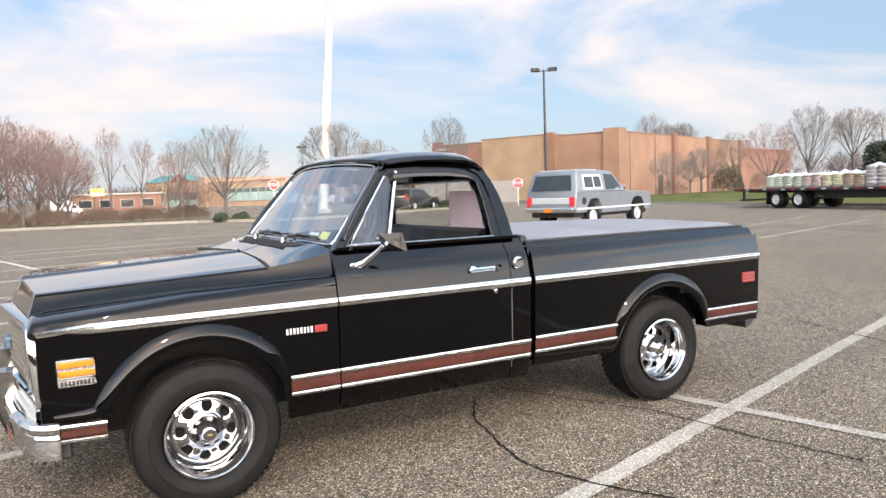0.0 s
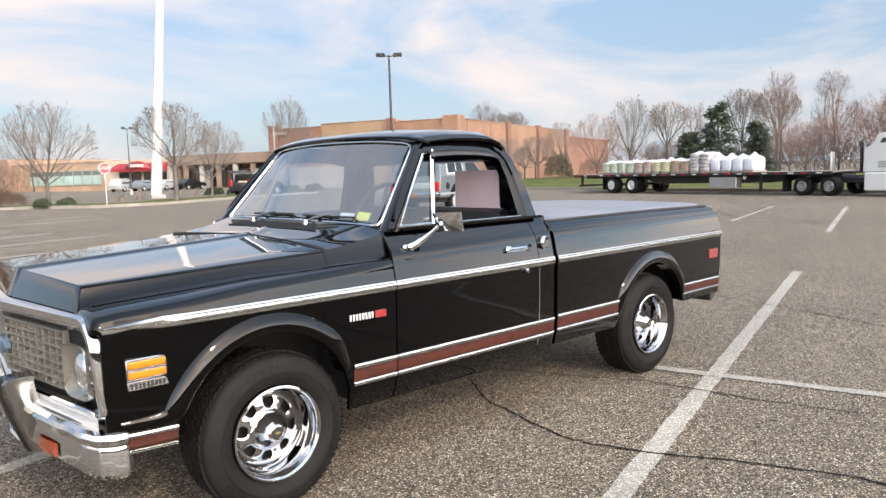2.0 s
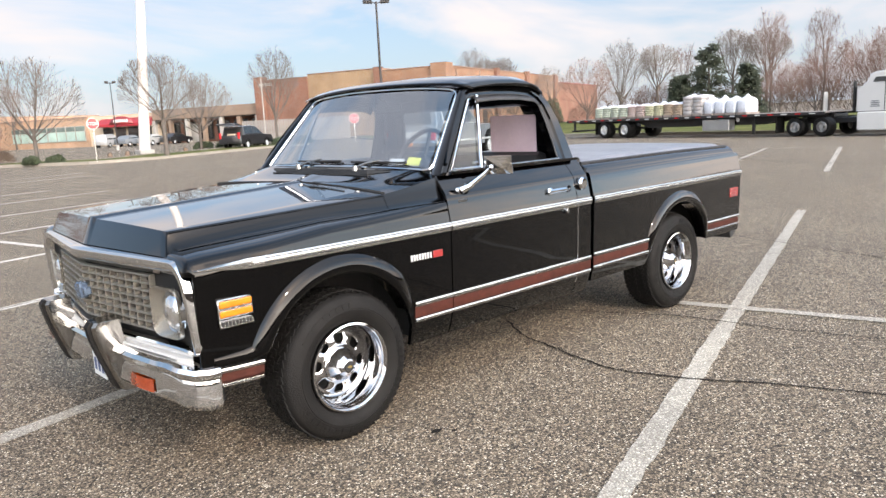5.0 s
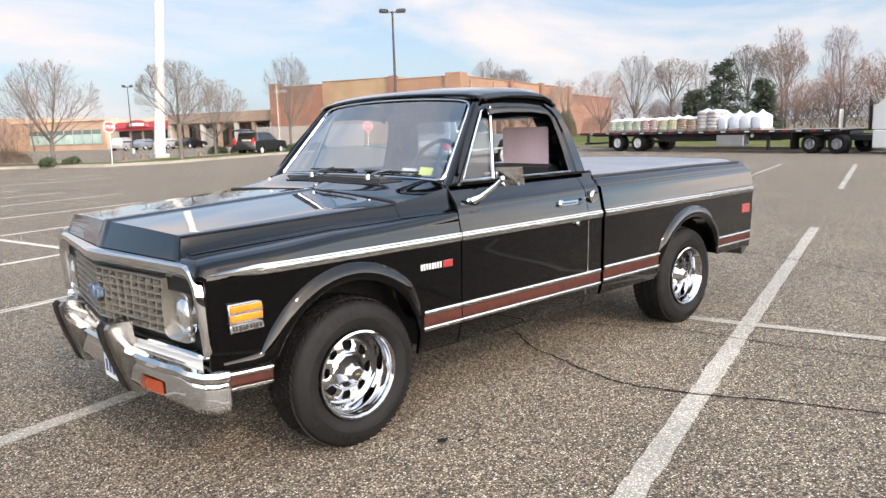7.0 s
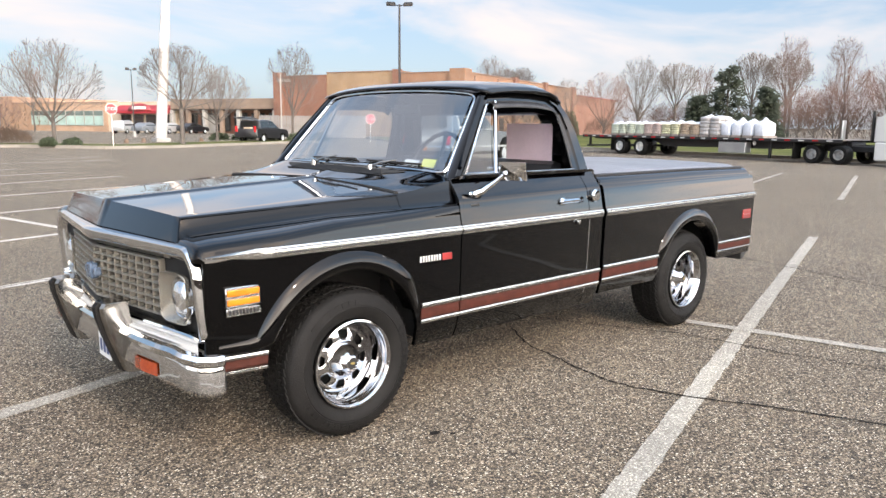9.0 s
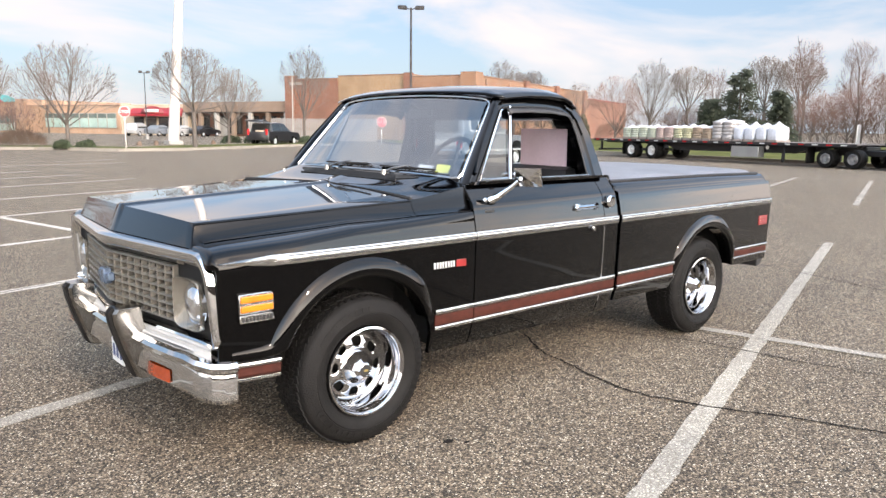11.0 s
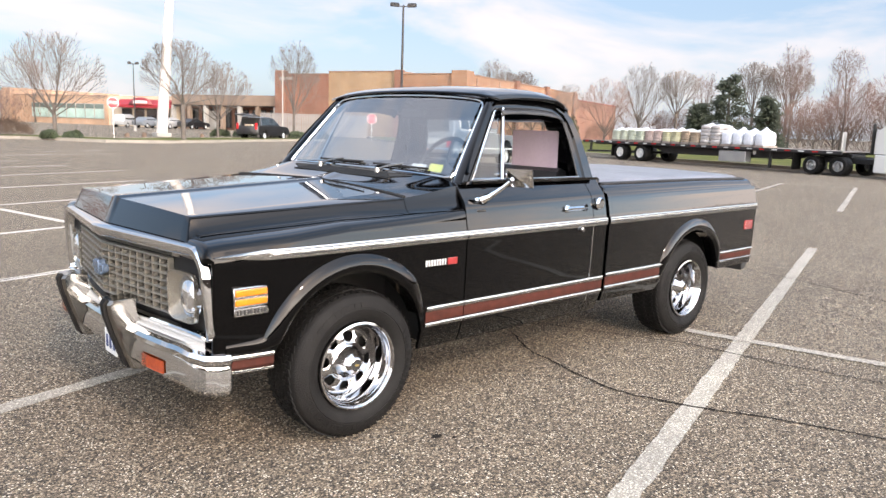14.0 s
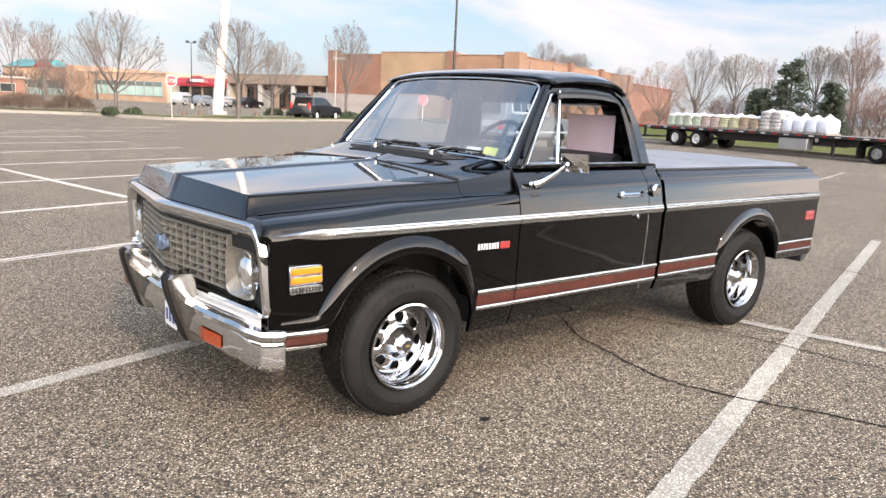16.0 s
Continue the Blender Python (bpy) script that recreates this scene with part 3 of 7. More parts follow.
rows = []
for t in spaced(0, 1, 34):
    half = hood_section(-0.65 + 0.988 * t)
    sec = half + [(-y, z) for y, z in half[-2::-1]]
    row = []
    for y, z in sec:
        a, b = lerp([(0, -0.715), (0.71, -0.658), (0.80, -0.642), (0.87, -0.622), (0.93, -0.592)], abs(y)), 0.338 + 0.07 * (1 - (y / 0.93) ** 2)
        row.append((a + (b - a) * t, y, z))
    rows.append(row)
nose = []
for x, y, z in rows[0]:
    q = math.copysign(lerp([(0, 0), (0.71, 0.745), (0.79, 0.835)], abs(y)), y)
    nose.append((lerp([(0, -0.765), (0.745, -0.692), (0.80, -0.684), (0.87, -0.664), (0.93, -0.634)], abs(q)), q, 0.920 - 0.012 * max(0.0, abs(q) - 0.735) / 0.2))
lip = [(x - 0.004, y + 0.004 * (q - y) / 0.1, z - 0.007) for (x, y, z), (_, q, _) in zip(rows[0], nose)]
Body().grid([nose] + [[tuple(a + (b - a) * t for a, b in zip(p, q)) for p, q in zip(nose, lip)] for t in (0.33, 0.66)] + [lip] + rows).done("hood", M_PAINT, truck, smooth=38)

# cowl panel between hood and windshield
HOOD_END = sorted(hood_section(0.338))


def cowl_point(y, t):
    """The cowl: t runs from the hood's rear edge to the windshield's base."""
    c = 1 - (y / 0.905) ** 2
    x0, x1 = 0.345 + 0.07 * c, 0.675 - 0.05 * c
    edge = (0.859 + 0.032 * t) / 0.905
    z0, z1 = lerp(HOOD_END, abs(y) * 0.859 / 0.905) + 0.001, 1.146 + 0.010 * c - 0.03 * max(0, abs(y) - 0.75) / 0.155
    return (x0 + (x1 - x0) * t, y * edge, z0 + (z1 - z0) * t ** 1.25)


Body().grid([[cowl_point(y, t) for t in spaced(0, 1, 9)] for y in spaced(-0.905, 0.905, 31)], flip=True).done("cowl_panel", M_PAINT, truck, smooth=50)
for s in (-1, 1):
    rows = []
    for t in spaced(0, 1, 10):
        top = cowl_point(0.905, t)
        x = 0.342 + 0.310 * t
        z0 = lerp(SEAM, x) + 0.004
        w = lerp(SEAM_Y, x) - 0.003
        row = [(x + (top[0] - x) * q,) + hood_flank(q, w, z0, top[1], top[2]) for q in spaced(0, 1, 10)]
        rows.append([(x, s * y, z) for x, y, z in row])
    Body().grid(rows, flip=s > 0).done("cowl_side", M_PAINT, truck, smooth=50)
rows = []
for y in spaced(-0.60, 0.60, 29):
    w = 0.34 * (1 - (abs(y) / 0.62) ** 3) + 0.02
    rows.append([(p[0], p[1], p[2] + 0.003) for p in (cowl_point(y, 0.90 - w), cowl_point(y, 0.90 - w * 0.5), cowl_point(y, 0.90))])
Body().grid(rows, flip=True).done("cowl_vent", M_BLACK, truck, "black louvred air intake before the windshield")
for k in range(5):
    t = 0.60 + k * 0.06
    Body().tube([tuple(Vector(cowl_point(y, t)) + Vector((0, 0, 0.004))) for y in spaced(-0.50 + 0.02 * k, 0.50 - 0.02 * k, 13)], 0.0035, 5).done("louvre", M_PAINT_DULL, truck)
# black bead laid on to draw the shade in the hood's rear gap
gap = [Vector(cowl_point(y, 0.0)) + Vector((0.004, 0, 0.001)) for y in spaced(-0.90, 0.90, 41)]
Body().tube(gap, [0.003 + 0.006 * min(1.0, max(0.0, abs(p.y) - 0.35) / 0.4) for p in gap], 6).done("hood_gap", M_BLACK, truck, "black gap behind the hood")
# short chrome aerial stub on the passenger side of the cowl
Body().tube([(0.57, 0.75, 1.08), (0.57, 0.75, 1.11), (0.57, 0.75, 1.125)], [0.009, 0.008, 0.004], 8).done("aerial_stub", M_CHROME, truck, "short chrome aerial stub")

# cab above the belt
BELT, TOPZ = 1.12, 1.535


def glass_y(z):
    return 0.900 - 0.150 * (z - BELT) / (TOPZ - BELT)


OUT = [(0.682, 1.118), (0.760, 1.22), (0.85, 1.345), (0.955, 1.47), (1.015, 1.545), (1.05, 1.572), (1.25, 1.585), (1.45, 1.584), (1.58, 1.573), (1.665, 1.530),
       (1.715, 1.47), (1.752, 1.37), (1.772, 1.25), (1.785, 1.118)]
INN = [(0.745, 1.134), (0.80, 1.20), (0.90, 1.325), (0.985, 1.435), (1.038, 1.502), (1.07, 1.520), (1.25, 1.528), (1.42, 1.526), (1.545, 1.514), (1.595, 1.490),
       (1.618, 1.45), (1.632, 1.37), (1.638, 1.25), (1.640, 1.134)]


def refine(pts, n=4):
    return [tuple(a + (b - a) * k / n for a, b in zip(p, q)) for p, q in zip(pts, pts[1:]) for k in range(n)] + [pts[-1]]


for s in (-1, 1):
    o, i = refine(OUT), refine(INN)
    mid = [tuple(0.42 * a + 0.58 * b for a, b in zip(p, q)) for p, q in zip(o, i)]
    step = [tuple(0.36 * a + 0.64 * b for a, b in zip(p, q)) for p, q in zip(o, i)]
    frame_mesh = Body().grid([[(x, s * (glass_y(z) + 0.004), z) for x, z in o], [(x, s * (glass_y(z) + 0.012), z) for x, z in mid],
                              [(x, s * (glass_y(z) + 0.000), z) for x, z in step], [(x, s * (glass_y(z) - 0.002), z) for x, z in i],
                              [(x, s * (glass_y(z) - 0.055), z) for x, z in i]], flip=s < 0)
    frame_mesh.grid([[(x, s * 0.912, 1.118) for x in (0.66, 1.0, 1.35, 1.83)], [(x, s * 0.918, 1.134) for x in (0.70, 1.0, 1.35, 1.80)],
                     [(x, s * 0.86, 1.134) for x in (0.70, 1.0, 1.35, 1.80)]], flip=s > 0)
    frame_mesh.done("cab_side_frame", M_PAINT, truck, smooth=30)
    Body().tube([(0.752, s * (glass_y(1.138) + 0.004), 1.138), (1.652, s * (glass_y(1.138) + 0.004), 1.138)], 0.004, 6).done("belt_moulding", M_STEEL, truck, "bright belt moulding")
    # bright bead along the door frame
    Body().tube([(x, s * (glass_y(z) + 0.003), z) for x, z in i], 0.0045, 6).done("window_bead", M_PAINT_DULL, truck)
    rail = [(x, s * (glass_y(z) + 0.016), z) for x, z in refine([(0.735, 1.175)] + OUT[1:10], 4)]
    Body().tube([(p[0], p[1], p[2]) for p in rail], 0.009, 6).done("drip_rail", M_PAINT, truck)
    # vent window
    post = [(0.985, 1.136), (1.112, 1.524)]
    Body().tube([(x, s * (glass_y(z) + 0.006), z) for x, z in post], 0.0105, 8).done("vent_post", M_CHROME, truck, "chrome vent window post")
    vent = [(0.765, 1.142), (0.972, 1.142), (1.092, 1.510), (1.040, 1.50)]
    Body().poly([(x, s * (glass_y(z) - 0.004), z) for x, z in vent]).done("vent_glass", M_VENT, truck).visible_shadow = False
    Body().tube([(x, s * (glass_y(z) + 0.004), z) for x, z in [(0.972, 1.142), (0.765, 1.142), (0.83, 1.228), (0.93, 1.358), (1.040, 1.50), (1.085, 1.512)]], 0.006, 6).done("vent_frame", M_CHROME, truck)
    Body().box((0.90, s * 0.925 - 0.012, 1.16), (0.93, s * 0.925 + 0.012, 1.175), 0.004).done("vent_latch", M_CHROME, truck)
    # dark visor over the side window
    rows = []
    for x, z in [(1.075, 1.517), (1.10, 1.524), (1.25, 1.530), (1.42, 1.528), (1.54, 1.516), (1.59, 1.494)]:
        y = glass_y(z)
        rows.append([(x, s * (y + 0.004), z), (x + 0.004, s * (y + 0.028), z - 0.012), (x + 0.006, s * (y + 0.046), z - 0.034)])
    solid(Body().grid(rows, flip=s > 0).done("rain_visor", M_VINYL, truck, "dark rain visor over the side window"), 0.003)

# roof
rows = []
RX = [(0.950, 0.003), (0.975, 0.012), (1.03, 0.023), (1.10, 0.030), (1.25, 0.043), (1.42, 0.046), (1.55, 0.038), (1.62, 0.018), (1.675, -0.012), (1.722, -0.065), (1.752, -0.13)]
for x, dz in RX:
    row = []
    for y in spaced(-0.785, 0.785, 27):
        k = abs(y) / 0.785
        lip_x = 0.945 + 0.0735 * min(1.0, abs(y) / 0.70) ** 2.2
        xx = lip_x + (x - 0.95) / 0.15 * (1.10 - lip_x) if x < 1.1 else x
        crown = (0.034 if x < 1.0 else 0.042) * (1 - k ** 2.4) - (0.008 if x < 1.02 else 0.030) * max(0, k - 0.86) / 0.14
        row.append((xx + (0.02 * (1 - k * k) if x > 1.6 else 0), y * (1 - 0.5 * max(0.0, x - 1.60)), 1.572 + dz + crown))
    rows.append(row)
solid(Body().grid(rows, flip=True).done("roof", M_PAINT, truck, smooth=60), 0.012, 0)

# windshield
def ws(u, v):
    """The windshield's surface: u across from -1 to 1, v from base to header."""
    x = (0.625 + 0.335 * v) + 0.078 * abs(u) ** 2.2 * (1 - 0.058 * v)
    y = u * (0.815 - 0.115 * v)
    z = 1.150 + 0.420 * v + 0.022 * v * (1 - u * u) - 0.012 * abs(u) ** 6 + 0.012 * (1 - v) * (1 - u * u)
    return (x, y, z)


Body().grid([[ws(u, v) for u in spaced(-0.97, 0.97, 25)] for v in spaced(0.03, 0.965, 10)], flip=True).done("windshield", M_WINDSHIELD, truck, smooth=80).visible_shadow = False
loop = [ws(u, 0.0) for u in spaced(-0.93, 0.93, 24)] + [ws(0.985, 0.02), ws(1.0, 0.08)] + [ws(1.0, v) for v in spaced(0.16, 0.94, 8)] + [ws(0.97, 0.99)]
loop += [ws(u, 1.0) for u in spaced(0.92, -0.92, 24)] + [ws(-0.97, 0.99)] + [ws(-1.0, v) for v in spaced(0.94, 0.16, 8)] + [ws(-1.0, 0.08), ws(-0.985, 0.02)]
Body().tube(loop + loop[:1], 0.0088, 8, cap=False).done("windshield_moulding", M_CHROME, truck, "chrome windshield moulding")
for s in (-1, 1):
    rows = []
    for v in spaced(-0.04, 1.03, 12):
        a = ws(s * 0.995, v)
        z = a[2]
        ox = lerp([(p[1], p[0]) for p in OUT[:6]], z)
        oy = glass_y(z) + 0.006
        rows.append([(a[0] + 0.03, a[1] * 0.98, a[2]), a, tuple(0.5 * (p + q) for p, q in zip(a, (ox - 0.030, s * (oy + 0.012), z))), (ox - 0.004, s * oy, z), (ox + 0.03, s * (oy - 0.005), z)])
    Body().grid(rows, flip=s > 0).done("windshield_pillar", M_PAINT, truck, smooth=50)

# cab rear wall with its window
rear = Body()
REAR_X = [(1.04, 1.80), (1.118, 1.778), (1.25, 1.766), (1.37, 1.745), (1.47, 1.708), (1.53, 1.660), (1.60, 1.59)]


def back(y, z):
    return (lerp(REAR_X, z) + 0.006 - 0.012 * (y / 0.85) ** 4, y * (1 - 0.40 * max(0, z - 1.12)), z)
for z0, z1, spans in ((0.45, 1.16, [(-0.86, 0.86)]), (1.16, 1.47, [(-0.86, -0.66), (0.66, 0.86)]), (1.47, 1.56, [(-0.86, 0.86)])):
    for a, b in spans:
        rear.grid([[back(y, z) for y in spaced(a, b, 9)] for z in spaced(z0, z1, 5)])
solid(rear.done("cab_back_wall", M_PAINT, truck), 0.02)
Body().grid([[back(y, z) for y in spaced(-0.66, 0.66, 7)] for z in (1.16, 1.47)]).done("rear_window", M_GLASS, truck).visible_shadow = False

# interior: bench seat, floor, dash, steering wheel, mirror
seat = Body().box((1.12, -0.72, 0.72), (1.66, 0.72, 0.90), 0.05)
seat.done("seat_cushion", M_VINYL, truck)
rows = []
for y in spaced(-0.72, 0.72, 25):
    k = 0.012 * (1 if int((y + 0.72) / 0.12) % 2 else 0)
    rows.append([(1.60 - k, y, 0.86), (1.63 - k, y, 1.05), (1.66, y, 1.155), (1.70, y, 1.175), (1.75, y, 1.16), (1.77, y, 0.86)])
Body().grid(rows).poly(rows[0]).poly(rows[-1]).done("seat_back", M_VINYL, truck, "black vinyl bench seat back")
Body().box((0.66, -0.80, 0.98), (0.90, 0.80, 1.135), 0.04).done("dashboard", M_VINYL, truck)
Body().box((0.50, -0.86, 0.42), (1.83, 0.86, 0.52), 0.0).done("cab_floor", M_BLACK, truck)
wheel_c = Vector((1.02, -0.37, 1.165))
tilt = Matrix.Translation(wheel_c) @ Matrix.Rotation(radians(-62), 4, "Y")
ring = [tilt @ Vector((0.20 * math.cos(a), 0.20 * math.sin(a), 0)) for a in [2 * math.pi * k / 36 for k in range(37)]]
steering = Body().tube(ring, 0.013, 8, cap=False)
for a in (0.0, math.pi):
    steering.tube([tilt @ Vector((0.2 * math.sin(a + 1.57), 0.2 * math.cos(a + 1.57), 0)), tilt @ Vector((0, 0, -0.03))], 0.012, 6)
steering.tube([tilt @ Vector((0, 0, 0.01)), tilt @ Vector((0, 0, -0.25))], [0.05, 0.03], 12)
steering.done("steering_wheel", M_VINYL, truck, "black steering wheel")
rv = Body().box((1.10, -0.12, 1.455), (1.118, 0.12, 1.52), 0.008)
rv.tube([(1.10, 0, 1.52), (1.04, 0, 1.555)], 0.008, 6)
rv.done("rear_view_mirror", M_PAINT_DULL, truck)

# inner structure; near-black boxes colour in the shade behind gaps and in wheel wells
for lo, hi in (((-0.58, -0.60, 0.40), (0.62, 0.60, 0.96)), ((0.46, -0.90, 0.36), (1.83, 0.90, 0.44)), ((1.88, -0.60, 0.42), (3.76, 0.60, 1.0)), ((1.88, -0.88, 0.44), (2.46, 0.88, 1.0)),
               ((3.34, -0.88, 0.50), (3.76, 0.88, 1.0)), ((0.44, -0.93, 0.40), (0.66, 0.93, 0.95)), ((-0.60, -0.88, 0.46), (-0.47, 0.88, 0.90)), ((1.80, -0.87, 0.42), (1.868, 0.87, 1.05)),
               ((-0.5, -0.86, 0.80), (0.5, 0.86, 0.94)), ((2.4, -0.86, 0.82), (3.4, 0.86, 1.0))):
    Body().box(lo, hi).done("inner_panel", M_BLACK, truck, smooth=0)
chassis = Body()
for s in (-1, 1):
    chassis.box((-0.55, s * 0.43 - 0.04, 0.30), (3.7, s * 0.43 + 0.04, 0.42), 0.01)
chassis.tube([(0, -0.75, 0.34), (0, 0.75, 0.34)], 0.045, 10).tube([(2.921, -0.75, 0.345), (2.921, 0.75, 0.345)], 0.055, 10)
chassis.lathe([(0.02, -0.14), (0.14, -0.08), (0.15, 0.0), (0.14, 0.08), (0.02, 0.14)], (2.921, 0, 0.345), "y", 20)
chassis.tube([(0.5, 0.0, 0.30), (1.7, 0.1, 0.30), (2.4, 0.3, 0.32), (3.6, 0.45, 0.33)], 0.035, 8)
chassis.done("chassis", M_BLACK, truck)

# side trim: bright spear, lower moulding with woodgrain strip
def strip(name, s, x0, x1, z0, z1, proud, mat, label="", taper=0.0):
    rows = []
    for x in spaced(x0, x1, max(4, int((x1 - x0) / 0.05))):
        t = 1.0 if not taper else min(1.0, (x - x0) / taper + 0.04)
        zc, h = 0.5 * (z0 + z1), 0.5 * (z1 - z0) * t
        w = half_width(x, zc)
        wa, wb = half_width(x, zc - h), half_width(x, zc + h)
        rows.append([(x, s * (wa - 0.004), zc - h), (x, s * (wa + proud * 0.7), zc - h * 0.9), (x, s * (w + proud), zc - 0.4 * h), (x, s * (w + proud), zc + 0.4 * h),
                     (x, s * (wb + proud * 0.7), zc + h * 0.9), (x, s * (wb - 0.004), zc + h)])
    return Body().grid(rows, flip=s > 0).poly(rows[0]).poly(rows[-1]).done(name, mat, truck, label, smooth=30)


for s in (-1, 1):
    for x0, x1, tp in ((-0.672, 0.652, 0.30), (0.660, 1.832, 0), (1.866, 3.812, 0)):
        if tp:
            strip("spear_moulding", s, x0, x1, 0.861, 0.905, 0.009, M_STEEL, "bright ribbed spear moulding", 0.22)
        else:
            strip("side_moulding", s, x0, x1, 0.861, 0.905, 0.009, M_STEEL, "bright ribbed side moulding")
        for zz in (0.874, 0.891):
            strip("moulding_groove", s, x0 + (0.28 if tp else 0.004), x1 - 0.004, zz, zz + 0.0065, 0.0108, M_PAINT_DULL)
    for x0, x1, zo in ((-0.602, -0.424, -0.058), (0.402, 0.652, 0.0), (0.660, 1.832, 0.0), (1.866, 2.490, 0.010), (3.276, 3.80, 0.035)):
        thin = 0.8 if zo > 0.02 else 1.0
        za, zb = 0.459 + zo, 0.459 + zo + 0.100 * thin
        if x0 < 0:
            za, zb = 0.414, 0.493
        h = zb - za
        strip("lower_moulding", s, x0, x1, zb - 0.24 * h, zb, 0.010, M_STEEL, "bright lower moulding")
        strip("lower_moulding", s, x0, x1, za, za + 0.20 * h, 0.010, M_STEEL, "bright lower moulding")
        strip("woodgrain_strip", s, x0, x1, za + 0.20 * h, zb - 0.24 * h, 0.006, M_WOOD, "dark red-brown woodgrain strip")
        for zz in (zb - 0.16 * h, za + 0.10 * h):
            strip("moulding_groove", s, x0 + 0.002, x1 - 0.002, zz, zz + 0.0050, 0.0118, M_PAINT_DULL)

# badges: plain bars in their colours
for s in (-1, 1):
    y = half_width(0.45, 0.765)
    for k in range(8):
        x = 0.385 + k * 0.0175
        Body().box((x, s * y - 0.004, 0.752), (x + 0.0105, s * y + 0.004, 0.781), 0.002).done("badge_bar", M_BADGE, truck, "silver badge bar")
    Body().box((0.528, s * y - 0.005, 0.750), (0.592, s * y + 0.005, 0.783), 0.002).done("badge_plate", M_RED, truck, "red badge plate")
    y = half_width(3.70, 0.75)
    Body().box((3.642, s * y - 0.005, 0.715), (3.770, s * y + 0.005, 0.780), 0.002).done("badge_plate", M_RED, truck, "red badge plate")
    for k in range(3):
        Body().box((3.655, s * y - 0.008, 0.724 + k * 0.02), (3.757, s * y + 0.008, 0.729 + k * 0.02), 0.001).done("badge_bar", M_STEEL, truck)
    # side marker lamp over a small nameplate
    y = half_width(-0.52, 0.72)
    Body().box((-0.603, s * y - 0.008, 0.688), (-0.452, s * y + 0.008, 0.764), 0.003).done("marker_frame", M_STEEL, truck, "bright marker lamp frame")
    for z in (0.694, 0.730):
        Body().box((-0.598, s * y - 0.013, z), (-0.457, s * y + 0.013, z + 0.026), 0.004).done("marker_lens", M_AMBER, truck, "amber marker lens")
    Body().box((-0.600, s * y - 0.006, 0.652), (-0.450, s * y + 0.006, 0.683), 0.002).done("nameplate", M_STEEL, truck, "bright nameplate")
    for k in range(9):
        Body().box((-0.590 + k * 0.0150, s * y - 0.009, 0.658), (-0.582 + k * 0.0150, s * y + 0.009, 0.677)).done("nameplate_bar", M_METAL_DK, truck)

# door handle, lock, filler cap, mirror
for s in (-1, 1):
    y = half_width(1.5, 0.965)
    handle = Body().box((1.428, s * (y + 0.012) - 0.012, 0.958), (1.600, s * (y + 0.012) + 0.016, 0.982), 0.008)
    handle.box((1.440, s * y - 0.012, 0.95), (1.475, s * y + 0.012, 0.99), 0.006).lathe([(0.0, 0.03), (0.016, 0.028), (0.019, 0.01), (0.019, -0.01)], (1.625, s * y, 0.97), "y", 20)
    handle.done("door_handle", M_CHROME, truck, "chrome door handle")
    Body().lathe([(0.0, s * 0.016), (0.011, s * 0.014), (0.012, 0.0)], (1.585, s * 0.995, 0.848), "y", 16).done("door_lock", M_CHROME, truck)
    Body().lathe([(0.034, 0.0), (0.036, s * 0.018), (0.028, s * 0.030), (0.0, s * 0.033)], (1.755, s * half_width(1.755, 0.985), 0.988), "y", 28).done("filler_cap", M_CHROME, truck, "chrome fuel filler cap")
    arm = Body().tube([(0.785, s * 0.945, 1.042), (0.815, s * 0.975, 1.060), (0.865, s * 1.025, 1.110), (0.885, s * 1.05, 1.140)], [0.022, 0.017, 0.012, 0.010], 10)
    arm.box((0.745, s * 0.94 - 0.014, 1.026), (0.825, s * 0.94 + 0.014, 1.056), 0.008)
    arm.done("mirror_arm", M_CHROME, truck, "chrome mirror arm")
    head = Body()
    x0, y0, z0 = 0.915, s * 1.085, 1.158
    face = [(x0 + 0.02, y0 - s * 0.070, z0 - 0.048), (x0 + 0.02, y0 + s * 0.070, z0 - 0.048), (x0 + 0.02, y0 + s * 0.070, z0 + 0.048), (x0 + 0.02, y0 - s * 0.070, z0 + 0.048)]
    face = [(p[0] - 0.46 * (p[2] - z0), p[1], p[2]) for p in face]
    backp = [(p[0] - 0.014, p[1], p[2]) for p in face]
    tip = (x0 - 0.014, y0, z0 - 0.006)
    turn = Matrix.Translation((x0, y0, z0)) @ Matrix.Rotation(radians(-30 * s), 4, "Z") @ Matrix.Translation((-x0, -y0, -z0))
    face, backp, tip = [turn @ Vector(p) for p in face], [turn @ Vector(p) for p in backp], turn @ Vector(tip)
    head.poly(face)
    for k in range(4):
        a, b = k, (k + 1) % 4
        head.poly([face[a], face[b], backp[b], backp[a]])
        head.poly([backp[a], backp[b], tip])
    head.done("mirror_head", M_CHROME, truck, "chrome pyramid-backed door mirror", smooth=0)
    # small dark bar below the mirror, drawn in for its reflection in the door
    Body().box((0.735, s * 0.968 - 0.006, 0.985), (0.80, s * 0.968 + 0.006, 1.0), 0.004).done("mirror_bracket", M_PAINT_DULL, truck)

# grille, lamps and bumper
def front_x(y, z=0.7):
    return prow(y, -0.690, -0.802) + 0.02 * (0.88 - z)


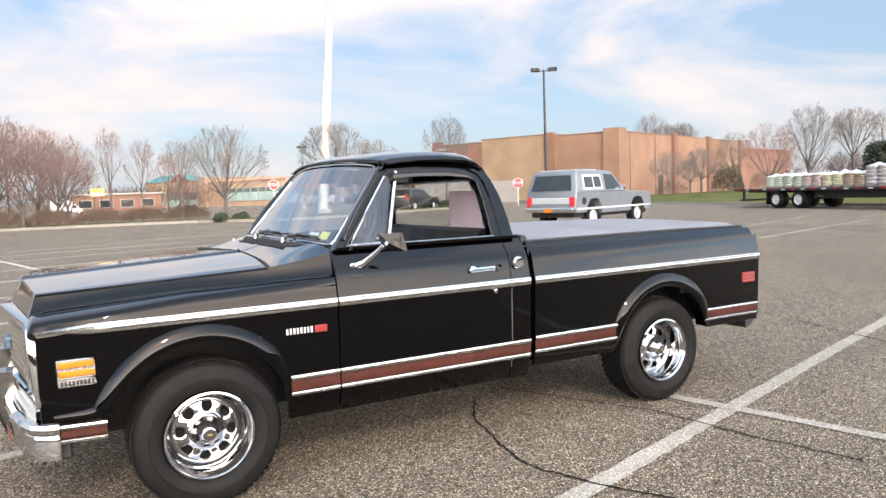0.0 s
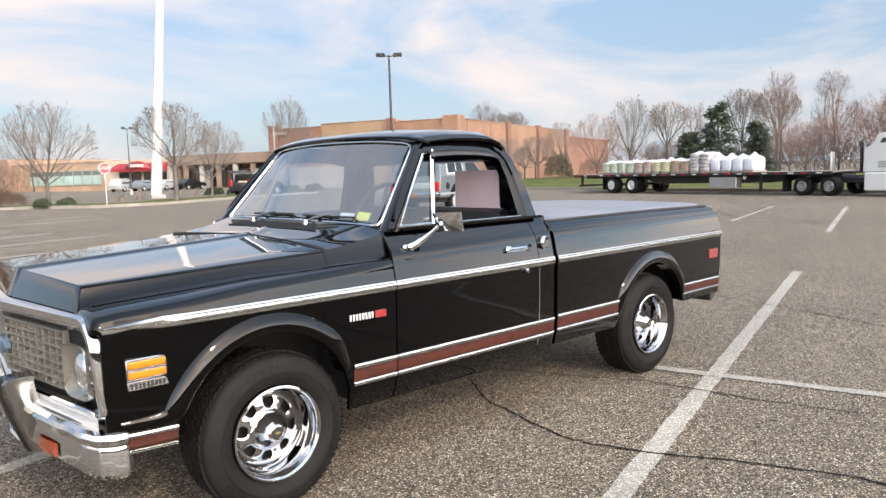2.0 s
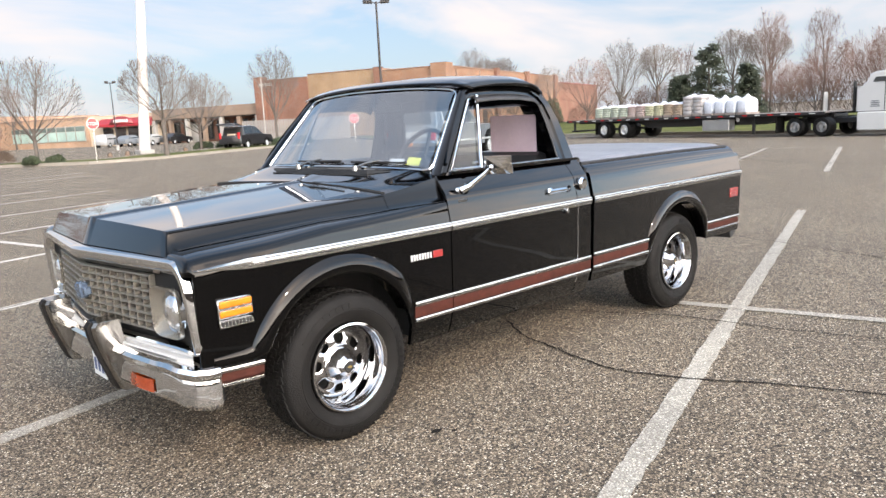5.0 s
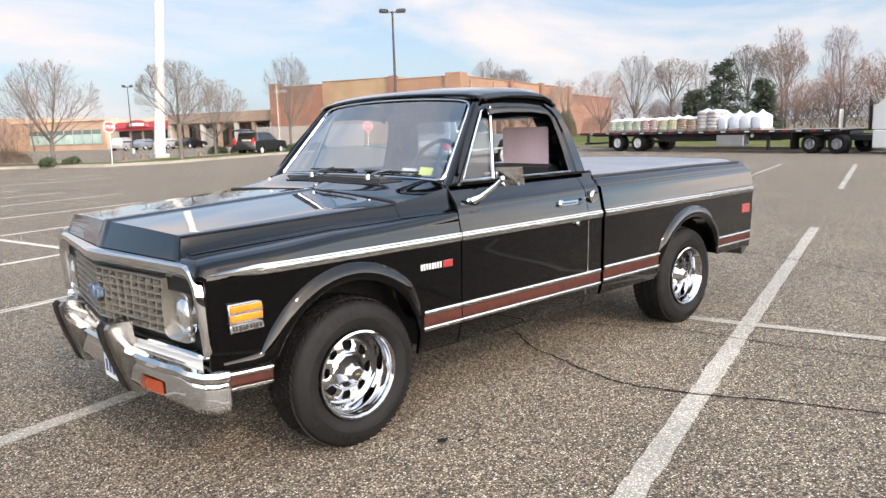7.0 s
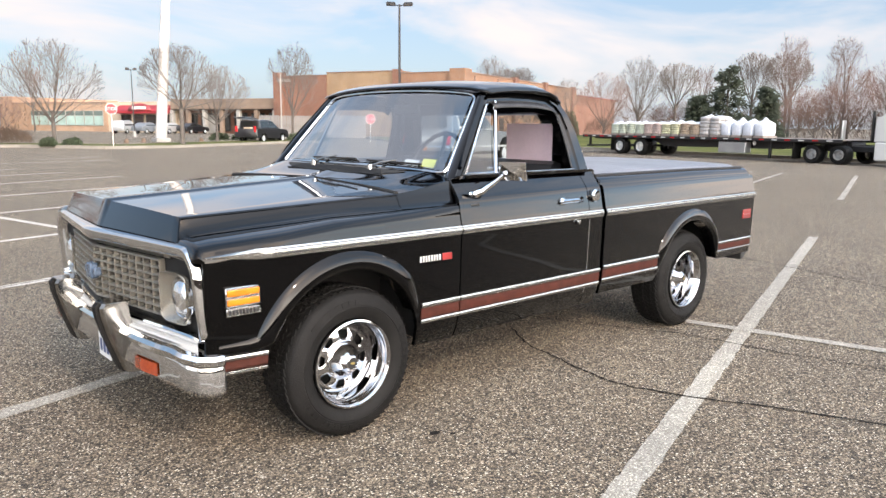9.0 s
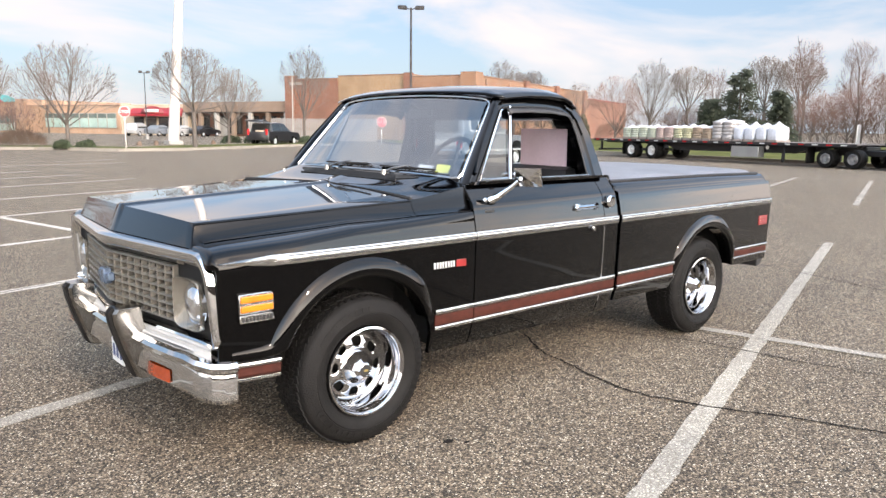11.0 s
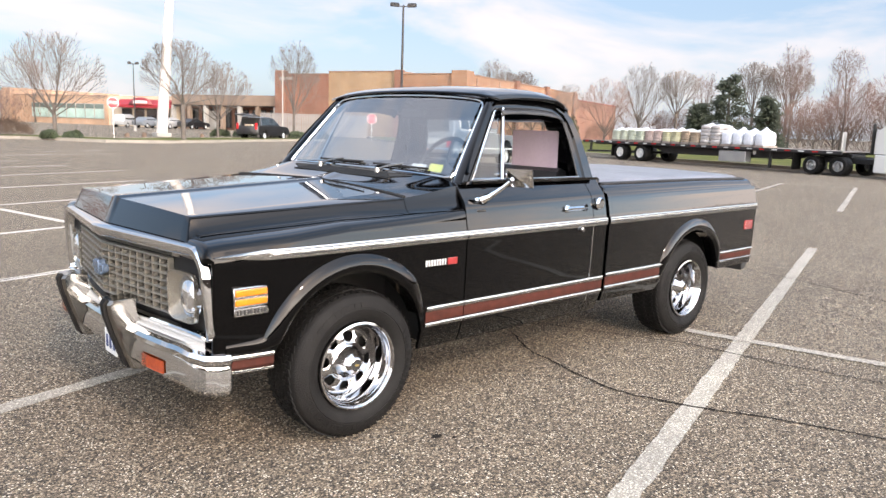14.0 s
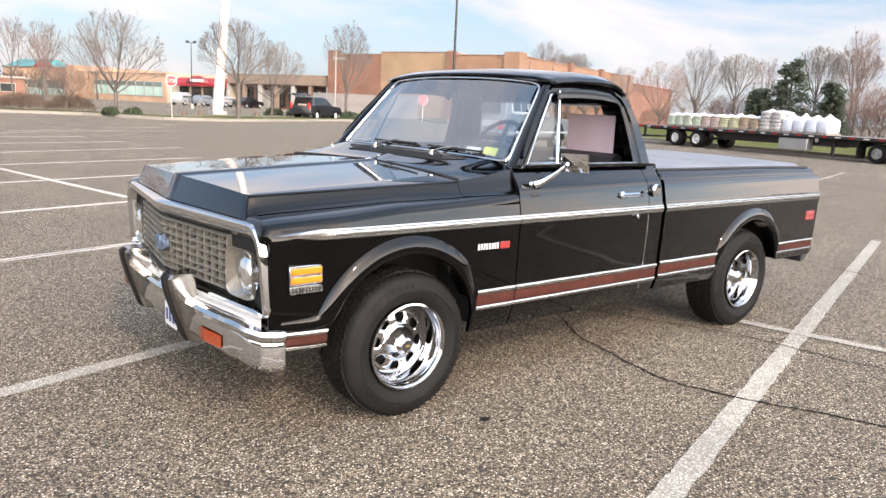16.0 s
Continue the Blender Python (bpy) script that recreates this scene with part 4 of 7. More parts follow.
def rounded_frame(name, y1, z0, z1, w, mat, label, depth=0.075, proud=0.022, r=0.090):
    """A chrome surround swept round the front opening."""
    def corner(cy, cz, a0, rr):
        return [(cy + rr * math.cos(radians(a)), cz + rr * math.sin(radians(a))) for a in spaced(a0, a0 + 90, 6)]
    path = []
    h = r * 0.4
    for cy, cz, a0 in ((y1 - h, z0 + h, -90), (y1 - r, z1 - r, 0), (-y1 + r, z1 - r, 90), (-y1 + h, z0 + h, 180)):
        path += corner(cy, cz, a0, r if a0 in (0, 90) else h)
    full = []
    for p, q in zip(path, path[1:] + path[:1]):
        n = max(1, int(math.dist(p, q) / 0.08))
        full += [tuple(a + (b - a) * k / n for a, b in zip(p, q)) for k in range(n)]
    rows = []
    for y, z in full:
        e = r if z > z1 - r - 0.001 else h
        k = Vector((-(y - max(-y1 + e, min(y1 - e, y))), -(z - max(z0 + h, min(z1 - r, z)))))
        k = k.normalized() if k.length > 1e-6 else Vector((0, 1))
        ring = []
        for t, d in ((0.0, depth), (0.0, 0.0), (0.12, -proud * 0.8), (0.35, -proud), (0.60, -proud * 0.75), (0.75, 0.0), (1.0, 0.018), (1.0, depth)):
            yy, zz = y + k.x * w * t, z + k.y * w * t * (0.45 if k.y > 0 else 1.0)
            yy *= 1.0 - 0.030 * max(0.0, (zz - z0) / (z1 - z0))
            ring.append((front_x(yy, zz) + 0.05 * (0.88 - zz) + d, yy, zz))
        rows.append(ring)
    return Body().grid(rows + rows[:1]).done(name, mat, truck, label, smooth=40)


rounded_frame("grille_surround", 0.944, 0.548, 0.916, 0.070, M_CHROME, "chrome grille surround", r=0.115)
# near-black sheet colours in the shade of the recess behind the grille
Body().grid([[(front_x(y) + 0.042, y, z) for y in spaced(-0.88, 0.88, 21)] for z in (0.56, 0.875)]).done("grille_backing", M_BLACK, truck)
for k in range(8):
    z = 0.608 + k * 0.0318
    bar = Body().grid([[(front_x(y) + dx, y, z + dz) for y in spaced(-0.588, 0.588, 13)] for dx, dz in ((0.034, 0.0050), (0.010, 0.0046), (0.006, 0.0), (0.010, -0.0046), (0.034, -0.0050))])
    bar.done("grille_bar", M_GRILLE, truck)
for k in range(19):
    y = -0.585 + k * 0.065
    rib = Body()
    x = front_x(y)
    rib.grid([[(x + dx, y + dy, z) for dx, dy in ((0.034, -0.0046), (0.011, -0.0042), (0.008, 0.0), (0.011, 0.0042), (0.034, 0.0046))] for z in (0.604, 0.835)], flip=True)
    rib.done("grille_upright", M_GRILLE, truck)
emblem = Body().box((-0.812, -0.075, 0.700), (-0.780, 0.075, 0.738), 0.006)
emblem.box((-0.818, -0.032, 0.684), (-0.780, 0.032, 0.754), 0.006)
emblem.done("grille_emblem", material("blue_grey_emblem", (0.10, 0.14, 0.20), 0.25, 0.5, 0.1, 20), truck, "blue-grey enamel emblem shape")
for s in (-1, 1):
    # rounded square bezel dished in to a round lamp
    cy, cz, lamp_y, lamp_z = 0.703, 0.697, 0.728, 0.700
    bez = []
    n = 48
    for t, d in ((1.0, 0.014), (1.0, 0.004), (0.985, -0.003), (0.93, -0.005), (0.87, -0.002), (0.10, 0.020), (0.0, 0.024), (0.0, 0.04)):
        ring = []
        for k in range(n):
            a = 2 * math.pi * k / n
            ca, sa = math.cos(a), math.sin(a)
            oy = cy + 0.104 * math.copysign(abs(ca) ** 0.36, ca)
            oz = cz + 0.103 * math.copysign(abs(sa) ** 0.36, sa)
            iy, iz = lamp_y + 0.086 * ca, lamp_z + 0.086 * sa
            y, z = iy + (oy - iy) * t, iz + (oz - iz) * t
            ring.append((front_x(y, z) + d, s * y, z))
        bez.append(ring)
    bezel = Body().grid(bez, closed=True, flip=s < 0).done("headlamp_bezel", M_BEZEL, truck, "bright rounded square headlamp bezel", smooth=40)
    c = Vector((front_x(lamp_y) + 0.024, s * lamp_y, lamp_z))
    lens = Body()
    lens.lathe([(0.0, -0.034), (0.030, -0.032), (0.055, -0.024), (0.072, -0.011), (0.080, 0.006)], tuple(c), "x", 36)
    lens.done("headlamp_lens", M_LENS, bezel, "clear round headlamp lens")
    for k in range(9):
        y = -0.056 + k * 0.014
        h = math.sqrt(0.066 ** 2 - y * y)
        rows = [[(c.x - 0.035 + 0.0338 * ((y + e) ** 2 + z * z) / 0.0053, c.y + y + e, c.z + z) for e in (-0.002, 0.002)] for z in spaced(-h, h, 9)]
        Body().grid(rows).done("lens_flute", M_LENS, bezel)
    Body().lathe([(0.079, 0.002), (0.082, -0.007), (0.087, -0.006), (0.090, 0.010)], (c.x - 0.002, c.y, c.z), "x", 36).done("headlamp_ring", M_CHROME, bezel)

BUMP = [(0.0, -0.815), (0.30, -0.812), (0.55, -0.800), (0.75, -0.775), (0.87, -0.740), (0.925, -0.700), (0.947, -0.650), (0.950, -0.605)]
path = [(x, -y) for y, x in BUMP[::-1]] + [(x, y) for y, x in BUMP[1:]]
path = [tuple(a + (b - a) * k / 4 for a, b in zip(p, q)) for p, q in zip(path, path[1:]) for k in range(4)] + [path[-1]]
rows = []
for i, (x, y) in enumerate(path):
    a, b = Vector(path[max(0, i - 1)]), Vector(path[min(len(path) - 1, i + 1)])
    d = (b - a).normalized()
    nx, ny = -d.y, d.x
    drop = 0.012 * max(0, (abs(y) - 0.55) / 0.4)
    prof = ((-0.05, 0.500), (-0.012, 0.506), (0.006, 0.500), (0.014, 0.486), (0.010, 0.468), (-0.004, 0.455), (0.002, 0.430), (0.002, 0.370 - drop), (-0.010, 0.352 - drop), (-0.04, 0.348 - drop))
    up = 0.030 * (1 - min(1.0, max(0.0, abs(y) - 0.80) / 0.15))
    rows.append([(x + o * nx, y + o * ny, z + up) for o, z in prof])
front_bumper = Body().grid(rows, flip=True).done("front_bumper", M_CHROME, truck, "chrome front bumper", smooth=28)
solid(front_bumper, 0.006, 0)
for s in (-1, 1):
    y0 = s * 0.335
    rows, strip_rows = [], []
    for z, x, d in ((0.642, -0.815, 0.04), (0.640, -0.880, 0.105), (0.622, -0.894, 0.115), (0.58, -0.889, 0.115), (0.50, -0.866, 0.115), (0.40, -0.830, 0.11), (0.345, -0.809, 0.10), (0.332, -0.795, 0.09), (0.330, -0.770, 0.06)):
        rows.append([(x + d, y0 - 0.060, z), (x + 0.012, y0 - 0.056, z), (x, y0 - 0.040, z), (x, y0 + 0.040, z), (x + 0.012, y0 + 0.056, z), (x + d, y0 + 0.060, z)])
        if z > 0.331 and d > 0.05:
            strip_rows.append([(x + 0.012, y0 - 0.026, z), (x - 0.011, y0 - 0.022, z), (x - 0.011, y0 + 0.022, z), (x + 0.012, y0 + 0.026, z)])
    Body().grid(rows, flip=True).poly(rows[0]).poly(rows[-1]).done("bumper_guard", M_GUARD, front_bumper, "chrome bumper guard", smooth=18)
    Body().grid(strip_rows, flip=True).poly(strip_rows[0]).poly(strip_rows[-1]).done("rubber_strip", M_RUBBER, front_bumper, "black rubber guard strip")
    sig = Body()
    ya, yb = 0.535, 0.722
    sig.grid([[(lerp(BUMP, y) - 0.010 - 0.006 * math.sin(math.pi * t), s * y, z) for t, y in zip(spaced(0, 1, 7), spaced(ya, yb, 7))] for z in (0.398, 0.404, 0.444, 0.451)])
    sig.done("turn_signal", M_ORANGE, front_bumper, "orange turn signal lens")
plate = Body().box((-0.826, -0.268, 0.360), (-0.820, -0.115, 0.465), 0.002).done("number_plate", M_WHITE, truck, "white number plate with plain bars")
for k in range(3):
    Body().box((-0.8285, -0.250 + k * 0.044, 0.385), (-0.8265, -0.225 + k * 0.044, 0.44)).done("plate_bar", material("plate_ink", (0.03, 0.05, 0.14), 0.5) if k == 0 else bpy.data.materials["plate_ink"], plate)
Body().grid([[(max(front_x(y) + x, lerp(BUMP, abs(y)) + 0.028), y, z) for y in spaced(-0.90, 0.90, 25)] for x, z in ((0.04, 0.560), (-0.010, 0.556), (-0.016, 0.550), (-0.012, 0.546), (-0.034, 0.543), (-0.040, 0.537), (-0.036, 0.532), (-0.060, 0.529), (-0.066, 0.522), (-0.060, 0.510), (0.04, 0.505))]).done("gravel_pan", material("filler_silver", (0.40, 0.40, 0.39), 0.42, 0.25, 0.08, 20), truck, "bright filler panel under the grille")
Body().box((-0.62, -0.88, 0.33), (-0.56, 0.88, 0.47), 0.01).done("valance", M_PAINT_DULL, truck)

# wipers, stickers, card, antenna base
for y0, y1 in ((-0.30, -0.62), (0.26, -0.10)):
    a, b = Vector(ws(y0 / 0.8, -0.02)) + Vector((-0.03, 0, 0.006)), Vector(ws((y0 + y1) / 1.62, 0.085)) + Vector((-0.014, 0, 0.006))
    wiper = Body().tube([a, a.lerp(b, 0.5) + Vector((-0.012, 0, 0.006)), b], [0.008, 0.006, 0.004], 6)
    wiper.lathe([(0.018, -0.02), (0.016, 0.012), (0.0, 0.016)], tuple(a), "z", 14)
    wiper.done("wiper_arm", M_STEEL, truck)
    c, d = Vector(ws((y0 + 0.08) / 0.8, 0.055)), Vector(ws((y1 - 0.02) / 0.8, 0.065))
    Body().tube([c + Vector((-0.012, 0, 0.004)), d + Vector((-0.012, 0, 0.004))], 0.006, 6).done("wiper_blade", M_PAINT_DULL, truck)
for u0, u1, v0, v1, col in ((-0.74, -0.61, 0.055, 0.125, (0.62, 0.66, 0.70)), (-0.875, -0.765, 0.055, 0.150, (0.62, 0.66, 0.12))):
    pts = [ws(u, v) for u, v in ((u0, v0), (u1, v0), (u1, v1), (u0, v1))]
    mat = material("sticker", col, 0.5, 0, 0.12, 40)
    Body().poly([(p[0] + 0.012, p[1], p[2] - 0.006) for p in pts]).done("window_sticker", mat, truck, "small paper window sticker")
Body().box((1.706, -0.68, 1.165), (1.713, -0.30, 1.405), 0.002).done("window_card", M_CARD, truck, "mauve paper card in the rear window")

# wheels
def wheel(name, m):
    """A fat tyre on a deep chrome rim with eight slots; the outer face looks along +y."""
    w = tagged(new(name), "fat black tyre on a deep-dish chrome slotted wheel")
    w.parent = truck
    w.matrix_basis = m
    R = 0.349
    prof = [(0.212, -0.222), (0.225, -0.238), (0.270, -0.250), (0.318, -0.240), (0.338, -0.215), (R - 0.007, -0.190), (R - 0.007, -0.125), (R - 0.007, -0.045), (0.336, -0.026), (0.330, -0.014), (0.322, -0.006),
            (0.318, -0.004), (0.300, 0.008), (0.272, 0.014), (0.270, 0.011), (0.266, 0.014), (0.240, 0.010), (0.226, 0.001), (0.214, -0.006), (0.209, -0.014)]
    tyre = Mesh().lathe(prof, n=72).done("tyre", M_RUBBER, w, "black rubber tyre", smooth=25)
    blocks = Mesh()
    for row in range(0, 6):
        y = -0.218 + row * 0.033
        for k in range(60):
            a0 = 2 * math.pi * (k + (0.5 if row % 2 else 0)) / 60
            a1 = a0 + 2 * math.pi / 60 * 0.78
            lo, hi = R - 0.009, R - 0.0005 - 0.004 * (row in (0, 5))
            sk = 0.008 if row % 2 else -0.008
            ring = lambda r: [(r * math.cos(a0), y + sk, r * math.sin(a0)), (r * math.cos(a1), y - sk, r * math.sin(a1)), (r * math.cos(a1), y - sk + 0.026, r * math.sin(a1)), (r * math.cos(a0), y + sk + 0.026, r * math.sin(a0))]
            blocks.grid([ring(lo), ring(hi)], closed=True).poly(ring(hi))
    blocks.done("tread", M_RUBBER, tyre, smooth=0)
    for start in (0.5, 2.6, 4.7):
        for k in range(9):
            a0 = start + k * 0.125
            a1 = a0 + (0.085 if k % 4 else 0.05)
            ring = lambda y: [(r * math.cos(a), y - (0.005 if r > 0.29 else 0.0), r * math.sin(a)) for r, a in ((0.281, a0), (0.301, a0), (0.301, a1), (0.281, a1))]
            Mesh().grid([ring(0.006), ring(0.0155)], closed=True).poly(ring(0.0155)).done("raised_mark", M_RUBBER, tyre, smooth=0)
    rim = Mesh().lathe([(0.206, -0.012), (0.2095, 0.000), (0.206, 0.008), (0.198, 0.010), (0.192, 0.003), (0.188, -0.006), (0.184, -0.016), (0.178, -0.024), (0.173, -0.060), (0.168, -0.100), (0.162, -0.112)], n=72)
    rim.done("rim", M_RIM, w, "deep chrome rim", smooth=50)
    Mesh().lathe([(0.162, -0.112), (0.166, -0.20), (0.2, -0.23)], n=40).lathe([(0.0, -0.165), (0.165, -0.165)], n=40).done("brake_drum", M_BLACK, w)
    disc = Mesh().lathe([(0.163, -0.111), (0.158, -0.106), (0.150, -0.102), (0.139, -0.104)], n=72)
    disc.lathe([(0.098, -0.092), (0.090, -0.084), (0.078, -0.082), (0.070, -0.090)], n=72)
    for k in range(8):
        a = 2 * math.pi * (k + 0.5) / 8
        rows = []
        for r, hw, y in ((0.145, 0.050, -0.1035), (0.139, 0.034, -0.101), (0.132, 0.026, -0.098), (0.120, 0.0215, -0.093), (0.108, 0.0205, -0.091), (0.099, 0.024, -0.0905), (0.092, 0.034, -0.0895)):
            row = []
            for q, dy in ((-1.0, -0.012), (-1.0, 0.0), (-0.6, 0.004), (0.6, 0.004), (1.0, 0.0), (1.0, -0.012)):
                t = a + q * hw / r
                row.append((r * math.cos(t), y + dy, r * math.sin(t)))
            rows.append(row)
        disc.grid(rows)
    disc.done("slotted_disc", M_RIM, w, smooth=40)
    cap = Mesh().lathe([(0.092, -0.090), (0.089, -0.079), (0.083, -0.075), (0.078, -0.072), (0.056, -0.040), (0.038, -0.017), (0.033, -0.012), (0.028, -0.010), (0.025, -0.013)], n=10)
    cap.done("centre_cap", M_RIM, w, "faceted chrome cone centre cap", smooth=20)
    Mesh().lathe([(0.0135, -0.0085), (0.0135, -0.0065), (0.0, -0.006)], n=6).done("cap_mark", M_BRASS, w, "small gold cap mark", m=Matrix.Diagonal((1, 1, 0.45, 1)))
    Mesh().lathe([(0.0265, -0.014), (0.024, -0.009), (0.0, -0.008)], n=24).done("cap_centre", M_PAINT_DULL, w, "black cap centre")
    return w


for x, s in ((0.006, -1), (0.006, 1), (2.921, -1), (2.921, 1)):
    wheel("wheel", pose(x, s * (0.972 if x < 1 else 0.945), 0.347, 0, 20 * (x + 0.3) + 11 * s, 180 if s < 0 else 0))

# ---- the lot ----
radii = [0.0, 2, 4, 7, 10, 14, 20, 26, 32, 40, 50, 62, 80, 104, 135, 170, 230, 320, 480, 800, 1500, 3000]
rows = []
for r in radii:
    rows.append([(-1 + r * math.cos(2 * math.pi * k / 72), -4 + r * math.sin(2 * math.pi * k / 72), 0.0) for k in range(72)])
tagged(Mesh().grid(rows, closed=True).done("ground", M_ASPHALT, None, smooth=60), "worn speckled grey-brown asphalt of a parking lot", "ground", kind="structure")


def stall_line(a, b, w=0.10, mat=M_LINE):
    """A painted line on the asphalt with slightly ragged, broken edges."""
    a, b = Vector((*a, 0)), Vector((*b, 0))
    d = (b - a).normalized()
    n = Vector((-d.y, d.x, 0))
    L = (b - a).length
    k = max(2, int(L / (0.05 if a.length < 8 else 0.3)))
    rows = []
    for i in range(k + 1):
        p = a + d * L * i / k
        e0 = 0.010 * noise.noise(p * 9) + 0.006 * noise.noise(p * 31)
        e1 = 0.010 * noise.noise(p * 9 + Vector((9, 0, 0))) + 0.006 * noise.noise(p * 31 + Vector((5, 0, 0)))
        rows.append([p + n * (w / 2 + e0) + Vector((0, 0, 0.004)), p - n * (w / 2 + e1) + Vector((0, 0, 0.004))])
    return tagged(Mesh().grid(rows, flip=True).done("parking_line", mat), "worn white painted parking line", "parking line", "parking lines", "structure")


stall_line((-2.2, -2.915), (8.30, 0.256), 0.115)
cross = stall_line((2.97, -0.62), (3.95, -4.4), 0.100)
cross.location.z = 0.003
stall_line((-2.6, -0.03), (4.6, 1.95), 0.115)
for a, b in (((-3.6, 2.70), (4.8, 5.05)), ((-3.5, 5.27), (4.0, 7.66)), ((-3.9, 8.08), (4.2, 10.72)), ((-3.0, 11.30), (4.4, 13.56)), ((-3.2, 13.9), (5.09, 16.93)),
             ((0.98, 7.07), (-1.8, 19.9)), ((-2.5, 17.18), (4.32, 19.33)), ((-2.0, 19.9), (3.65, 21.67)), ((-1.5, 22.15), (2.95, 23.85)), ((2.0, 24.6), (7.8, 26.1)), ((5.7, 27.6), (8.37, 29.05)), ((9.4, 23.9), (14.6, 25.3)), ((12.0, 28.2), (17.5, 29.8)),
             ((16.0, 5.00), (22.3, 6.75)), ((14.1, 2.03), (22.6, 4.65)), ((15.0, 7.64), (24.2, 10.2)), ((19.5, 11.4), (25.0, 13.2)), ((12.0, -1.4), (22.0, 1.7)), ((22.6, 4.6), (21.4, 11.0))):
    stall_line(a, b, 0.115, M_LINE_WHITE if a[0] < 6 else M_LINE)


def crack(points, w):
    """A wandering crack filled with dark grit."""
    rows = []
    for (a, b) in zip(points, points[1:]):
        a, b = Vector((*a, 0)), Vector((*b, 0))
        d = (b - a).normalized()
        n = Vector((-d.y, d.x, 0))
        k = max(3, int((b - a).length / 0.025))
        for i in range(k):
            p = a.lerp(b, i / k)
            off = 0.020 * noise.noise(p * 6) + 0.010 * noise.noise(p * 21)
            h = w * (0.55 + 0.7 * abs(noise.noise(p * 17 + Vector((3, 1, 0)))))
            rows.append([p + n * (off + h) + Vector((0, 0, 0.0062)), p + n * (off - h) + Vector((0, 0, 0.0062))])
    return tagged(Mesh().grid(rows, flip=True).done("asphalt_crack", M_CRACK), "dark wandering crack in the asphalt", "crack", "asphalt cracks", "structure")


crack([(1.90, -0.20), (1.68, -0.59), (1.59, -0.96), (1.52, -1.30), (1.53, -1.46), (1.66, -1.78), (1.87, -2.18), (2.02, -2.58), (2.05, -3.4), (2.3, -4.6)], 0.011)
crack([(2.2, 0.1), (2.46, -0.55), (2.72, -1.08), (2.81, -1.77), (2.95, -2.3)], 0.009)
crack([(-2.2, 3.0), (-0.42, 3.60), (0.4, 3.78), (3.0, 4.3)], 0.014)
crack([(5.2, -2.4), (5.8, -0.6), (6.3, 1.2), (6.2, 3.4)], 0.012)
crack([(15.5, -1.0), (16.6, 4.0), (18.8, 7.5), (19.0, 12.0)], 0.03)
for x, y, r in ((0.30, -1.20, 0.030), (0.36, -1.26, 0.016)):
    pts = [(x + r * (1 + 0.4 * noise.noise((k * 0.9, x, y))) * math.cos(k * math.pi / 8), y + 0.7 * r * (1 + 0.4 * noise.noise((k * 0.7, y, x))) * math.sin(k * math.pi / 8), 0.0055) for k in range(16)]
    tagged(Mesh().poly(pts).done("oil_stain", M_CRACK), "small dark oil stain on the asphalt", "stain", "oil stains", "structure")


def island(name, near, depth, label, h=0.15, rise=0.0):
    """A kerbed strip of grass: near edge as points, depth outward."""
    pts = [Vector((*p, 0)) for p in near]
    far = []
    for i, p in enumerate(pts):
        d = (pts[min(i + 1, len(pts) - 1)] - pts[max(i - 1, 0)]).normalized()
        far.append(p + Vector((-d.y, d.x, 0)) * depth)
    loop = pts + far[::-1]
    rows = []
    for i in range(len(pts)):
        rows.append([pts[i].lerp(far[i], t) + Vector((0, 0, h + rise * t * t * (3 - 2 * t) + 0.03 * noise.noise(pts[i].lerp(far[i], t) * 0.4))) for t in spaced(0.0, 1.0, 14)])
    tagged(Mesh().grid(rows, flip=True).done(name, M_GRASS, None, smooth=60), label, "grass", kind="structure")
    ring = loop + loop[:1]
    rows = []
    for i, p in enumerate(ring):
        q = loop[i % len(loop)]
        c = sum(loop, Vector()) / len(loop)
        o = ((far[i] if i < len(pts) else pts[len(loop) - 1 - i]) if i < len(loop) else far[0]) - q
        o = o.normalized() if o.length > 0 else (c - q).normalized()
        rows.append([q, q + Vector((0, 0, h)) + o * 0.02, q + Vector((0, 0, h + 0.018)) + o * 0.04, q + Vector((0, 0, h + 0.018)) + o * 0.15, q + o * 0.17])
    tagged(Mesh().grid(rows).done("kerb", M_CURB), "pale concrete kerb round the grass", "kerb", kind="structure")


island("grass_island", [(-30, 47), (-12, 45.5), (2, 44.3), (8.4, 43.0), (11.5, 38.4), (15.1, 38.3), (18.9, 40.6), (26.7, 45.0), (30.5, 46.2)], 4.2, "thin spring grass on a kerbed island")
island("grass_verge", [(27.2, -20), (31.75, 4), (33.2, 12), (34.7, 20), (36.3, 27.5), (38.0, 36), (37.5, 47.5), (43.5, 58.5)][::-1], 30.0, "green and straw-coloured grass verge before the store", 0.15, 0.35)

# ---- buildings: the store's corner is the origin, x runs along the front, y into the depth ----
M_SHOP = material("shop_glass", (0.020, 0.023, 0.025), 0.08, 0, 0.3, 0.4, spec=0.8)
M_SHOP_DIM = material("tinted_shop_glass", (0.10, 0.13, 0.12), 0.15, 0, 0.3, 0.6, spec=0.6)
M_MINT = material("mint_panel", (0.238, 0.33, 0.297), 0.45, 0, 0.25, 0.7)
M_TEAL = material("teal_metal_roof", (0.035, 0.20, 0.20), 0.4, 0.2, 0.15, 0.5)
M_SOFFIT = material("dark_fascia", (0.040, 0.030, 0.026), 0.7, 0, 0.3, 0.6)
M_COPING = material("parapet_coping", (0.20, 0.13, 0.10), 0.6, 0, 0.2, 0.5)
M_AWN = material("red_awning", (0.247, 0.015, 0.0225), 0.6, 0, 0.2, 1.0)
M_STUCCO = material("pale_stucco", (0.383, 0.31, 0.231), 0.85, 0, 0.15, 0.6)
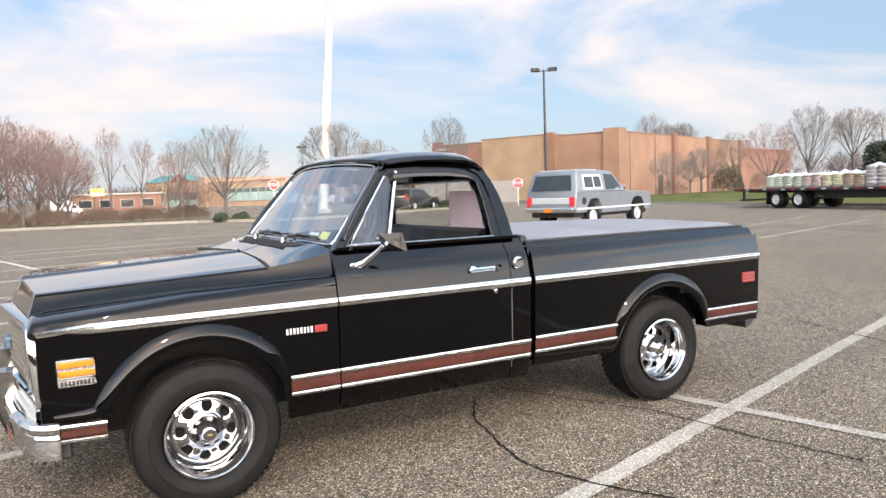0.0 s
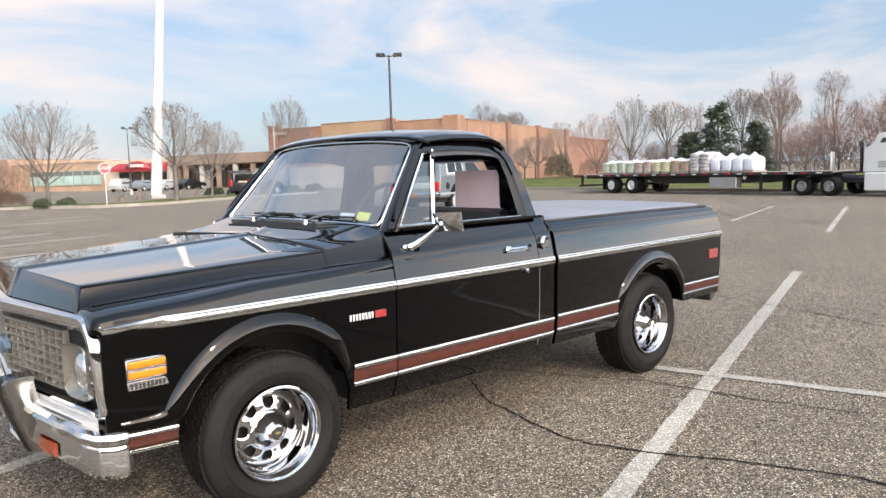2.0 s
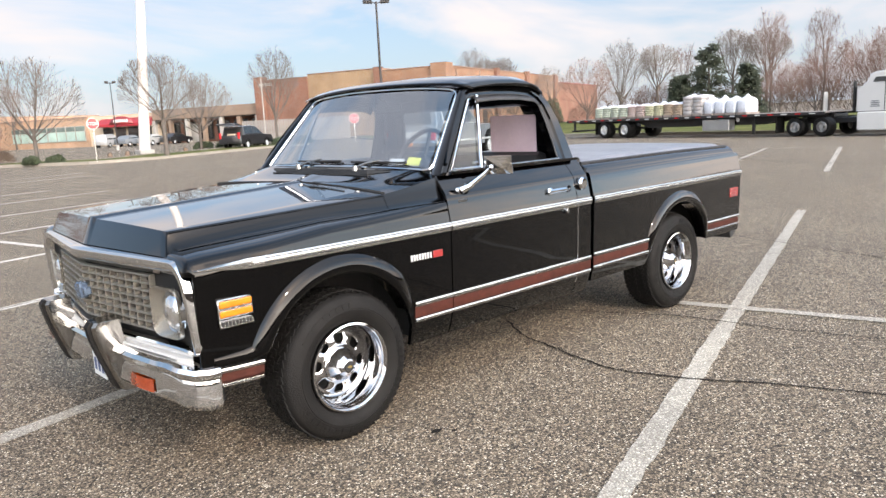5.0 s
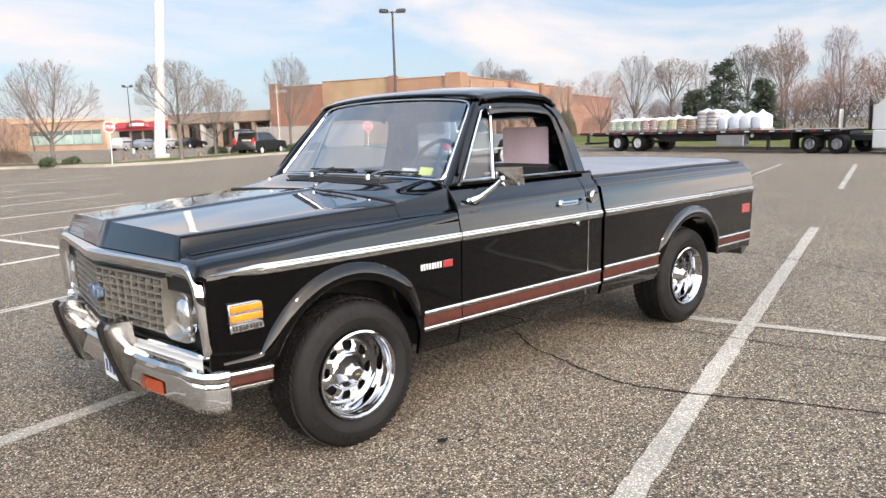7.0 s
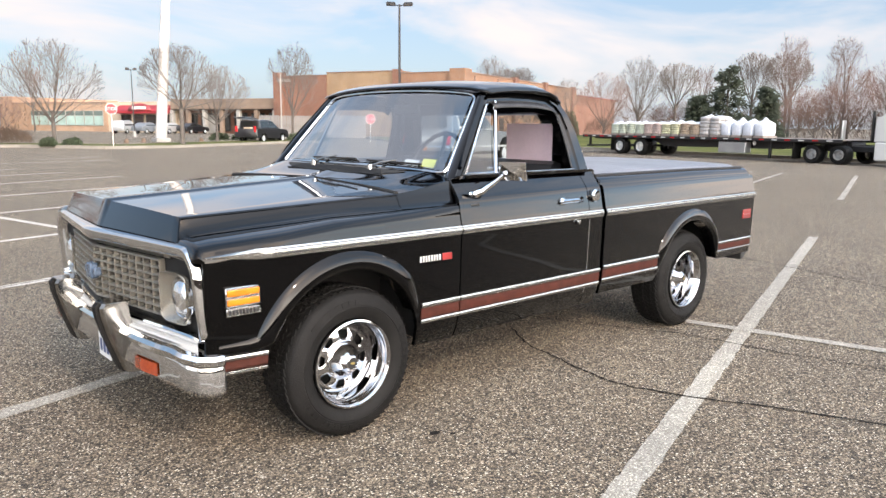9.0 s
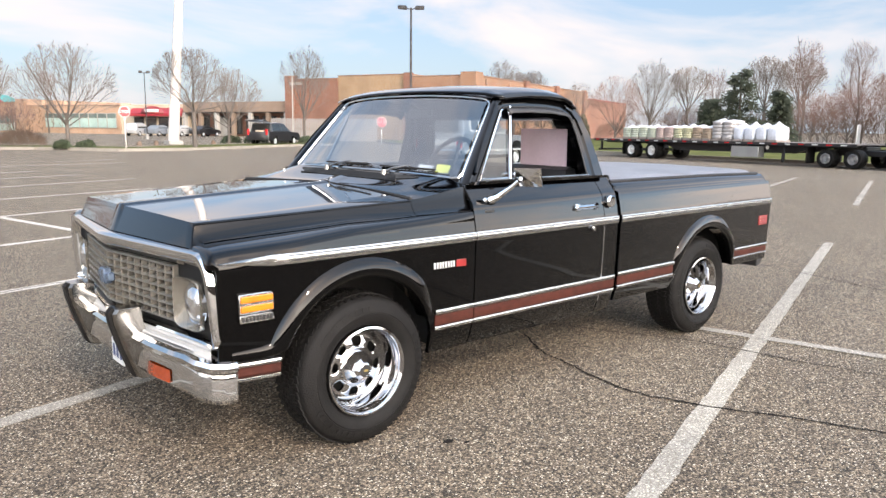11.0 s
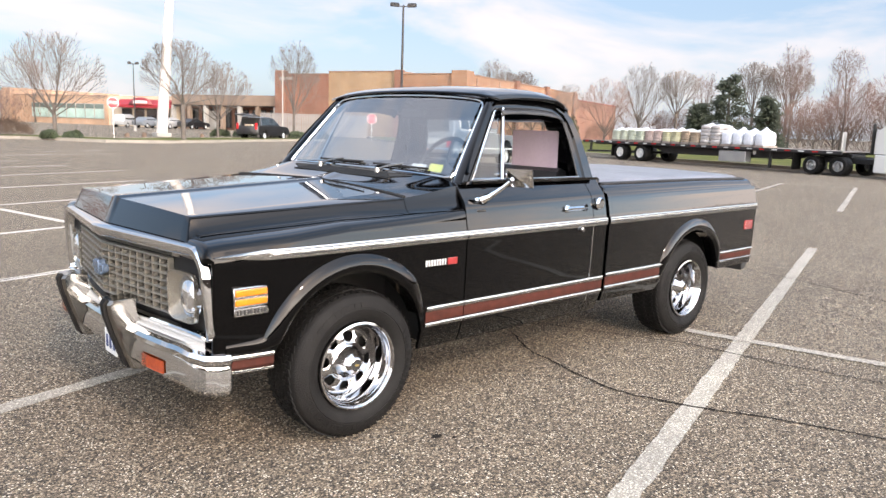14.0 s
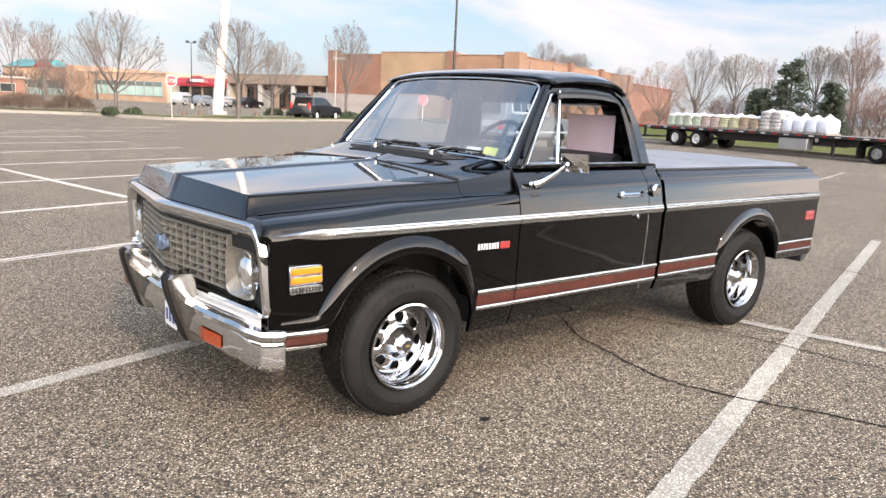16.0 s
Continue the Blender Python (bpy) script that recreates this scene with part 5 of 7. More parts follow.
M_FENCE = material("weathered_fence", (0.198, 0.185, 0.172), 0.85, 0, 0.2, 1.2)
M_BRICK_PALE = brick_mat("pale_tan_brick", (0.30, 0.178, 0.108), (0.345, 0.212, 0.138), (0.32, 0.25, 0.195))
M_SCRUB = material("brown_scrub", (0.12, 0.08, 0.056), 0.9, 0, 0.35, 1.5)
M_CONC = material("pale_concrete", (0.26, 0.248, 0.229), 0.85, 0, 0.2, 0.8, 0.3, 20)
BC = Vector((57.4, 58.7, 0.0))
B_MAT = Matrix(((-0.36, 0.933, 0, BC.x), (0.933, 0.36, 0, BC.y), (0, 0, 1, BC.z), (0, 0, 0, 1)))


def wall(parent, lo, hi, mat, name="wall", label=""):
    """A wall block with brick courses laid on by metres."""
    me = Mesh().box(lo, hi).done(name, mat, parent, label, smooth=0)
    uv = me.data.uv_layers.new(name="UVMap")
    for poly in me.data.polygons:
        for li in poly.loop_indices:
            co = me.data.vertices[me.data.loops[li].vertex_index].co
            n = poly.normal
            uv.data[li].uv = (co.y if abs(n.x) > 0.5 else co.x, co.z if abs(n.z) < 0.5 else co.y)
    return me


store = thing("brick_store", "large flat-roofed red brick store with a tan panel and pilasters", "building", m=B_MAT)
wall(store, (0.0, 0.0, -0.3), (8.6, 44, 7.45), M_BRICK)
wall(store, (8.6, 0.15, -0.3), (19.0, 44, 7.75), M_TAN, "tan_wall", "tan brick wall panel")
wall(store, (19.0, 0.0, -0.3), (26.9, 40, 7.45), M_BRICK_DK)
wall(store, (-0.35, -0.35, -0.3), (1.6, 1.6, 7.85), M_BRICK, "pilaster", "brick corner pilaster")
wall(store, (8.2, -0.3, -0.3), (9.2, 0.4, 7.95), M_BRICK_DK, "pilaster")
wall(store, (25.7, -0.3, -0.3), (27.2, 0.6, 7.95), M_BRICK_DK, "pilaster")
for y in (15.2, 27.4, 41.0):
    wall(store, (-0.40, y, -0.3), (0.2, y + 1.1, 7.75), M_BRICK_DK, "pilaster")
Mesh().box((-0.12, -0.10, 7.45), (8.7, 44, 7.56), 0.02).done("coping", M_COPING, store)
Mesh().box((8.6, 0.05, 7.75), (19.05, 44, 7.86), 0.02).done("coping", M_COPING, store)
Mesh().box((19.0, -0.10, 7.45), (26.9, 44, 7.56), 0.02).done("coping", M_COPING, store)
door = Mesh().box((-0.06, 10.9, -0.1), (0.02, 12.3, 2.4), 0.01).done("door", M_SOFFIT, store, "dark steel service door")
Mesh().box((-0.14, 11.4, 2.55), (0.0, 11.8, 2.8), 0.03).done("wall_lamp", M_STUCCO, store)
for y in (3.0, 10.0):
    Mesh().box((-0.16, y, 0.2), (0.0, y + 0.12, 7.2), 0.02).done("downpipe", M_COPING, store)
Mesh().box((24.2, -0.42, 6.75), (26.4, -0.32, 7.1), 0.01).done("sign_bar", M_CONC, store, "pale bar of unreadable lettering")
annex = thing("store_annex", "lower dark brick annex behind the store", "building", m=B_MAT)
wall(annex, (1.0, 44, -0.3), (24, 74, 6.6), M_BRICK_DK)
Mesh().box((0.9, 44, 6.6), (24, 74, 6.75), 0.02).done("coping", M_AWN, annex)

mall = thing("strip_mall", "long low brick strip mall with dark shopfronts and red awning", "building", m=B_MAT)
wall(mall, (27.2, 3.0, -0.3), (46.5, 22, 4.55), M_BRICK_DK)
wall(mall, (46.5, 1.2, -0.3), (60.5, 22, 4.5), M_STUCCO, "pale_wall", "pale stucco shop wall")
wall(mall, (60.5, 1.0, -0.3), (83.0, 22, 4.35), M_BRICK_PALE)
wall(mall, (83.0, 0.4, -0.3), (85.2, 22, 5.5), M_BRICK_PALE, "pier", "tall brick pier")
wall(mall, (85.2, 0.8, -0.3), (105.0, 22, 4.9), M_BRICK_PALE)
Mesh().box((27.2, 0.4, 3.35), (46.5, 3.2, 4.75), 0.05).done("canopy", M_BRICK_DK, mall, "brick-faced walkway canopy")
Mesh().box((27.2, 0.5, 3.25), (46.5, 3.0, 3.34), 0.02).done("soffit", M_SOFFIT, mall)
for k in range(7):
    x = 27.6 + k * 3.1
    Mesh().box((x, 0.5, -0.2), (x + 0.55, 1.05, 3.3), 0.03).done("column", M_BRICK_DK if k % 2 else M_CONC, mall)
for k in range(6):
    x = 28.3 + k * 3.1
    win = Mesh().box((x, 2.86, 0.3), (x + 2.4, 2.96, 2.9), 0.02).done("shop_window", M_SOFFIT, mall)
    Mesh().box((x + 0.12, 2.80, 0.45), (x + 1.15, 2.84, 2.75)).done("pane", M_SHOP, win)
    Mesh().box((x + 1.25, 2.80, 0.45), (x + 2.28, 2.84, 2.75)).done("pane", M_SHOP, win)
Mesh().box((28.0, 0.2, 0.5), (31.6, 0.35, 1.9), 0.02).done("banner", M_MINT, mall, "pale green banner on the railing")
Mesh().box((39.6, 1.9, 0.0), (41.0, 2.1, 2.6), 0.02).done("door_panel", M_CONC, mall, "pale double door")
rows = [[(x, 1.1, 3.95) for x in (46.8, 57.6)], [(x, -0.5, 3.15) for x in (46.8, 57.6)], [(x, -0.5, 2.75) for x in (46.8, 57.6)], [(x, 1.1, 2.75) for x in (46.8, 57.6)]]
Mesh().grid(rows).poly([r[0] for r in rows]).poly([r[1] for r in rows]).done("awning", M_AWN, mall, "dark red shop awning", smooth=0)
arch_sign = Mesh()
arch_sign.poly([(49.2, -0.55, 3.1)] + [(49.2 + 2.4 - 2.4 * math.cos(a), -0.55, 3.1 + 1.1 * math.sin(a)) for a in spaced(0, math.pi, 14)][1:-1] + [(54.0, -0.55, 3.1)])
solid(arch_sign.done("awning_sign", M_RED, mall, "red rounded awning sign"), 0.1)
for k in range(7):
    Mesh().box((50.2 + k * 0.42, -0.68, 3.35), (50.5 + k * 0.42, -0.64, 3.75)).done("sign_bar", M_WHITE, mall)
for k in range(4):
    x = 47.6 + k * 2.6
    win = Mesh().box((x, 1.08, 0.4), (x + 2.1, 1.18, 2.6), 0.02).done("shop_window", M_SOFFIT, mall)
    Mesh().box((x + 0.1, 1.04, 0.5), (x + 2.0, 1.07, 2.5)).done("pane", M_SHOP, win)
for k in range(8):
    x = 61.2 + k * 2.15
    win = Mesh().box((x, 0.86, 0.9), (x + 2.0, 0.98, 3.2), 0.02).done("shop_window", M_CONC, mall)
    Mesh().box((x + 0.06, 0.82, 2.45), (x + 1.94, 0.85, 3.12)).done("pane", M_SHOP_DIM, win)
    Mesh().box((x + 0.06, 0.82, 0.96), (x + 1.94, 0.85, 2.38)).done("panel", M_MINT, win, "pale mint spandrel panel")
for x in (86.2, 92.2, 98.2):
    win = Mesh().box((x, 0.66, 0.2), (x + 5.0, 0.78, 2.9), 0.02).done("shop_window", M_CONC, mall)
    for k in range(4):
        Mesh().box((x + 0.1 + k * 1.22, 0.62, 1.5), (x + 1.2 + k * 1.22, 0.65, 2.8)).done("pane", M_SHOP_DIM, win)
        Mesh().box((x + 0.1 + k * 1.22, 0.62, 0.3), (x + 1.2 + k * 1.22, 0.65, 1.4)).done("pane", M_MINT, win)
Mesh().box((60.4, 0.9, 4.35), (83.0, 22, 4.5), 0.03).done("coping", M_COPING, mall)
Mesh().box((85.2, 0.6, 4.9), (105.2, 22, 5.05), 0.03).done("coping", M_COPING, mall)
rows = [[(95.5, 0.5, 5.05), (104.5, 0.5, 5.05)], [(96.2, 3.5, 6.5), (103.8, 3.5, 6.5)], [(96.2, 6.0, 6.5), (103.8, 6.0, 6.5)], [(95.5, 9.0, 5.05), (104.5, 9.0, 5.05)]]
Mesh().grid(rows).poly([r[0] for r in rows]).poly([r[1] for r in rows]).done("roof", M_TEAL, mall, "teal metal roof", smooth=0)

gable = Mesh()
for y in (0.5, 0.9):
    gable.poly([(89.0, y, 5.05), (95.2, y, 5.05), (92.1, y, 6.45)])
gable.grid([[(89.0, 0.5, 5.05), (92.1, 0.5, 6.45), (95.2, 0.5, 5.05)], [(89.0, 0.9, 5.05), (92.1, 0.9, 6.45), (95.2, 0.9, 5.05)]])
gable.done("gable", M_AWN, mall, "dark red gable over the shopfront", smooth=0)
Mesh().lathe([(0.34, 0.44), (0.34, 0.50)], (92.1, 0.0, 5.55), "y", 16).lathe([(0.0, 0.44), (0.34, 0.44)], (92.1, 0.0, 5.55), "y", 16).done("round_window", M_CONC, mall, "small round gable window")

fence = thing("board_fence", "weathered grey board fence beside the brick store", "fence")
for k in range(46):
    a = Vector((44.2, 59.6, 0)).lerp(Vector((37.0, 68.5, 0)), k / 45)
    Mesh().box((-0.11, -0.015, 0.0), (0.11, 0.015, 2.3 + 0.04 * noise.noise((k * 1.7, 0, 0))), 0.005).done("board", M_FENCE, fence, m=Matrix.Translation(a) @ pose(0, 0, 0, 0, 0, 129))

# ---- poles, signs, lamps ----
pole = thing("sign_pole", "tall thick cream-painted steel sign pole on the island", "pole", m=pose(20.1, 52.6, 0.0))
Mesh().tube([(0, 0, 0), (0.10, -0.04, 1.5), (1.64, -0.63, 22)], [0.41, 0.40, 0.22], 24).done("shaft", M_POLE, pole)
Mesh().box((-0.55, -0.55, 0), (0.55, 0.55, 0.30), 0.03).done("footing", M_CONC, pole)


def lot_lamp(m, h, heads=2):
    lp = thing("street_lamp", "dark bronze lot lamp with box heads on a tall pole", "street lamp", "lot lamps", m=m)
    Mesh().tube([(0, 0, 0), (0, 0, h)], [0.115, 0.07], 12).done("shaft", M_METAL_DK, lp)
    Mesh().lathe([(0.30, 0.0), (0.30, 0.5), (0.26, 0.55), (0.1, 0.55)], axis="z", n=16).done("footing", M_CONC, lp)
    for s in (-1, 1)[:heads]:
        Mesh().tube([(0, 0, h - 0.12), (s * 0.35, 0, h - 0.05)], 0.035, 8).done("arm", M_METAL_DK, lp)
        hd = Mesh()
        rows = [[(s * 0.30, -0.20, h - 0.13), (s * 0.95, -0.20, h - 0.10), (s * 0.95, 0.20, h - 0.10), (s * 0.30, 0.20, h - 0.13)],
                [(s * 0.28, -0.22, h + 0.02), (s * 0.98, -0.22, h + 0.05), (s * 0.98, 0.22, h + 0.05), (s * 0.28, 0.22, h + 0.02)],
                [(s * 0.36, -0.15, h + 0.13), (s * 0.90, -0.15, h + 0.15), (s * 0.90, 0.15, h + 0.15), (s * 0.36, 0.15, h + 0.13)]]
        hd.grid(rows, closed=True).poly(rows[0]).poly(rows[-1]).done("head", M_METAL_DK, lp, smooth=30)
    return lp


lot_lamp(pose(33.2, 40.1, 0, 0, 0, -38), 10.1)
lot_lamp(pose(25.6, 73.5, 0, 0, 0, -20) @ Matrix.Diagonal((0.55, 0.55, 1, 1)), 6.7, 2)
lot_lamp(pose(-2.5, 84.0, 0, 0, 0, 10), 8.0, 2)
M_SIGNRED = material("stop_red", (0.413, 0.012, 0.0165), 0.4, 0, 0.1, 4)


def octagon(r, y):
    return [(r * math.cos(math.pi / 8 + k * math.pi / 4), y, r * math.sin(math.pi / 8 + k * math.pi / 4)) for k in range(8)]


def stop_sign(m, h):
    st = thing("stop_sign", "red octagonal stop sign with white letters on a post", "stop sign", "stop signs", m=m)
    Mesh().box((-0.03, 0.0, 0), (0.03, 0.05, h + 0.3), 0.01).done("post", M_STEEL, st)
    plate = Mesh().grid([octagon(0.41, -0.012), octagon(0.41, 0.0)], closed=True).poly(octagon(0.41, -0.012)).poly(octagon(0.41, 0.0)).done("border", M_WHITE, st, "white octagonal border", smooth=0, m=pose(0, 0, h))
    Mesh().grid([octagon(0.375, -0.018), octagon(0.375, -0.012)], closed=True).poly(octagon(0.375, -0.018)).done("face", M_SIGNRED, st, smooth=0, m=pose(0, 0, h))
    cu = bpy.data.curves.new("stop_text", "FONT")
    cu.body, cu.size, cu.align_x, cu.align_y, cu.extrude = "STOP", 0.30, "CENTER", "CENTER", 0.002
    cu.materials.append(M_WHITE)
    tx = new("lettering", cu)
    tx.parent, tx.matrix_basis = st, pose(0, -0.021, h, 90, 0, 0)
    return st


stop_sign(pose(12.2, 39.2, 0.1, 0, 0, -18) @ Matrix.Diagonal((0.78, 0.78, 0.78, 1)), 2.05 / 0.78)
stop_sign(pose(32.8, 43.2, 0.1, 0, 0, -38), 1.75)
post = thing("utility_post", "thin tan wooden post beside the road", "post", m=pose(28.0, 48.4, 0.1))
Mesh().tube([(0, 0, 0), (0.02, 0, 5.3)], [0.055, 0.04], 8).done("shaft", M_CONC, post)
for x, y in ((16.8, 50.5), (18.2, 51.0), (22.2, 50.2)):
    bl = thing("boulder", "pale landscape boulder on the grass island", "boulder", "boulders", m=pose(x, y, 0.0))
    me = Mesh()
    me.lathe([(0.0, 0.62), (0.16, 0.60), (0.27, 0.46), (0.32, 0.2), (0.30, 0.0)], axis="z", n=10)
    me.v = [tuple(Vector(p) * 0.55 * (1 + 0.25 * noise.noise(Vector(p) * 3 + Vector((x, y, 0))))) for p in me.v]
    me.done("stone", M_SCRUB, bl)

# ---- plants ----
M_BARK = material("grey_bark", (0.0813, 0.0683, 0.0585), 0.9, 0, 0.3, 3)
M_TWIG = material("bare_twigs", (0.118, 0.102, 0.093), 0.9, 0, 0.3, 2)
M_TWIG_RED = material("budding_twigs", (0.148, 0.0936, 0.0792), 0.9, 0, 0.3, 2)
M_FIR = material("evergreen_needles", (0.022, 0.030, 0.015), 0.85, 0, 0.4, 1.5)
M_BOX = material("hedge_leaves", (0.035, 0.048, 0.020), 0.8, 0, 0.4, 3)


def bare_tree_meshes(seed, h, width, stem=0.28, limbs=9, tilt=58, twigs=3, wander=0.05, trunk_r=0.10, lean=0.0):
    """A leafless tree: a clear stem that fans into long rising limbs, branching at sharp angles out to a domed crown."""
    rnd = random.Random(seed)
    trunk, crown = Mesh(), Mesh()
    fork = Vector((lean * h * stem, 0, h * stem))
    mid, rad, tall = fork.z + 0.36 * (h - fork.z), width / 2, 0.64 * (h - fork.z)

    def reach(p, d):
        """How far from p along d the crown's dome lies."""
        k = Vector((1 / rad, 1 / rad, 1 / (tall if d.z > -0.2 else tall * 1.1)))
        q = Vector((p.x * k.x, p.y * k.y, (p.z - mid) * k.z))
        e = Vector((d.x * k.x, d.y * k.y, d.z * k.z))
        b, c = q.dot(e), q.dot(q) - 1
        return max(0.12, (-b + math.sqrt(max(0.0, b * b - e.dot(e) * c))) / e.dot(e))

    def limb(p, d, L, r, lev):
        n = (6, 4, 3, 2)[lev]
        pts, rs, q, dd = [p], [r], p, d.copy()
        for k in range(n):
            dd = (dd + Vector((rnd.gauss(0, wander), rnd.gauss(0, wander), rnd.gauss(0.05, wander)))).normalized()
            q = q + dd * L / n
            pts.append(q)
            rs.append(max(0.0046, r * (1 - 0.75 * (k + 1) / n)))
        (trunk if lev == 0 else crown).tube(pts, rs, (6, 4, 3, 3)[lev], cap=False)
        if lev == 3:
            return
        kids = (7, 5, twigs)[lev]
        for k in range(kids):
            t = 0.18 + 0.80 * (k + rnd.uniform(0.1, 0.9)) / kids
            i = min(n - 1, int(t * n))
            base = pts[i].lerp(pts[i + 1], t * n - i)
            ax = (pts[i + 1] - pts[i]).normalized()
            out = Matrix.Rotation(rnd.random() * 6.283, 3, ax) @ ax.orthogonal().normalized()
            way = (ax + out * rnd.uniform(0.40, 0.85) + Vector((0, 0, 0.12))).normalized()
            far = reach(base, way)
            limb(base, way, min(far * rnd.uniform(0.75, 1.15), L * rnd.uniform(0.40, 0.75) + 0.15), max(0.0046, rs[i] * 0.5), lev + 1)

    trunk.tube([(0, 0, 0), (0, 0, 0.06 * h), (fork.x * 0.5, 0, fork.z * 0.5), fork, fork + Vector((0, 0, 0.10 * h))], [trunk_r * 1.5, trunk_r * 1.05, trunk_r, trunk_r * 0.92, trunk_r * 0.4], 8, cap=False)
    for k in range(limbs):
        a = 2.39996 * k + rnd.uniform(-0.3, 0.3)
        th = radians(tilt) * math.sqrt((k + 0.3) / limbs)
        d = Vector((math.sin(th) * math.cos(a), math.sin(th) * math.sin(a), math.cos(th)))
        p = fork + Vector((0, 0, rnd.uniform(-0.05, 0.06) * h))
        limb(p, d, reach(p, d) * rnd.uniform(0.85, 1.10), trunk_r * rnd.uniform(0.32, 0.50), 0)
    return trunk, crown


def bare_tree(seed, h, width, twig_mat, label, **kw):
    t, c = bare_tree_meshes(seed, h, width, **kw)
    tr = thing("bare_tree", label, "tree", "leafless trees")
    t.done("trunk", M_BARK, tr, smooth=60)
    c.done("crown", twig_mat, tr, smooth=0)
    return tr


kinds = [bare_tree(3, 5.2, 5.0, M_TWIG, "leafless broad-crowned street tree with fine grey-brown twigs", stem=0.25, limbs=11, tilt=66, trunk_r=0.10),
         bare_tree(8, 5.4, 4.3, M_TWIG, "leafless round-crowned street tree with crooked grey limbs", stem=0.36, limbs=9, tilt=72, twigs=5, wander=0.12, trunk_r=0.12),
         bare_tree(15, 8.0, 4.6, M_TWIG, "tall slender leafless tree with upright twigs", stem=0.26, limbs=10, tilt=36, trunk_r=0.11),
         bare_tree(21, 6.0, 5.2, M_TWIG_RED, "leafless tree with reddish budding twigs", stem=0.16, limbs=10, tilt=58, twigs=4, wander=0.10),
         bare_tree(34, 8.0, 3.2, M_TWIG_RED, "tall sparse leafless roadside tree with open crown", stem=0.34, limbs=6, tilt=30, twigs=3, wander=0.12, lean=-0.05, trunk_r=0.09),
         bare_tree(40, 6.5, 4.0, M_TWIG, "leafless fan-shaped tree with a domed crown of pale twigs", stem=0.42, limbs=11, tilt=46, twigs=4, trunk_r=0.10)]
SPOTS = [(0, 9.9, 41.8, 1.13), (1, 16.9, 41.0, 1.14), (0, 23.1, 49.4, 1.10), (2, 36.2, 60.5, 1.14), (4, 5.1, 60.3, 0.94), (4, 7.5, 60.1, 0.83), (4, 9.4, 59.8, 0.69),
         (3, -1.0, 44.8, 1.05), (3, 0.9, 47.5, 1.0), (3, -4.2, 46.5, 1.2), (3, -2.5, 50.0, 1.2), (4, -4.0, 48.5, 1.05), (3, 1.6, 51.0, 0.85), (3, -0.2, 54.0, 1.15), (3, 11.2, 61.5, 0.62),
         (0, 52.6, 46.4, 0.86), (1, 57.8, 47.2, 0.90), (1, 60.4, 51.0, 0.72),
         (3, 56.5, 38.5, 1.07), (2, 59.9, 37.1, 1.01), (5, 65.2, 36.3, 1.19), (4, 69.9, 36.0, 0.99), (5, 70.3, 31.0, 1.34), (5, 73.4, 29.0, 1.33), (4, 68.0, 26.3, 1.24), (3, 62.8, 23.2, 0.83), (3, 65.1, 22.8, 0.80),
         (3, 67.5, 22.1, 0.88), (4, 69.6, 22.3, 1.21), (3, 73.5, 23.1, 1.19), (3, 67.0, 17.6, 1.19), (3, 70.2, 17.3, 1.13), (3, 71.3, 28.8, 0.69), (3, 74.8, 43.5, 0.69), (3, 80.3, 44.0, 0.76),
         (5, 83.7, 73.7, 1.57), (5, 85.7, 78.9, 1.60), (2, 84.3, 80.3, 1.55), (2, 88.5, 68.2, 1.08),
         (4, 64.5, 8.5, 1.05), (3, 66.0, 4.0, 1.1), (2, 68.0, -2.0, 1.1), (2, 22.0, 128.0, 1.5), (4, 30.0, 130.0, 1.3), (2, -8.0, 96.0, 1.2), (3, -14.0, 90.0, 1.3), (4, -20.0, 80.0, 1.3),
         # unseen trees, added behind the camera to show in the truck's reflections
         (3, -52.0, -28.0, 0.8), (3, -24.0, -54.0, 0.9), (3, 24.0, -56.0, 0.9), (4, -46.0, 22.0, 0.9)]
used = set()
for k, (kind, x, y, sc) in enumerate(SPOTS):
    if kind in used:
        tr = copy_thing(kinds[kind], pose(x, y, 0.0, 0, 0, 67 * k % 360))
        tr.scale = (sc, sc, sc)
    else:
        kinds[kind].matrix_basis = pose(x, y, 0.0, 0, 0, 67 * k % 360)
        kinds[kind].scale = (sc, sc, sc)
        used.add(kind)


def evergreen(m, h, r, seed):
    rnd = random.Random(seed)
    ev = thing("evergreen_tree", "dark green conifer with ragged drooping boughs", "tree", "evergreens", m=m)
    Mesh().tube([(0, 0, 0), (0, 0, h * 0.95)], [0.2, 0.03], 7).done("trunk", M_BARK, ev)
    cr = Mesh()
    for k in range(110):
        t = 0.08 + 0.9 * (k + rnd.random()) / 110
        z = h * t
        rad = r * (1 - t) ** 0.62 * rnd.uniform(0.35, 1.25) + 0.12
        a = rnd.random() * 6.283
        for j in range(36):
            q = rnd.random() ** 0.45
            c = Vector((math.cos(a) * rad * q, math.sin(a) * rad * q, z - 0.25 * rad * q * q + rnd.gauss(0, 0.10))) + Vector((rnd.gauss(0, 0.16), rnd.gauss(0, 0.16), 0))
            d = Vector((math.cos(a) + rnd.gauss(0, 0.6), math.sin(a) + rnd.gauss(0, 0.6), rnd.gauss(-0.1, 0.4))).normalized()
            w = d.orthogonal().normalized()
            L = rnd.uniform(0.22, 0.46)
            cr.poly([c - w * 0.055, c + d * L * 0.5 - w * 0.075, c + d * L, c + d * L * 0.5 + w * 0.075])
    cr.done("crown", M_FIR, ev, smooth=0)
    return ev


evergreen(pose(58.6, 27.5, 0.2), 6.4, 2.3, 5)
evergreen(pose(57.5, 29.5, 0.2), 3.9, 1.5, 6)
evergreen(pose(60.0, 24.7, 0.2), 4.6, 1.5, 7)


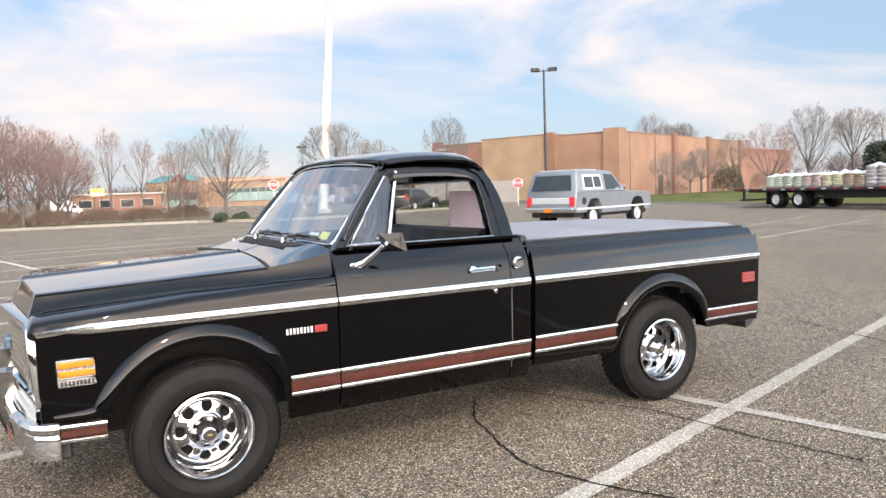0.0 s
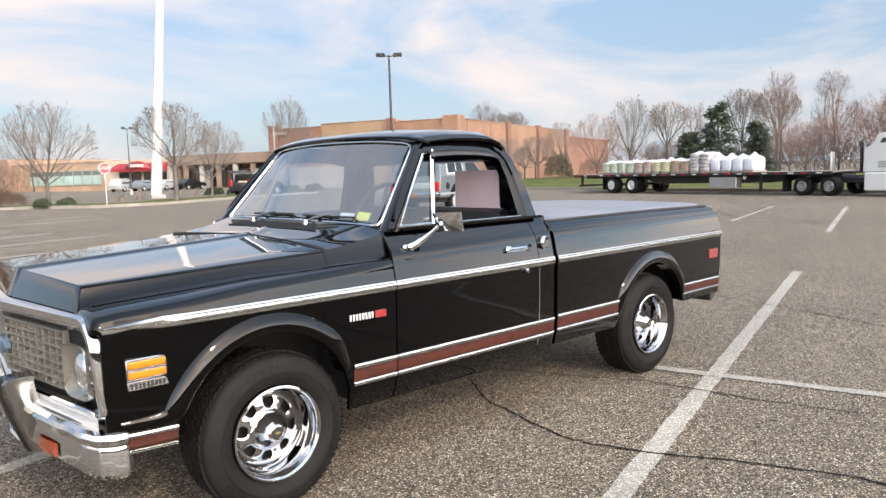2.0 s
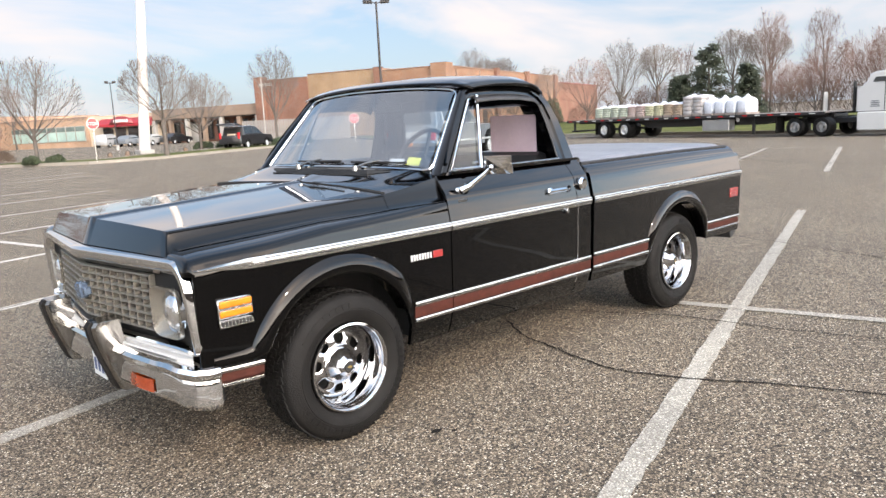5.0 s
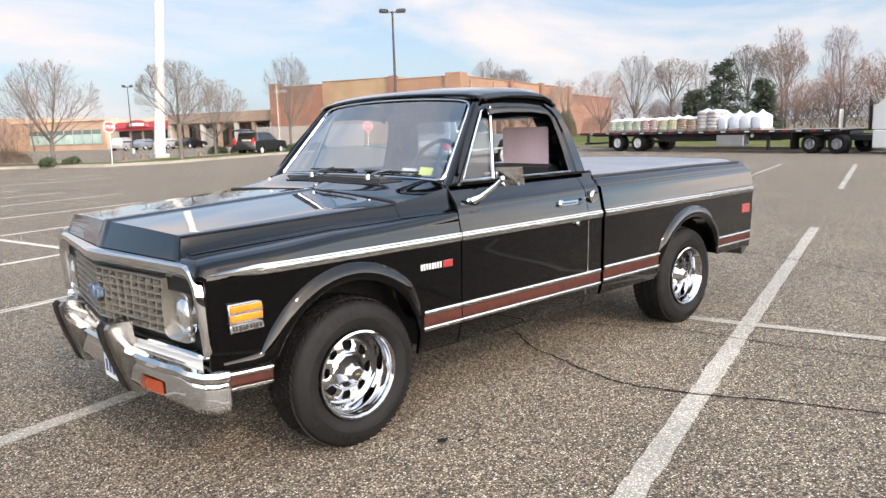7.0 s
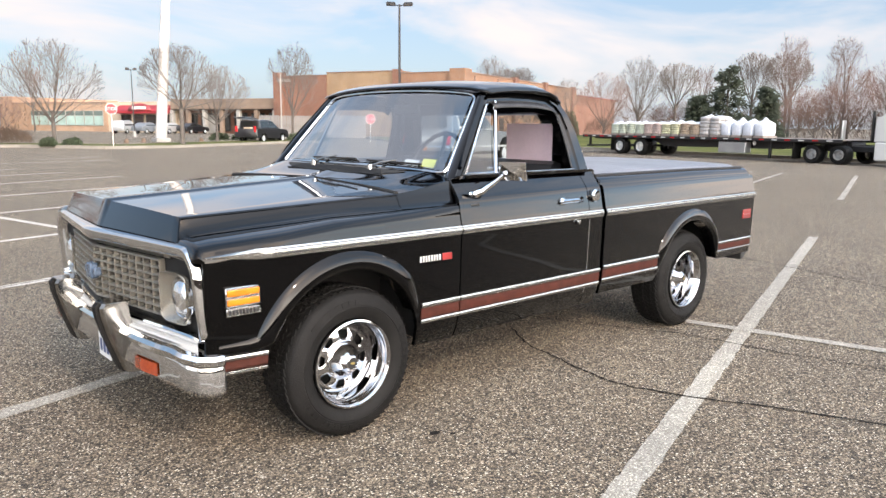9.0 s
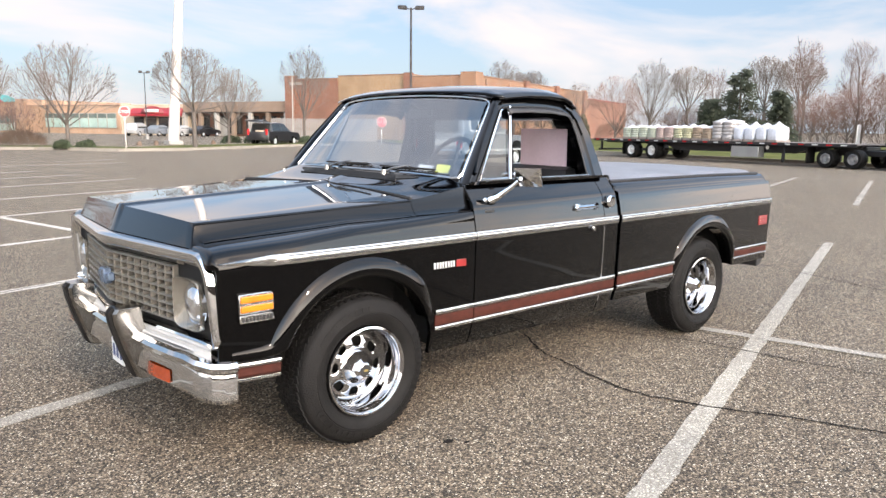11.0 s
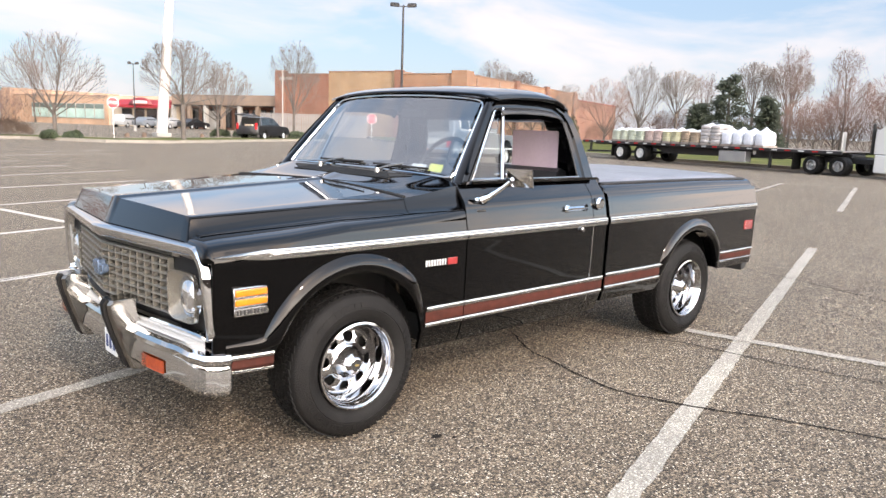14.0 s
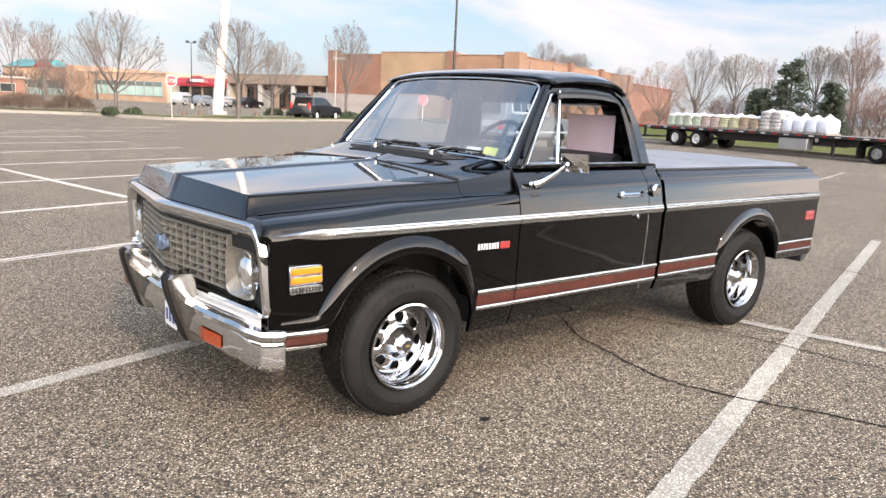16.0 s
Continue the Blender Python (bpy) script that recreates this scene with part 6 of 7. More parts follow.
def shrub(name, label, cat, group, m, sx, sy, h, mat, seed, n=900, leaf=0.07, twiggy=False):
    """A bush of many small leaves or twigs with an uneven top."""
    rnd = random.Random(seed)
    sh = thing(name, label, cat, group, m=m)
    cr = Mesh()
    for k in range(n):
        a, q = rnd.random() * 6.283, rnd.random() ** 0.5
        x, y = sx * q * math.cos(a), sy * q * math.sin(a)
        top = h * math.sqrt(max(0.05, 1 - q ** 3)) * (0.8 + 0.25 * noise.noise((x * 1.7, y * 1.7, seed)))
        z = top * rnd.random() ** 0.45
        c = Vector((x, y, z))
        if twiggy:
            d = Vector((rnd.gauss(0, 0.5), rnd.gauss(0, 0.5), 1)).normalized()
            w = d.orthogonal().normalized() * 0.012
            L = rnd.uniform(0.25, 0.5)
            cr.poly([c - w, c + w, c + d * L + w * 0.4, c + d * L - w * 0.4])
        else:
            d = Vector((rnd.gauss(0, 1), rnd.gauss(0, 1), rnd.gauss(0.3, 1))).normalized()
            w = d.orthogonal().normalized()
            cr.poly([c - w * leaf * 0.5, c + d * leaf * 0.5 - w * leaf * 0.6, c + d * leaf * 1.3, c + d * leaf * 0.5 + w * leaf * 0.6])
    cr.done("foliage", mat, sh, smooth=0)
    return sh


for k, (x, y, sx) in enumerate(((23.6, 50.1, 0.8), (25.4, 49.6, 1.0), (27.4, 49.0, 1.0), (29.4, 48.4, 0.9), (31.2, 48.0, 0.8), (9.5, 41.5, 0.42), (10.6, 41.1, 0.5))):
    shrub("hedge_shrub", "low clipped dark green hedge shrub", "shrub", "hedge shrubs", pose(x, y, 0.12), sx, 0.55, 0.72 if y > 45 else 0.5, M_BOX, 40 + k, 1100, 0.09)
for k in range(9):
    x = 8.2 - k * 2.6
    shrub("winter_shrub", "low twiggy brown winter shrub on the island", "shrub", "winter shrubs", pose(x, 44.8 + 0.06 * k * k * 0.3, 0.12), 1.35, 0.8, 0.95, M_SCRUB, 60 + k, 1300, twiggy=True)
for k, (x, y, h) in enumerate(((60.4, 46.6, 3.2), (62.6, 48.0, 3.6), (64.6, 45.0, 2.6), (56.2, 49.5, 1.4))):
    shrub("tall_scrub", "dense brown scrub thicket against the store", "shrub", "scrub", pose(x, y, 0.2), 1.7, 1.5, h, M_SCRUB if k != 1 else M_BOX, 80 + k, 2600, 0.12, twiggy=k != 1)
def thicket(name, seed, n, a0, a1, d0, d1, tall, label):
    """A far belt of leafless scrub, too fine to count."""
    rnd = random.Random(seed)
    wood = Mesh()
    for k in range(n):
        a, d = radians(rnd.uniform(a0, a1)), rnd.uniform(d0, d1)
        x, y = -1 + d * math.cos(a), -4 + d * math.sin(a)
        top = tall * (1 + 0.5 * noise.noise((x * 0.12, y * 0.12, 2.0)) + 0.25 * noise.noise((x * 0.4, y * 0.4, 5.0)))
        c = Vector((x, y, top * rnd.random() ** 0.7))
        dd = Vector((rnd.gauss(0, 0.5), rnd.gauss(0, 0.5), 1)).normalized()
        w = dd.orthogonal().normalized() * 0.0005 * d
        L = rnd.uniform(0.6, 1.4)
        wood.poly([c - w, c + w, c + dd * L + w * 0.3, c + dd * L - w * 0.3])
    tagged(wood.done(name, M_SCRUB, None, smooth=0), label, "thicket", kind="stuff")


thicket("far_thicket", 9, 9000, -8, 36, 74, 100, 3.0, "brown leafless thicket along the far edge of the grass")
thicket("roadside_thicket", 10, 6000, 76, 112, 135, 160, 3.4, "brown leafless thicket beyond the road")
# this last belt stands out of view, added to darken the truck's reflections
thicket("lot_edge_thicket", 11, 7000, 165, 340, 46, 58, 4.2, "unseen brown leafless thicket behind the camera, added for the reflections")
lowb = thing("low_building", "low brown brick building beyond the road", "building", m=pose(11.5, 122, 0, 0, 0, -6))
wall(lowb, (-6.5, 0, -0.2), (6.5, 8, 2.6), M_BRICK_DK)
Mesh().box((-6.8, -0.3, 2.6), (6.8, 8.3, 2.85), 0.03).done("roof", M_CONC, lowb)
for k in range(4):
    win = Mesh().box((-5.6 + k * 3.0, -0.06, 0.6), (-3.6 + k * 3.0, 0.02, 1.9), 0.02).done("window", M_CONC, lowb)
    Mesh().box((-5.5 + k * 3.0, -0.09, 0.7), (-3.7 + k * 3.0, -0.065, 1.8)).done("pane", M_SHOP, win)
sg = thing("roadside_sign", "yellow and white roadside sign on two posts", "sign", m=pose(8.0, 112, 0, 0, 0, -4) @ Matrix.Diagonal((0.6, 0.6, 0.75, 1)))
for x in (-0.8, 0.8):
    Mesh().box((x - 0.08, -0.08, 0), (x + 0.08, 0.08, 3.2), 0.01).done("post", M_METAL_DK, sg)
Mesh().box((-1.5, -0.15, 3.2), (1.5, 0.15, 4.6), 0.03).done("panel", material("yellow_sign", (0.62, 0.38, 0.05), 0.5, 0, 0.1, 1.0), sg)
Mesh().box((-1.3, -0.17, 3.3), (1.3, -0.155, 3.8), 0.01).done("lower_bar", M_WHITE, sg)

# an added, unseen dark wall behind the walker, which the polished paint and chrome mirror
rows = []
for k in range(121):
    a = radians(188 + 164 * k / 120)
    d = 62.0
    top = 4.4 + 0.9 * noise.noise((k * 0.23, 1.0, 4.0)) + 0.5 * noise.noise((k * 0.9, 3.0, 4.0))
    rows.append([(-1 + d * math.cos(a), -4 + d * math.sin(a), z) for z in (0.0, 1.2, top * 0.6, top)])
tagged(solid(Mesh().grid(rows).done("wall_south", M_SCRUB, None, smooth=60), 0.5), "unseen dark brown wall round the lot, added for the reflections", "wall", kind="structure")

# ---- vehicles in the distance ----
M_CARGLASS = material("car_glass", (0.018, 0.024, 0.027), 0.05, 0, 0.2, 1.0, spec=0.7)
M_GREY_BODY = material("grey_car_paint", (0.132, 0.149, 0.166), 0.3, 0.2, 0.1, 1.5, coat=0.6)
M_SILVER_BAND = material("silver_car_band", (0.36, 0.38, 0.39), 0.35, 0.2, 0.1, 1.5, coat=0.4)
M_SILVER_CAR = material("silver_car_paint", (0.35, 0.357, 0.357), 0.3, 0.4, 0.08, 1.5, coat=0.5)
M_BLACK_CAR = material("black_car_paint", (0.006, 0.006, 0.0075), 0.3, 0, 0.15, 1.5, coat=0.8)
M_CAB_WHITE = material("white_cab_paint", (0.462, 0.462, 0.455), 0.35, 0, 0.06, 1.2, coat=0.4)
M_TAIL = material("red_tail_lens", (0.42, 0.012, 0.015), 0.25, 0, 0.15, 8, coat=0.5)
M_DECK = material("worn_deck_boards", (0.20, 0.17, 0.15), 0.8, 0, 0.3, 3)
M_TOOLBOX = material("bare_aluminium", (0.35, 0.35, 0.35), 0.4, 0.7, 0.1, 2)


def prism(me, outline, half, chamfer=0.05):
    """An outline in x and z drawn out across y, with its long edges rounded off; half gives the half width at a height."""
    cx = sum(p[0] for p in outline) / len(outline)
    cz = sum(p[1] for p in outline) / len(outline)
    def ring(y_of, inset):
        out = []
        for x, z in outline:
            d = Vector((x - cx, z - cz))
            k = max(0.0, 1 - inset / max(d.length, 0.01))
            out.append((cx + d.x * k, y_of(z), cz + d.y * k))
        return out
    rings = [ring(lambda z: -half(z), chamfer), ring(lambda z: -half(z) + chamfer * 0.35, chamfer * 0.3), ring(lambda z: -half(z) + chamfer, 0.0),
             ring(lambda z: half(z) - chamfer, 0.0), ring(lambda z: half(z) - chamfer * 0.35, chamfer * 0.3), ring(lambda z: half(z), chamfer)]
    me.grid(rings, closed=True).poly(rings[0]).poly(rings[-1], flip=True)
    return me


def road_wheel(parent, x, y, r, w, rim_mat, s, dish=0.04, hub=0.55):
    """A tyre and a rim of a vehicle far off; s is the outer side."""
    whl = tagged(new("wheel"), "")
    whl.parent, whl.matrix_basis = parent, pose(x, y, r, 0, 0, 0 if s > 0 else 180)
    Mesh().lathe([(r * 0.6, -w / 2), (r * 0.9, -w / 2), (r, -w * 0.38), (r, w * 0.38), (r * 0.92, w / 2), (r * 0.62, w / 2), (r * 0.6, w / 2 - 0.02)], n=28).done("tyre", M_RUBBER, whl, smooth=40)
    Mesh().lathe([(r * hub * 1.1, w / 2 - 0.01), (r * hub, w / 2), (r * hub * 0.92, w / 2 - dish), (r * hub * 0.5, w / 2 - dish * 0.8), (r * 0.18, w / 2 - dish * 0.2), (0.0, w / 2 - dish * 0.2)], n=24).done("rim", rim_mat, whl, smooth=30)
    return whl


def pane(parent, pts, s, off, mat=None, name="window", label=""):
    """A window pane set just proud of a body side; pts are (x, y, z) of the +y side."""
    q = [(x, s * (y + off), z) for x, y, z in pts]
    q2 = [(x, s * (y - 0.02), z) for x, y, z in pts]
    return Mesh().poly(q, flip=s > 0).grid([q, q2], closed=True).done(name, mat or M_CARGLASS, parent, label, smooth=0)


# grey two-door utility wagon, tail towards the lot
suv = thing("utility_wagon", "grey and silver two-door utility wagon parked with chrome bumper", "car", m=pose(16.03, 16.24, 0.0, 0, 0, 15.7) @ Matrix.Diagonal((1.06, 1.06, 1.06, 1)))
SW = lambda z: 1.0 if z < 1.15 else 1.0 - 0.22 * (z - 1.15)
low = [(-1.0, 0.52), (-1.02, 0.75), (-0.98, 1.18), (2.05, 1.16), (3.25, 1.12), (3.62, 1.05), (3.68, 0.85), (3.66, 0.50), (3.2, 0.50), (3.16, 0.72), (3.0, 0.92), (2.75, 0.97), (2.5, 0.92), (2.34, 0.72), (2.3, 0.46),
       (0.46, 0.46), (0.42, 0.72), (0.26, 0.92), (0.0, 0.97), (-0.26, 0.92), (-0.42, 0.72), (-0.46, 0.52)]
prism(Mesh(), low, SW, 0.05).done("body", M_GREY_BODY, suv, smooth=30)
up = [(-0.97, 1.16), (-0.80, 1.78), (-0.70, 1.86), (1.05, 1.86), (1.30, 1.80), (1.95, 1.17)]
prism(Mesh(), up, SW, 0.06).done("cabin", M_GREY_BODY, suv, smooth=30)
Mesh().box((-0.6, -0.72, 1.86), (0.6, 0.72, 1.90), 0.02).done("roof_rack", M_SILVER_BAND, suv)
for s in (-1, 1):
    y = lambda z: SW(z)
    frame_q = [(-0.55, y(1.25), 1.25), (0.55, y(1.25), 1.25), (0.52, y(1.72), 1.72), (-0.50, y(1.72), 1.72)]
    pane(suv, frame_q, s, 0.012, M_CAB_WHITE, "window_frame", "white window frame")
    pane(suv, [(-0.47, y(1.31), 1.31), (0.02, y(1.31), 1.31), (0.02, y(1.66), 1.66), (-0.44, y(1.66), 1.66)], s, 0.020)
    pane(suv, [(0.08, y(1.31), 1.31), (0.48, y(1.31), 1.31), (0.46, y(1.66), 1.66), (0.08, y(1.66), 1.66)], s, 0.020)
    pane(suv, [(0.72, y(1.22), 1.22), (1.72, y(1.22), 1.22), (1.24, y(1.72), 1.72), (0.74, y(1.74), 1.74)], s, 0.012)
    Mesh().box((-0.98, s * 1.0 - 0.014, 0.60), (3.62, s * 1.0 + 0.012, 0.67), 0.01).done("side_band", M_SILVER_BAND, suv)
    Mesh().box((-1.04, s * 0.86 - 0.10, 0.72), (-0.98, s * 0.86 + 0.10, 1.02), 0.02).done("tail_lamp", M_TAIL, suv, "red tail lamp")
    Mesh().box((1.55, s * 1.08 - 0.10, 1.16), (1.64, s * 1.08 + 0.10, 1.34), 0.02).done("door_mirror", M_CHROME, suv)
    Mesh().lathe([(0.0, s * 0.01), (0.11, s * 0.008), (0.13, -s * 0.01)], (-0.55, s * 1.0, 0.88), "y", 16).done("fuel_door", M_BLACK, suv)
    for x in (0.0, 2.74):
        road_wheel(suv, x, s * 0.84, 0.37, 0.26, M_SILVER_BAND, s)
Mesh().box((-1.035, -0.74, 0.80), (-1.0, 0.74, 1.00), 0.02).done("tailgate_panel", M_SILVER_BAND, suv, "silver tailgate panel")
Mesh().poly([(-0.985, -0.80, 1.24), (-0.985, 0.80, 1.24), (-0.84, 0.70, 1.72), (-0.84, -0.70, 1.72)]).done("rear_window", M_CARGLASS, suv)
Mesh().box((-1.16, -0.98, 0.52), (-0.98, 0.98, 0.68), 0.04).done("rear_bumper", M_CHROME, suv, "chrome rear bumper")
Mesh().box((-1.175, -0.16, 0.53), (-1.15, 0.16, 0.66), 0.01).done("number_plate", M_AMBER, suv, "orange plate with no lettering")
Mesh().box((-0.9, -0.85, 0.36), (3.5, 0.85, 0.60)).done("underbody", M_BLACK, suv)
Mesh().box((3.62, -0.98, 0.50), (3.78, 0.98, 0.66), 0.04).done("front_bumper", M_CHROME, suv)

# black utility vehicle with its tailgate up
bsuv = thing("black_wagon", "black family wagon standing with its tailgate raised", "car", m=pose(24.9, 47.2, 0.0, 0, 0, 30))
low = [(-0.95, 0.42), (-0.98, 0.80), (-0.92, 1.05), (2.2, 1.08), (3.45, 0.98), (3.62, 0.72), (3.60, 0.42), (3.15, 0.40), (3.08, 0.66), (2.75, 0.78), (2.42, 0.66), (2.35, 0.34), (0.40, 0.34), (0.33, 0.66), (0.0, 0.78), (-0.33, 0.66), (-0.40, 0.40)]
BW = lambda z: 0.94 if z < 1.0 else 0.94 - 0.22 * (z - 1.0)
prism(Mesh(), low, BW, 0.06).done("body", M_BLACK_CAR, bsuv, smooth=30)
prism(Mesh(), [(-0.45, 1.04), (-0.40, 1.66), (0.8, 1.72), (1.45, 1.64), (2.25, 1.06)], BW, 0.06).done("cabin", M_BLACK_CAR, bsuv, smooth=30)
solid(Mesh().grid([[(-0.42, y, 1.70), (-1.25, y, 1.86), (-1.40, y, 1.80)] for y in (-0.78, 0.78)]).done("tailgate", M_BLACK_CAR, bsuv, "raised black tailgate"), 0.06)
Mesh().box((-0.50, -0.70, 0.70), (-0.44, 0.70, 1.55)).done("load_bay", M_BLACK, bsuv)
Mesh().box((-0.85, -0.35, 0.98), (-0.55, 0.25, 1.16), 0.02).done("cargo_sheet", M_STUCCO, bsuv, "pale sheet in the load bay")
for s in (-1, 1):
    pane(bsuv, [(-0.30, BW(1.15), 1.15), (0.75, BW(1.15), 1.15), (0.75, BW(1.6), 1.60), (-0.28, BW(1.6), 1.60)], s, 0.012)
    pane(bsuv, [(0.85, BW(1.15), 1.15), (2.0, BW(1.15), 1.15), (1.42, BW(1.6), 1.58), (0.85, BW(1.6), 1.60)], s, 0.012)
    Mesh().box((-1.0, s * 0.78 - 0.09, 0.80), (-0.92, s * 0.78 + 0.09, 1.25), 0.02).done("tail_lamp", M_TAIL, bsuv, "red tail lamp")
    for x in (0.0, 2.75):
        road_wheel(bsuv, x, s * 0.80, 0.35, 0.24, M_SILVER_BAND, s)


def parked_car(m, mat, label, suv_like=False):
    """A parked car before the shops, far off."""
    car = thing("parked_car", label, "car", "parked cars", m=m)
    h = 1.72 if suv_like else 1.45
    w = lambda z: 0.90 if z < 0.95 else 0.90 - 0.25 * (z - 0.95)
    low = [(-0.85, 0.40), (-0.90, 0.80), (-0.80, 1.0), (2.3, 0.98), (3.3, 0.85), (3.5, 0.65), (3.48, 0.38), (3.05, 0.34), (2.98, 0.58), (2.68, 0.70), (2.38, 0.58), (2.3, 0.30), (0.36, 0.30), (0.3, 0.58), (0.0, 0.70), (-0.3, 0.58), (-0.36, 0.36)]
    prism(Mesh(), low, w, 0.06).done("body", mat, car, smooth=30)
    up = [(-0.78, 0.96), (-0.60, h - 0.08), (0.9, h), (1.4, h - 0.1), (2.2, 0.98)] if suv_like else [(-0.45, 0.96), (0.10, h - 0.05), (0.9, h), (1.3, h - 0.06), (2.15, 0.98)]
    prism(Mesh(), up, w, 0.06).done("cabin", mat, car, smooth=30)
    for s in (-1, 1):
        x0 = -0.55 if suv_like else -0.15
        pane(car, [(x0, w(1.05), 1.04), (1.95, w(1.05), 1.04), (1.30, w(h), h - 0.14), (x0 + 0.35, w(h), h - 0.14)], s, 0.015)
        for x in (0.0, 2.68):
            road_wheel(car, x, s * 0.76, 0.33, 0.22, M_SILVER_BAND, s)
    Mesh().poly([(up[-1][0] - 0.12, -0.72, 1.08), (up[-1][0] - 0.12, 0.72, 1.08), (up[-2][0] + 0.06, 0.62, h - 0.10), (up[-2][0] + 0.06, -0.62, h - 0.10)]).done("windshield", M_CARGLASS, car)
    return car


parked_car(pose(31.8, 95.7, 0, 0, 0, 40), M_SILVER_CAR, "silver wagon parked before the red awning", True)
parked_car(pose(34.2, 95.1, 0, 0, 0, 28), M_GREY_BODY, "grey saloon parked before the red awning")
parked_car(pose(36.9, 94.3, 0, 0, 0, 25), M_SILVER_CAR, "silver saloon parked before the shops")
parked_car(pose(39.4, 93.2, 0, 0, 0, 25), M_BLACK_CAR, "black saloon parked before the shops")
box = thing("box_truck", "white box truck parked far off on the road", "truck", m=pose(3.9, 108.0, 0, 0, 0, -8) @ Matrix.Diagonal((0.62, 0.62, 0.62, 1)))
Mesh().box((-3.2, -1.15, 0.75), (0.9, 1.15, 2.95), 0.04).done("cargo_box", M_CAB_WHITE, box)
prism(Mesh(), [(0.95, 0.5), (0.95, 2.1), (1.7, 2.1), (2.1, 1.35), (2.9, 1.2), (2.95, 0.5)], lambda z: 0.95, 0.06).done("cab", M_CAB_WHITE, box, smooth=30)
for s in (-1, 1):
    pane(box, [(1.05, 0.95, 1.35), (1.95, 0.95, 1.35), (1.65, 0.95, 1.95), (1.05, 0.95, 1.95)], s, 0.012)
    for x in (-2.0, 2.2):
        road_wheel(box, x, s * 0.85, 0.38, 0.28, M_SILVER_BAND, s)
Mesh().box((-3.1, -0.9, 0.42), (2.8, 0.9, 0.76)).done("frame", M_BLACK, box)

# flatbed trailer and tractor: x runs forward from the rear axle
T_MAT = Matrix(((-0.183, 0.983, 0, 33.1), (-0.983, -0.183, 0, 19.45), (0, 0, 1, 0), (0, 0, 0, 1)))
flat = thing("flatbed_trailer", "long black flatbed trailer with twin axles and wooden deck", "trailer", m=T_MAT)
Mesh().box((-2.9, -1.2, 0.93), (12.2, 1.2, 0.985), 0.01).done("deck", M_DECK, flat, "worn wooden deck boards")
for s in (-1, 1):
    Mesh().box((-2.9, s * 1.22 - 0.03, 0.86), (12.2, s * 1.22 + 0.03, 0.99), 0.01).done("side_rail", M_METAL_DK, flat)
    beam = Mesh()
    prism(beam, [(-2.6, 0.92), (12.1, 0.92), (12.0, 0.80), (10.0, 0.76), (9.2, 0.52), (2.6, 0.48), (1.9, 0.74), (-2.5, 0.78)], lambda z: 0.10, 0.02)
    beam.v = [(p[0], p[1] + s * 0.55, p[2]) for p in beam.v]
    beam.done("main_beam", M_METAL_DK, flat)
    for x in (0.0, 1.44):
        road_wheel(flat, x, s * 0.98, 0.43, 0.50, M_CAB_WHITE, s, 0.12, 0.52)
    Mesh().box((8.75, s * 0.9 - 0.05, 0.12), (8.87, s * 0.9 + 0.05, 0.9), 0.01).done("landing_leg", M_METAL_DK, flat)
    Mesh().box((-2.6, s * 0.95 - 0.05, 0.40), (-2.48, s * 0.95 + 0.05, 0.85), 0.01).done("under_ride_leg", M_METAL_DK, flat)
    Mesh().box((-0.62, s * 0.98 - 0.26, 0.18), (-0.60, s * 0.98 + 0.26, 0.80), 0.0).done("mud_flap", M_RUBBER, flat)
for k in range(24):
    Mesh().box((-2.7 + k * 0.62, -1.262, 0.905), (-2.45 + k * 0.62, -1.252, 0.955)).done("reflector_strip", M_CAB_WHITE if k % 2 else M_TAIL, flat)
Mesh().box((-2.66, -1.1, 0.34), (-2.5, 1.1, 0.44), 0.01).done("under_ride_bar", M_METAL_DK, flat)
Mesh().box((0.0, -0.9, 0.40), (1.5, 0.9, 0.52), 0.02).done("axle_set", M_BLACK, flat)
Mesh().box((6.3, -1.18, 0.30), (7.75, -0.75, 0.80), 0.02).done("tool_box", M_TOOLBOX, flat, "bare aluminium tool box")
Mesh().lathe([(0.09, 0.0), (0.09, 0.012), (0.0, 0.012)], (8.1, -1.05, 0.76), "y", 14).done("marker_disc", M_CAB_WHITE, flat)
Mesh().box((12.06, -1.15, 0.98), (12.12, -0.90, 1.75), 0.02).done("headboard", M_TOOLBOX, flat, "bare metal headboard")

BAG_KINDS = {"green": ((0.36, 0.39, 0.31), "shrink-wrapped pallet of pale green bags"), "rose": ((0.37, 0.28, 0.25), "shrink-wrapped pallet of rose and white bags"),
             "yellow": ((0.41, 0.39, 0.25), "shrink-wrapped pallet of yellowish bags"), "brown": ((0.27, 0.20, 0.14), "shrink-wrapped pallet of brown bags"),
             "grey": ((0.33, 0.31, 0.30), "tall shrink-wrapped pallet of grey bags"), "white": ((0.48, 0.50, 0.55), "white bulk sack tied on a pallet")}
bag_mats = {k: material("bag_" + k, c, 0.45, 0, 0.22, 3.0, 0.4, 12, second=tuple(min(0.85, v * 1.12 + 0.03) for v in c)) for k, (c, _) in BAG_KINDS.items()}
rnd = random.Random(4)
x = -0.85
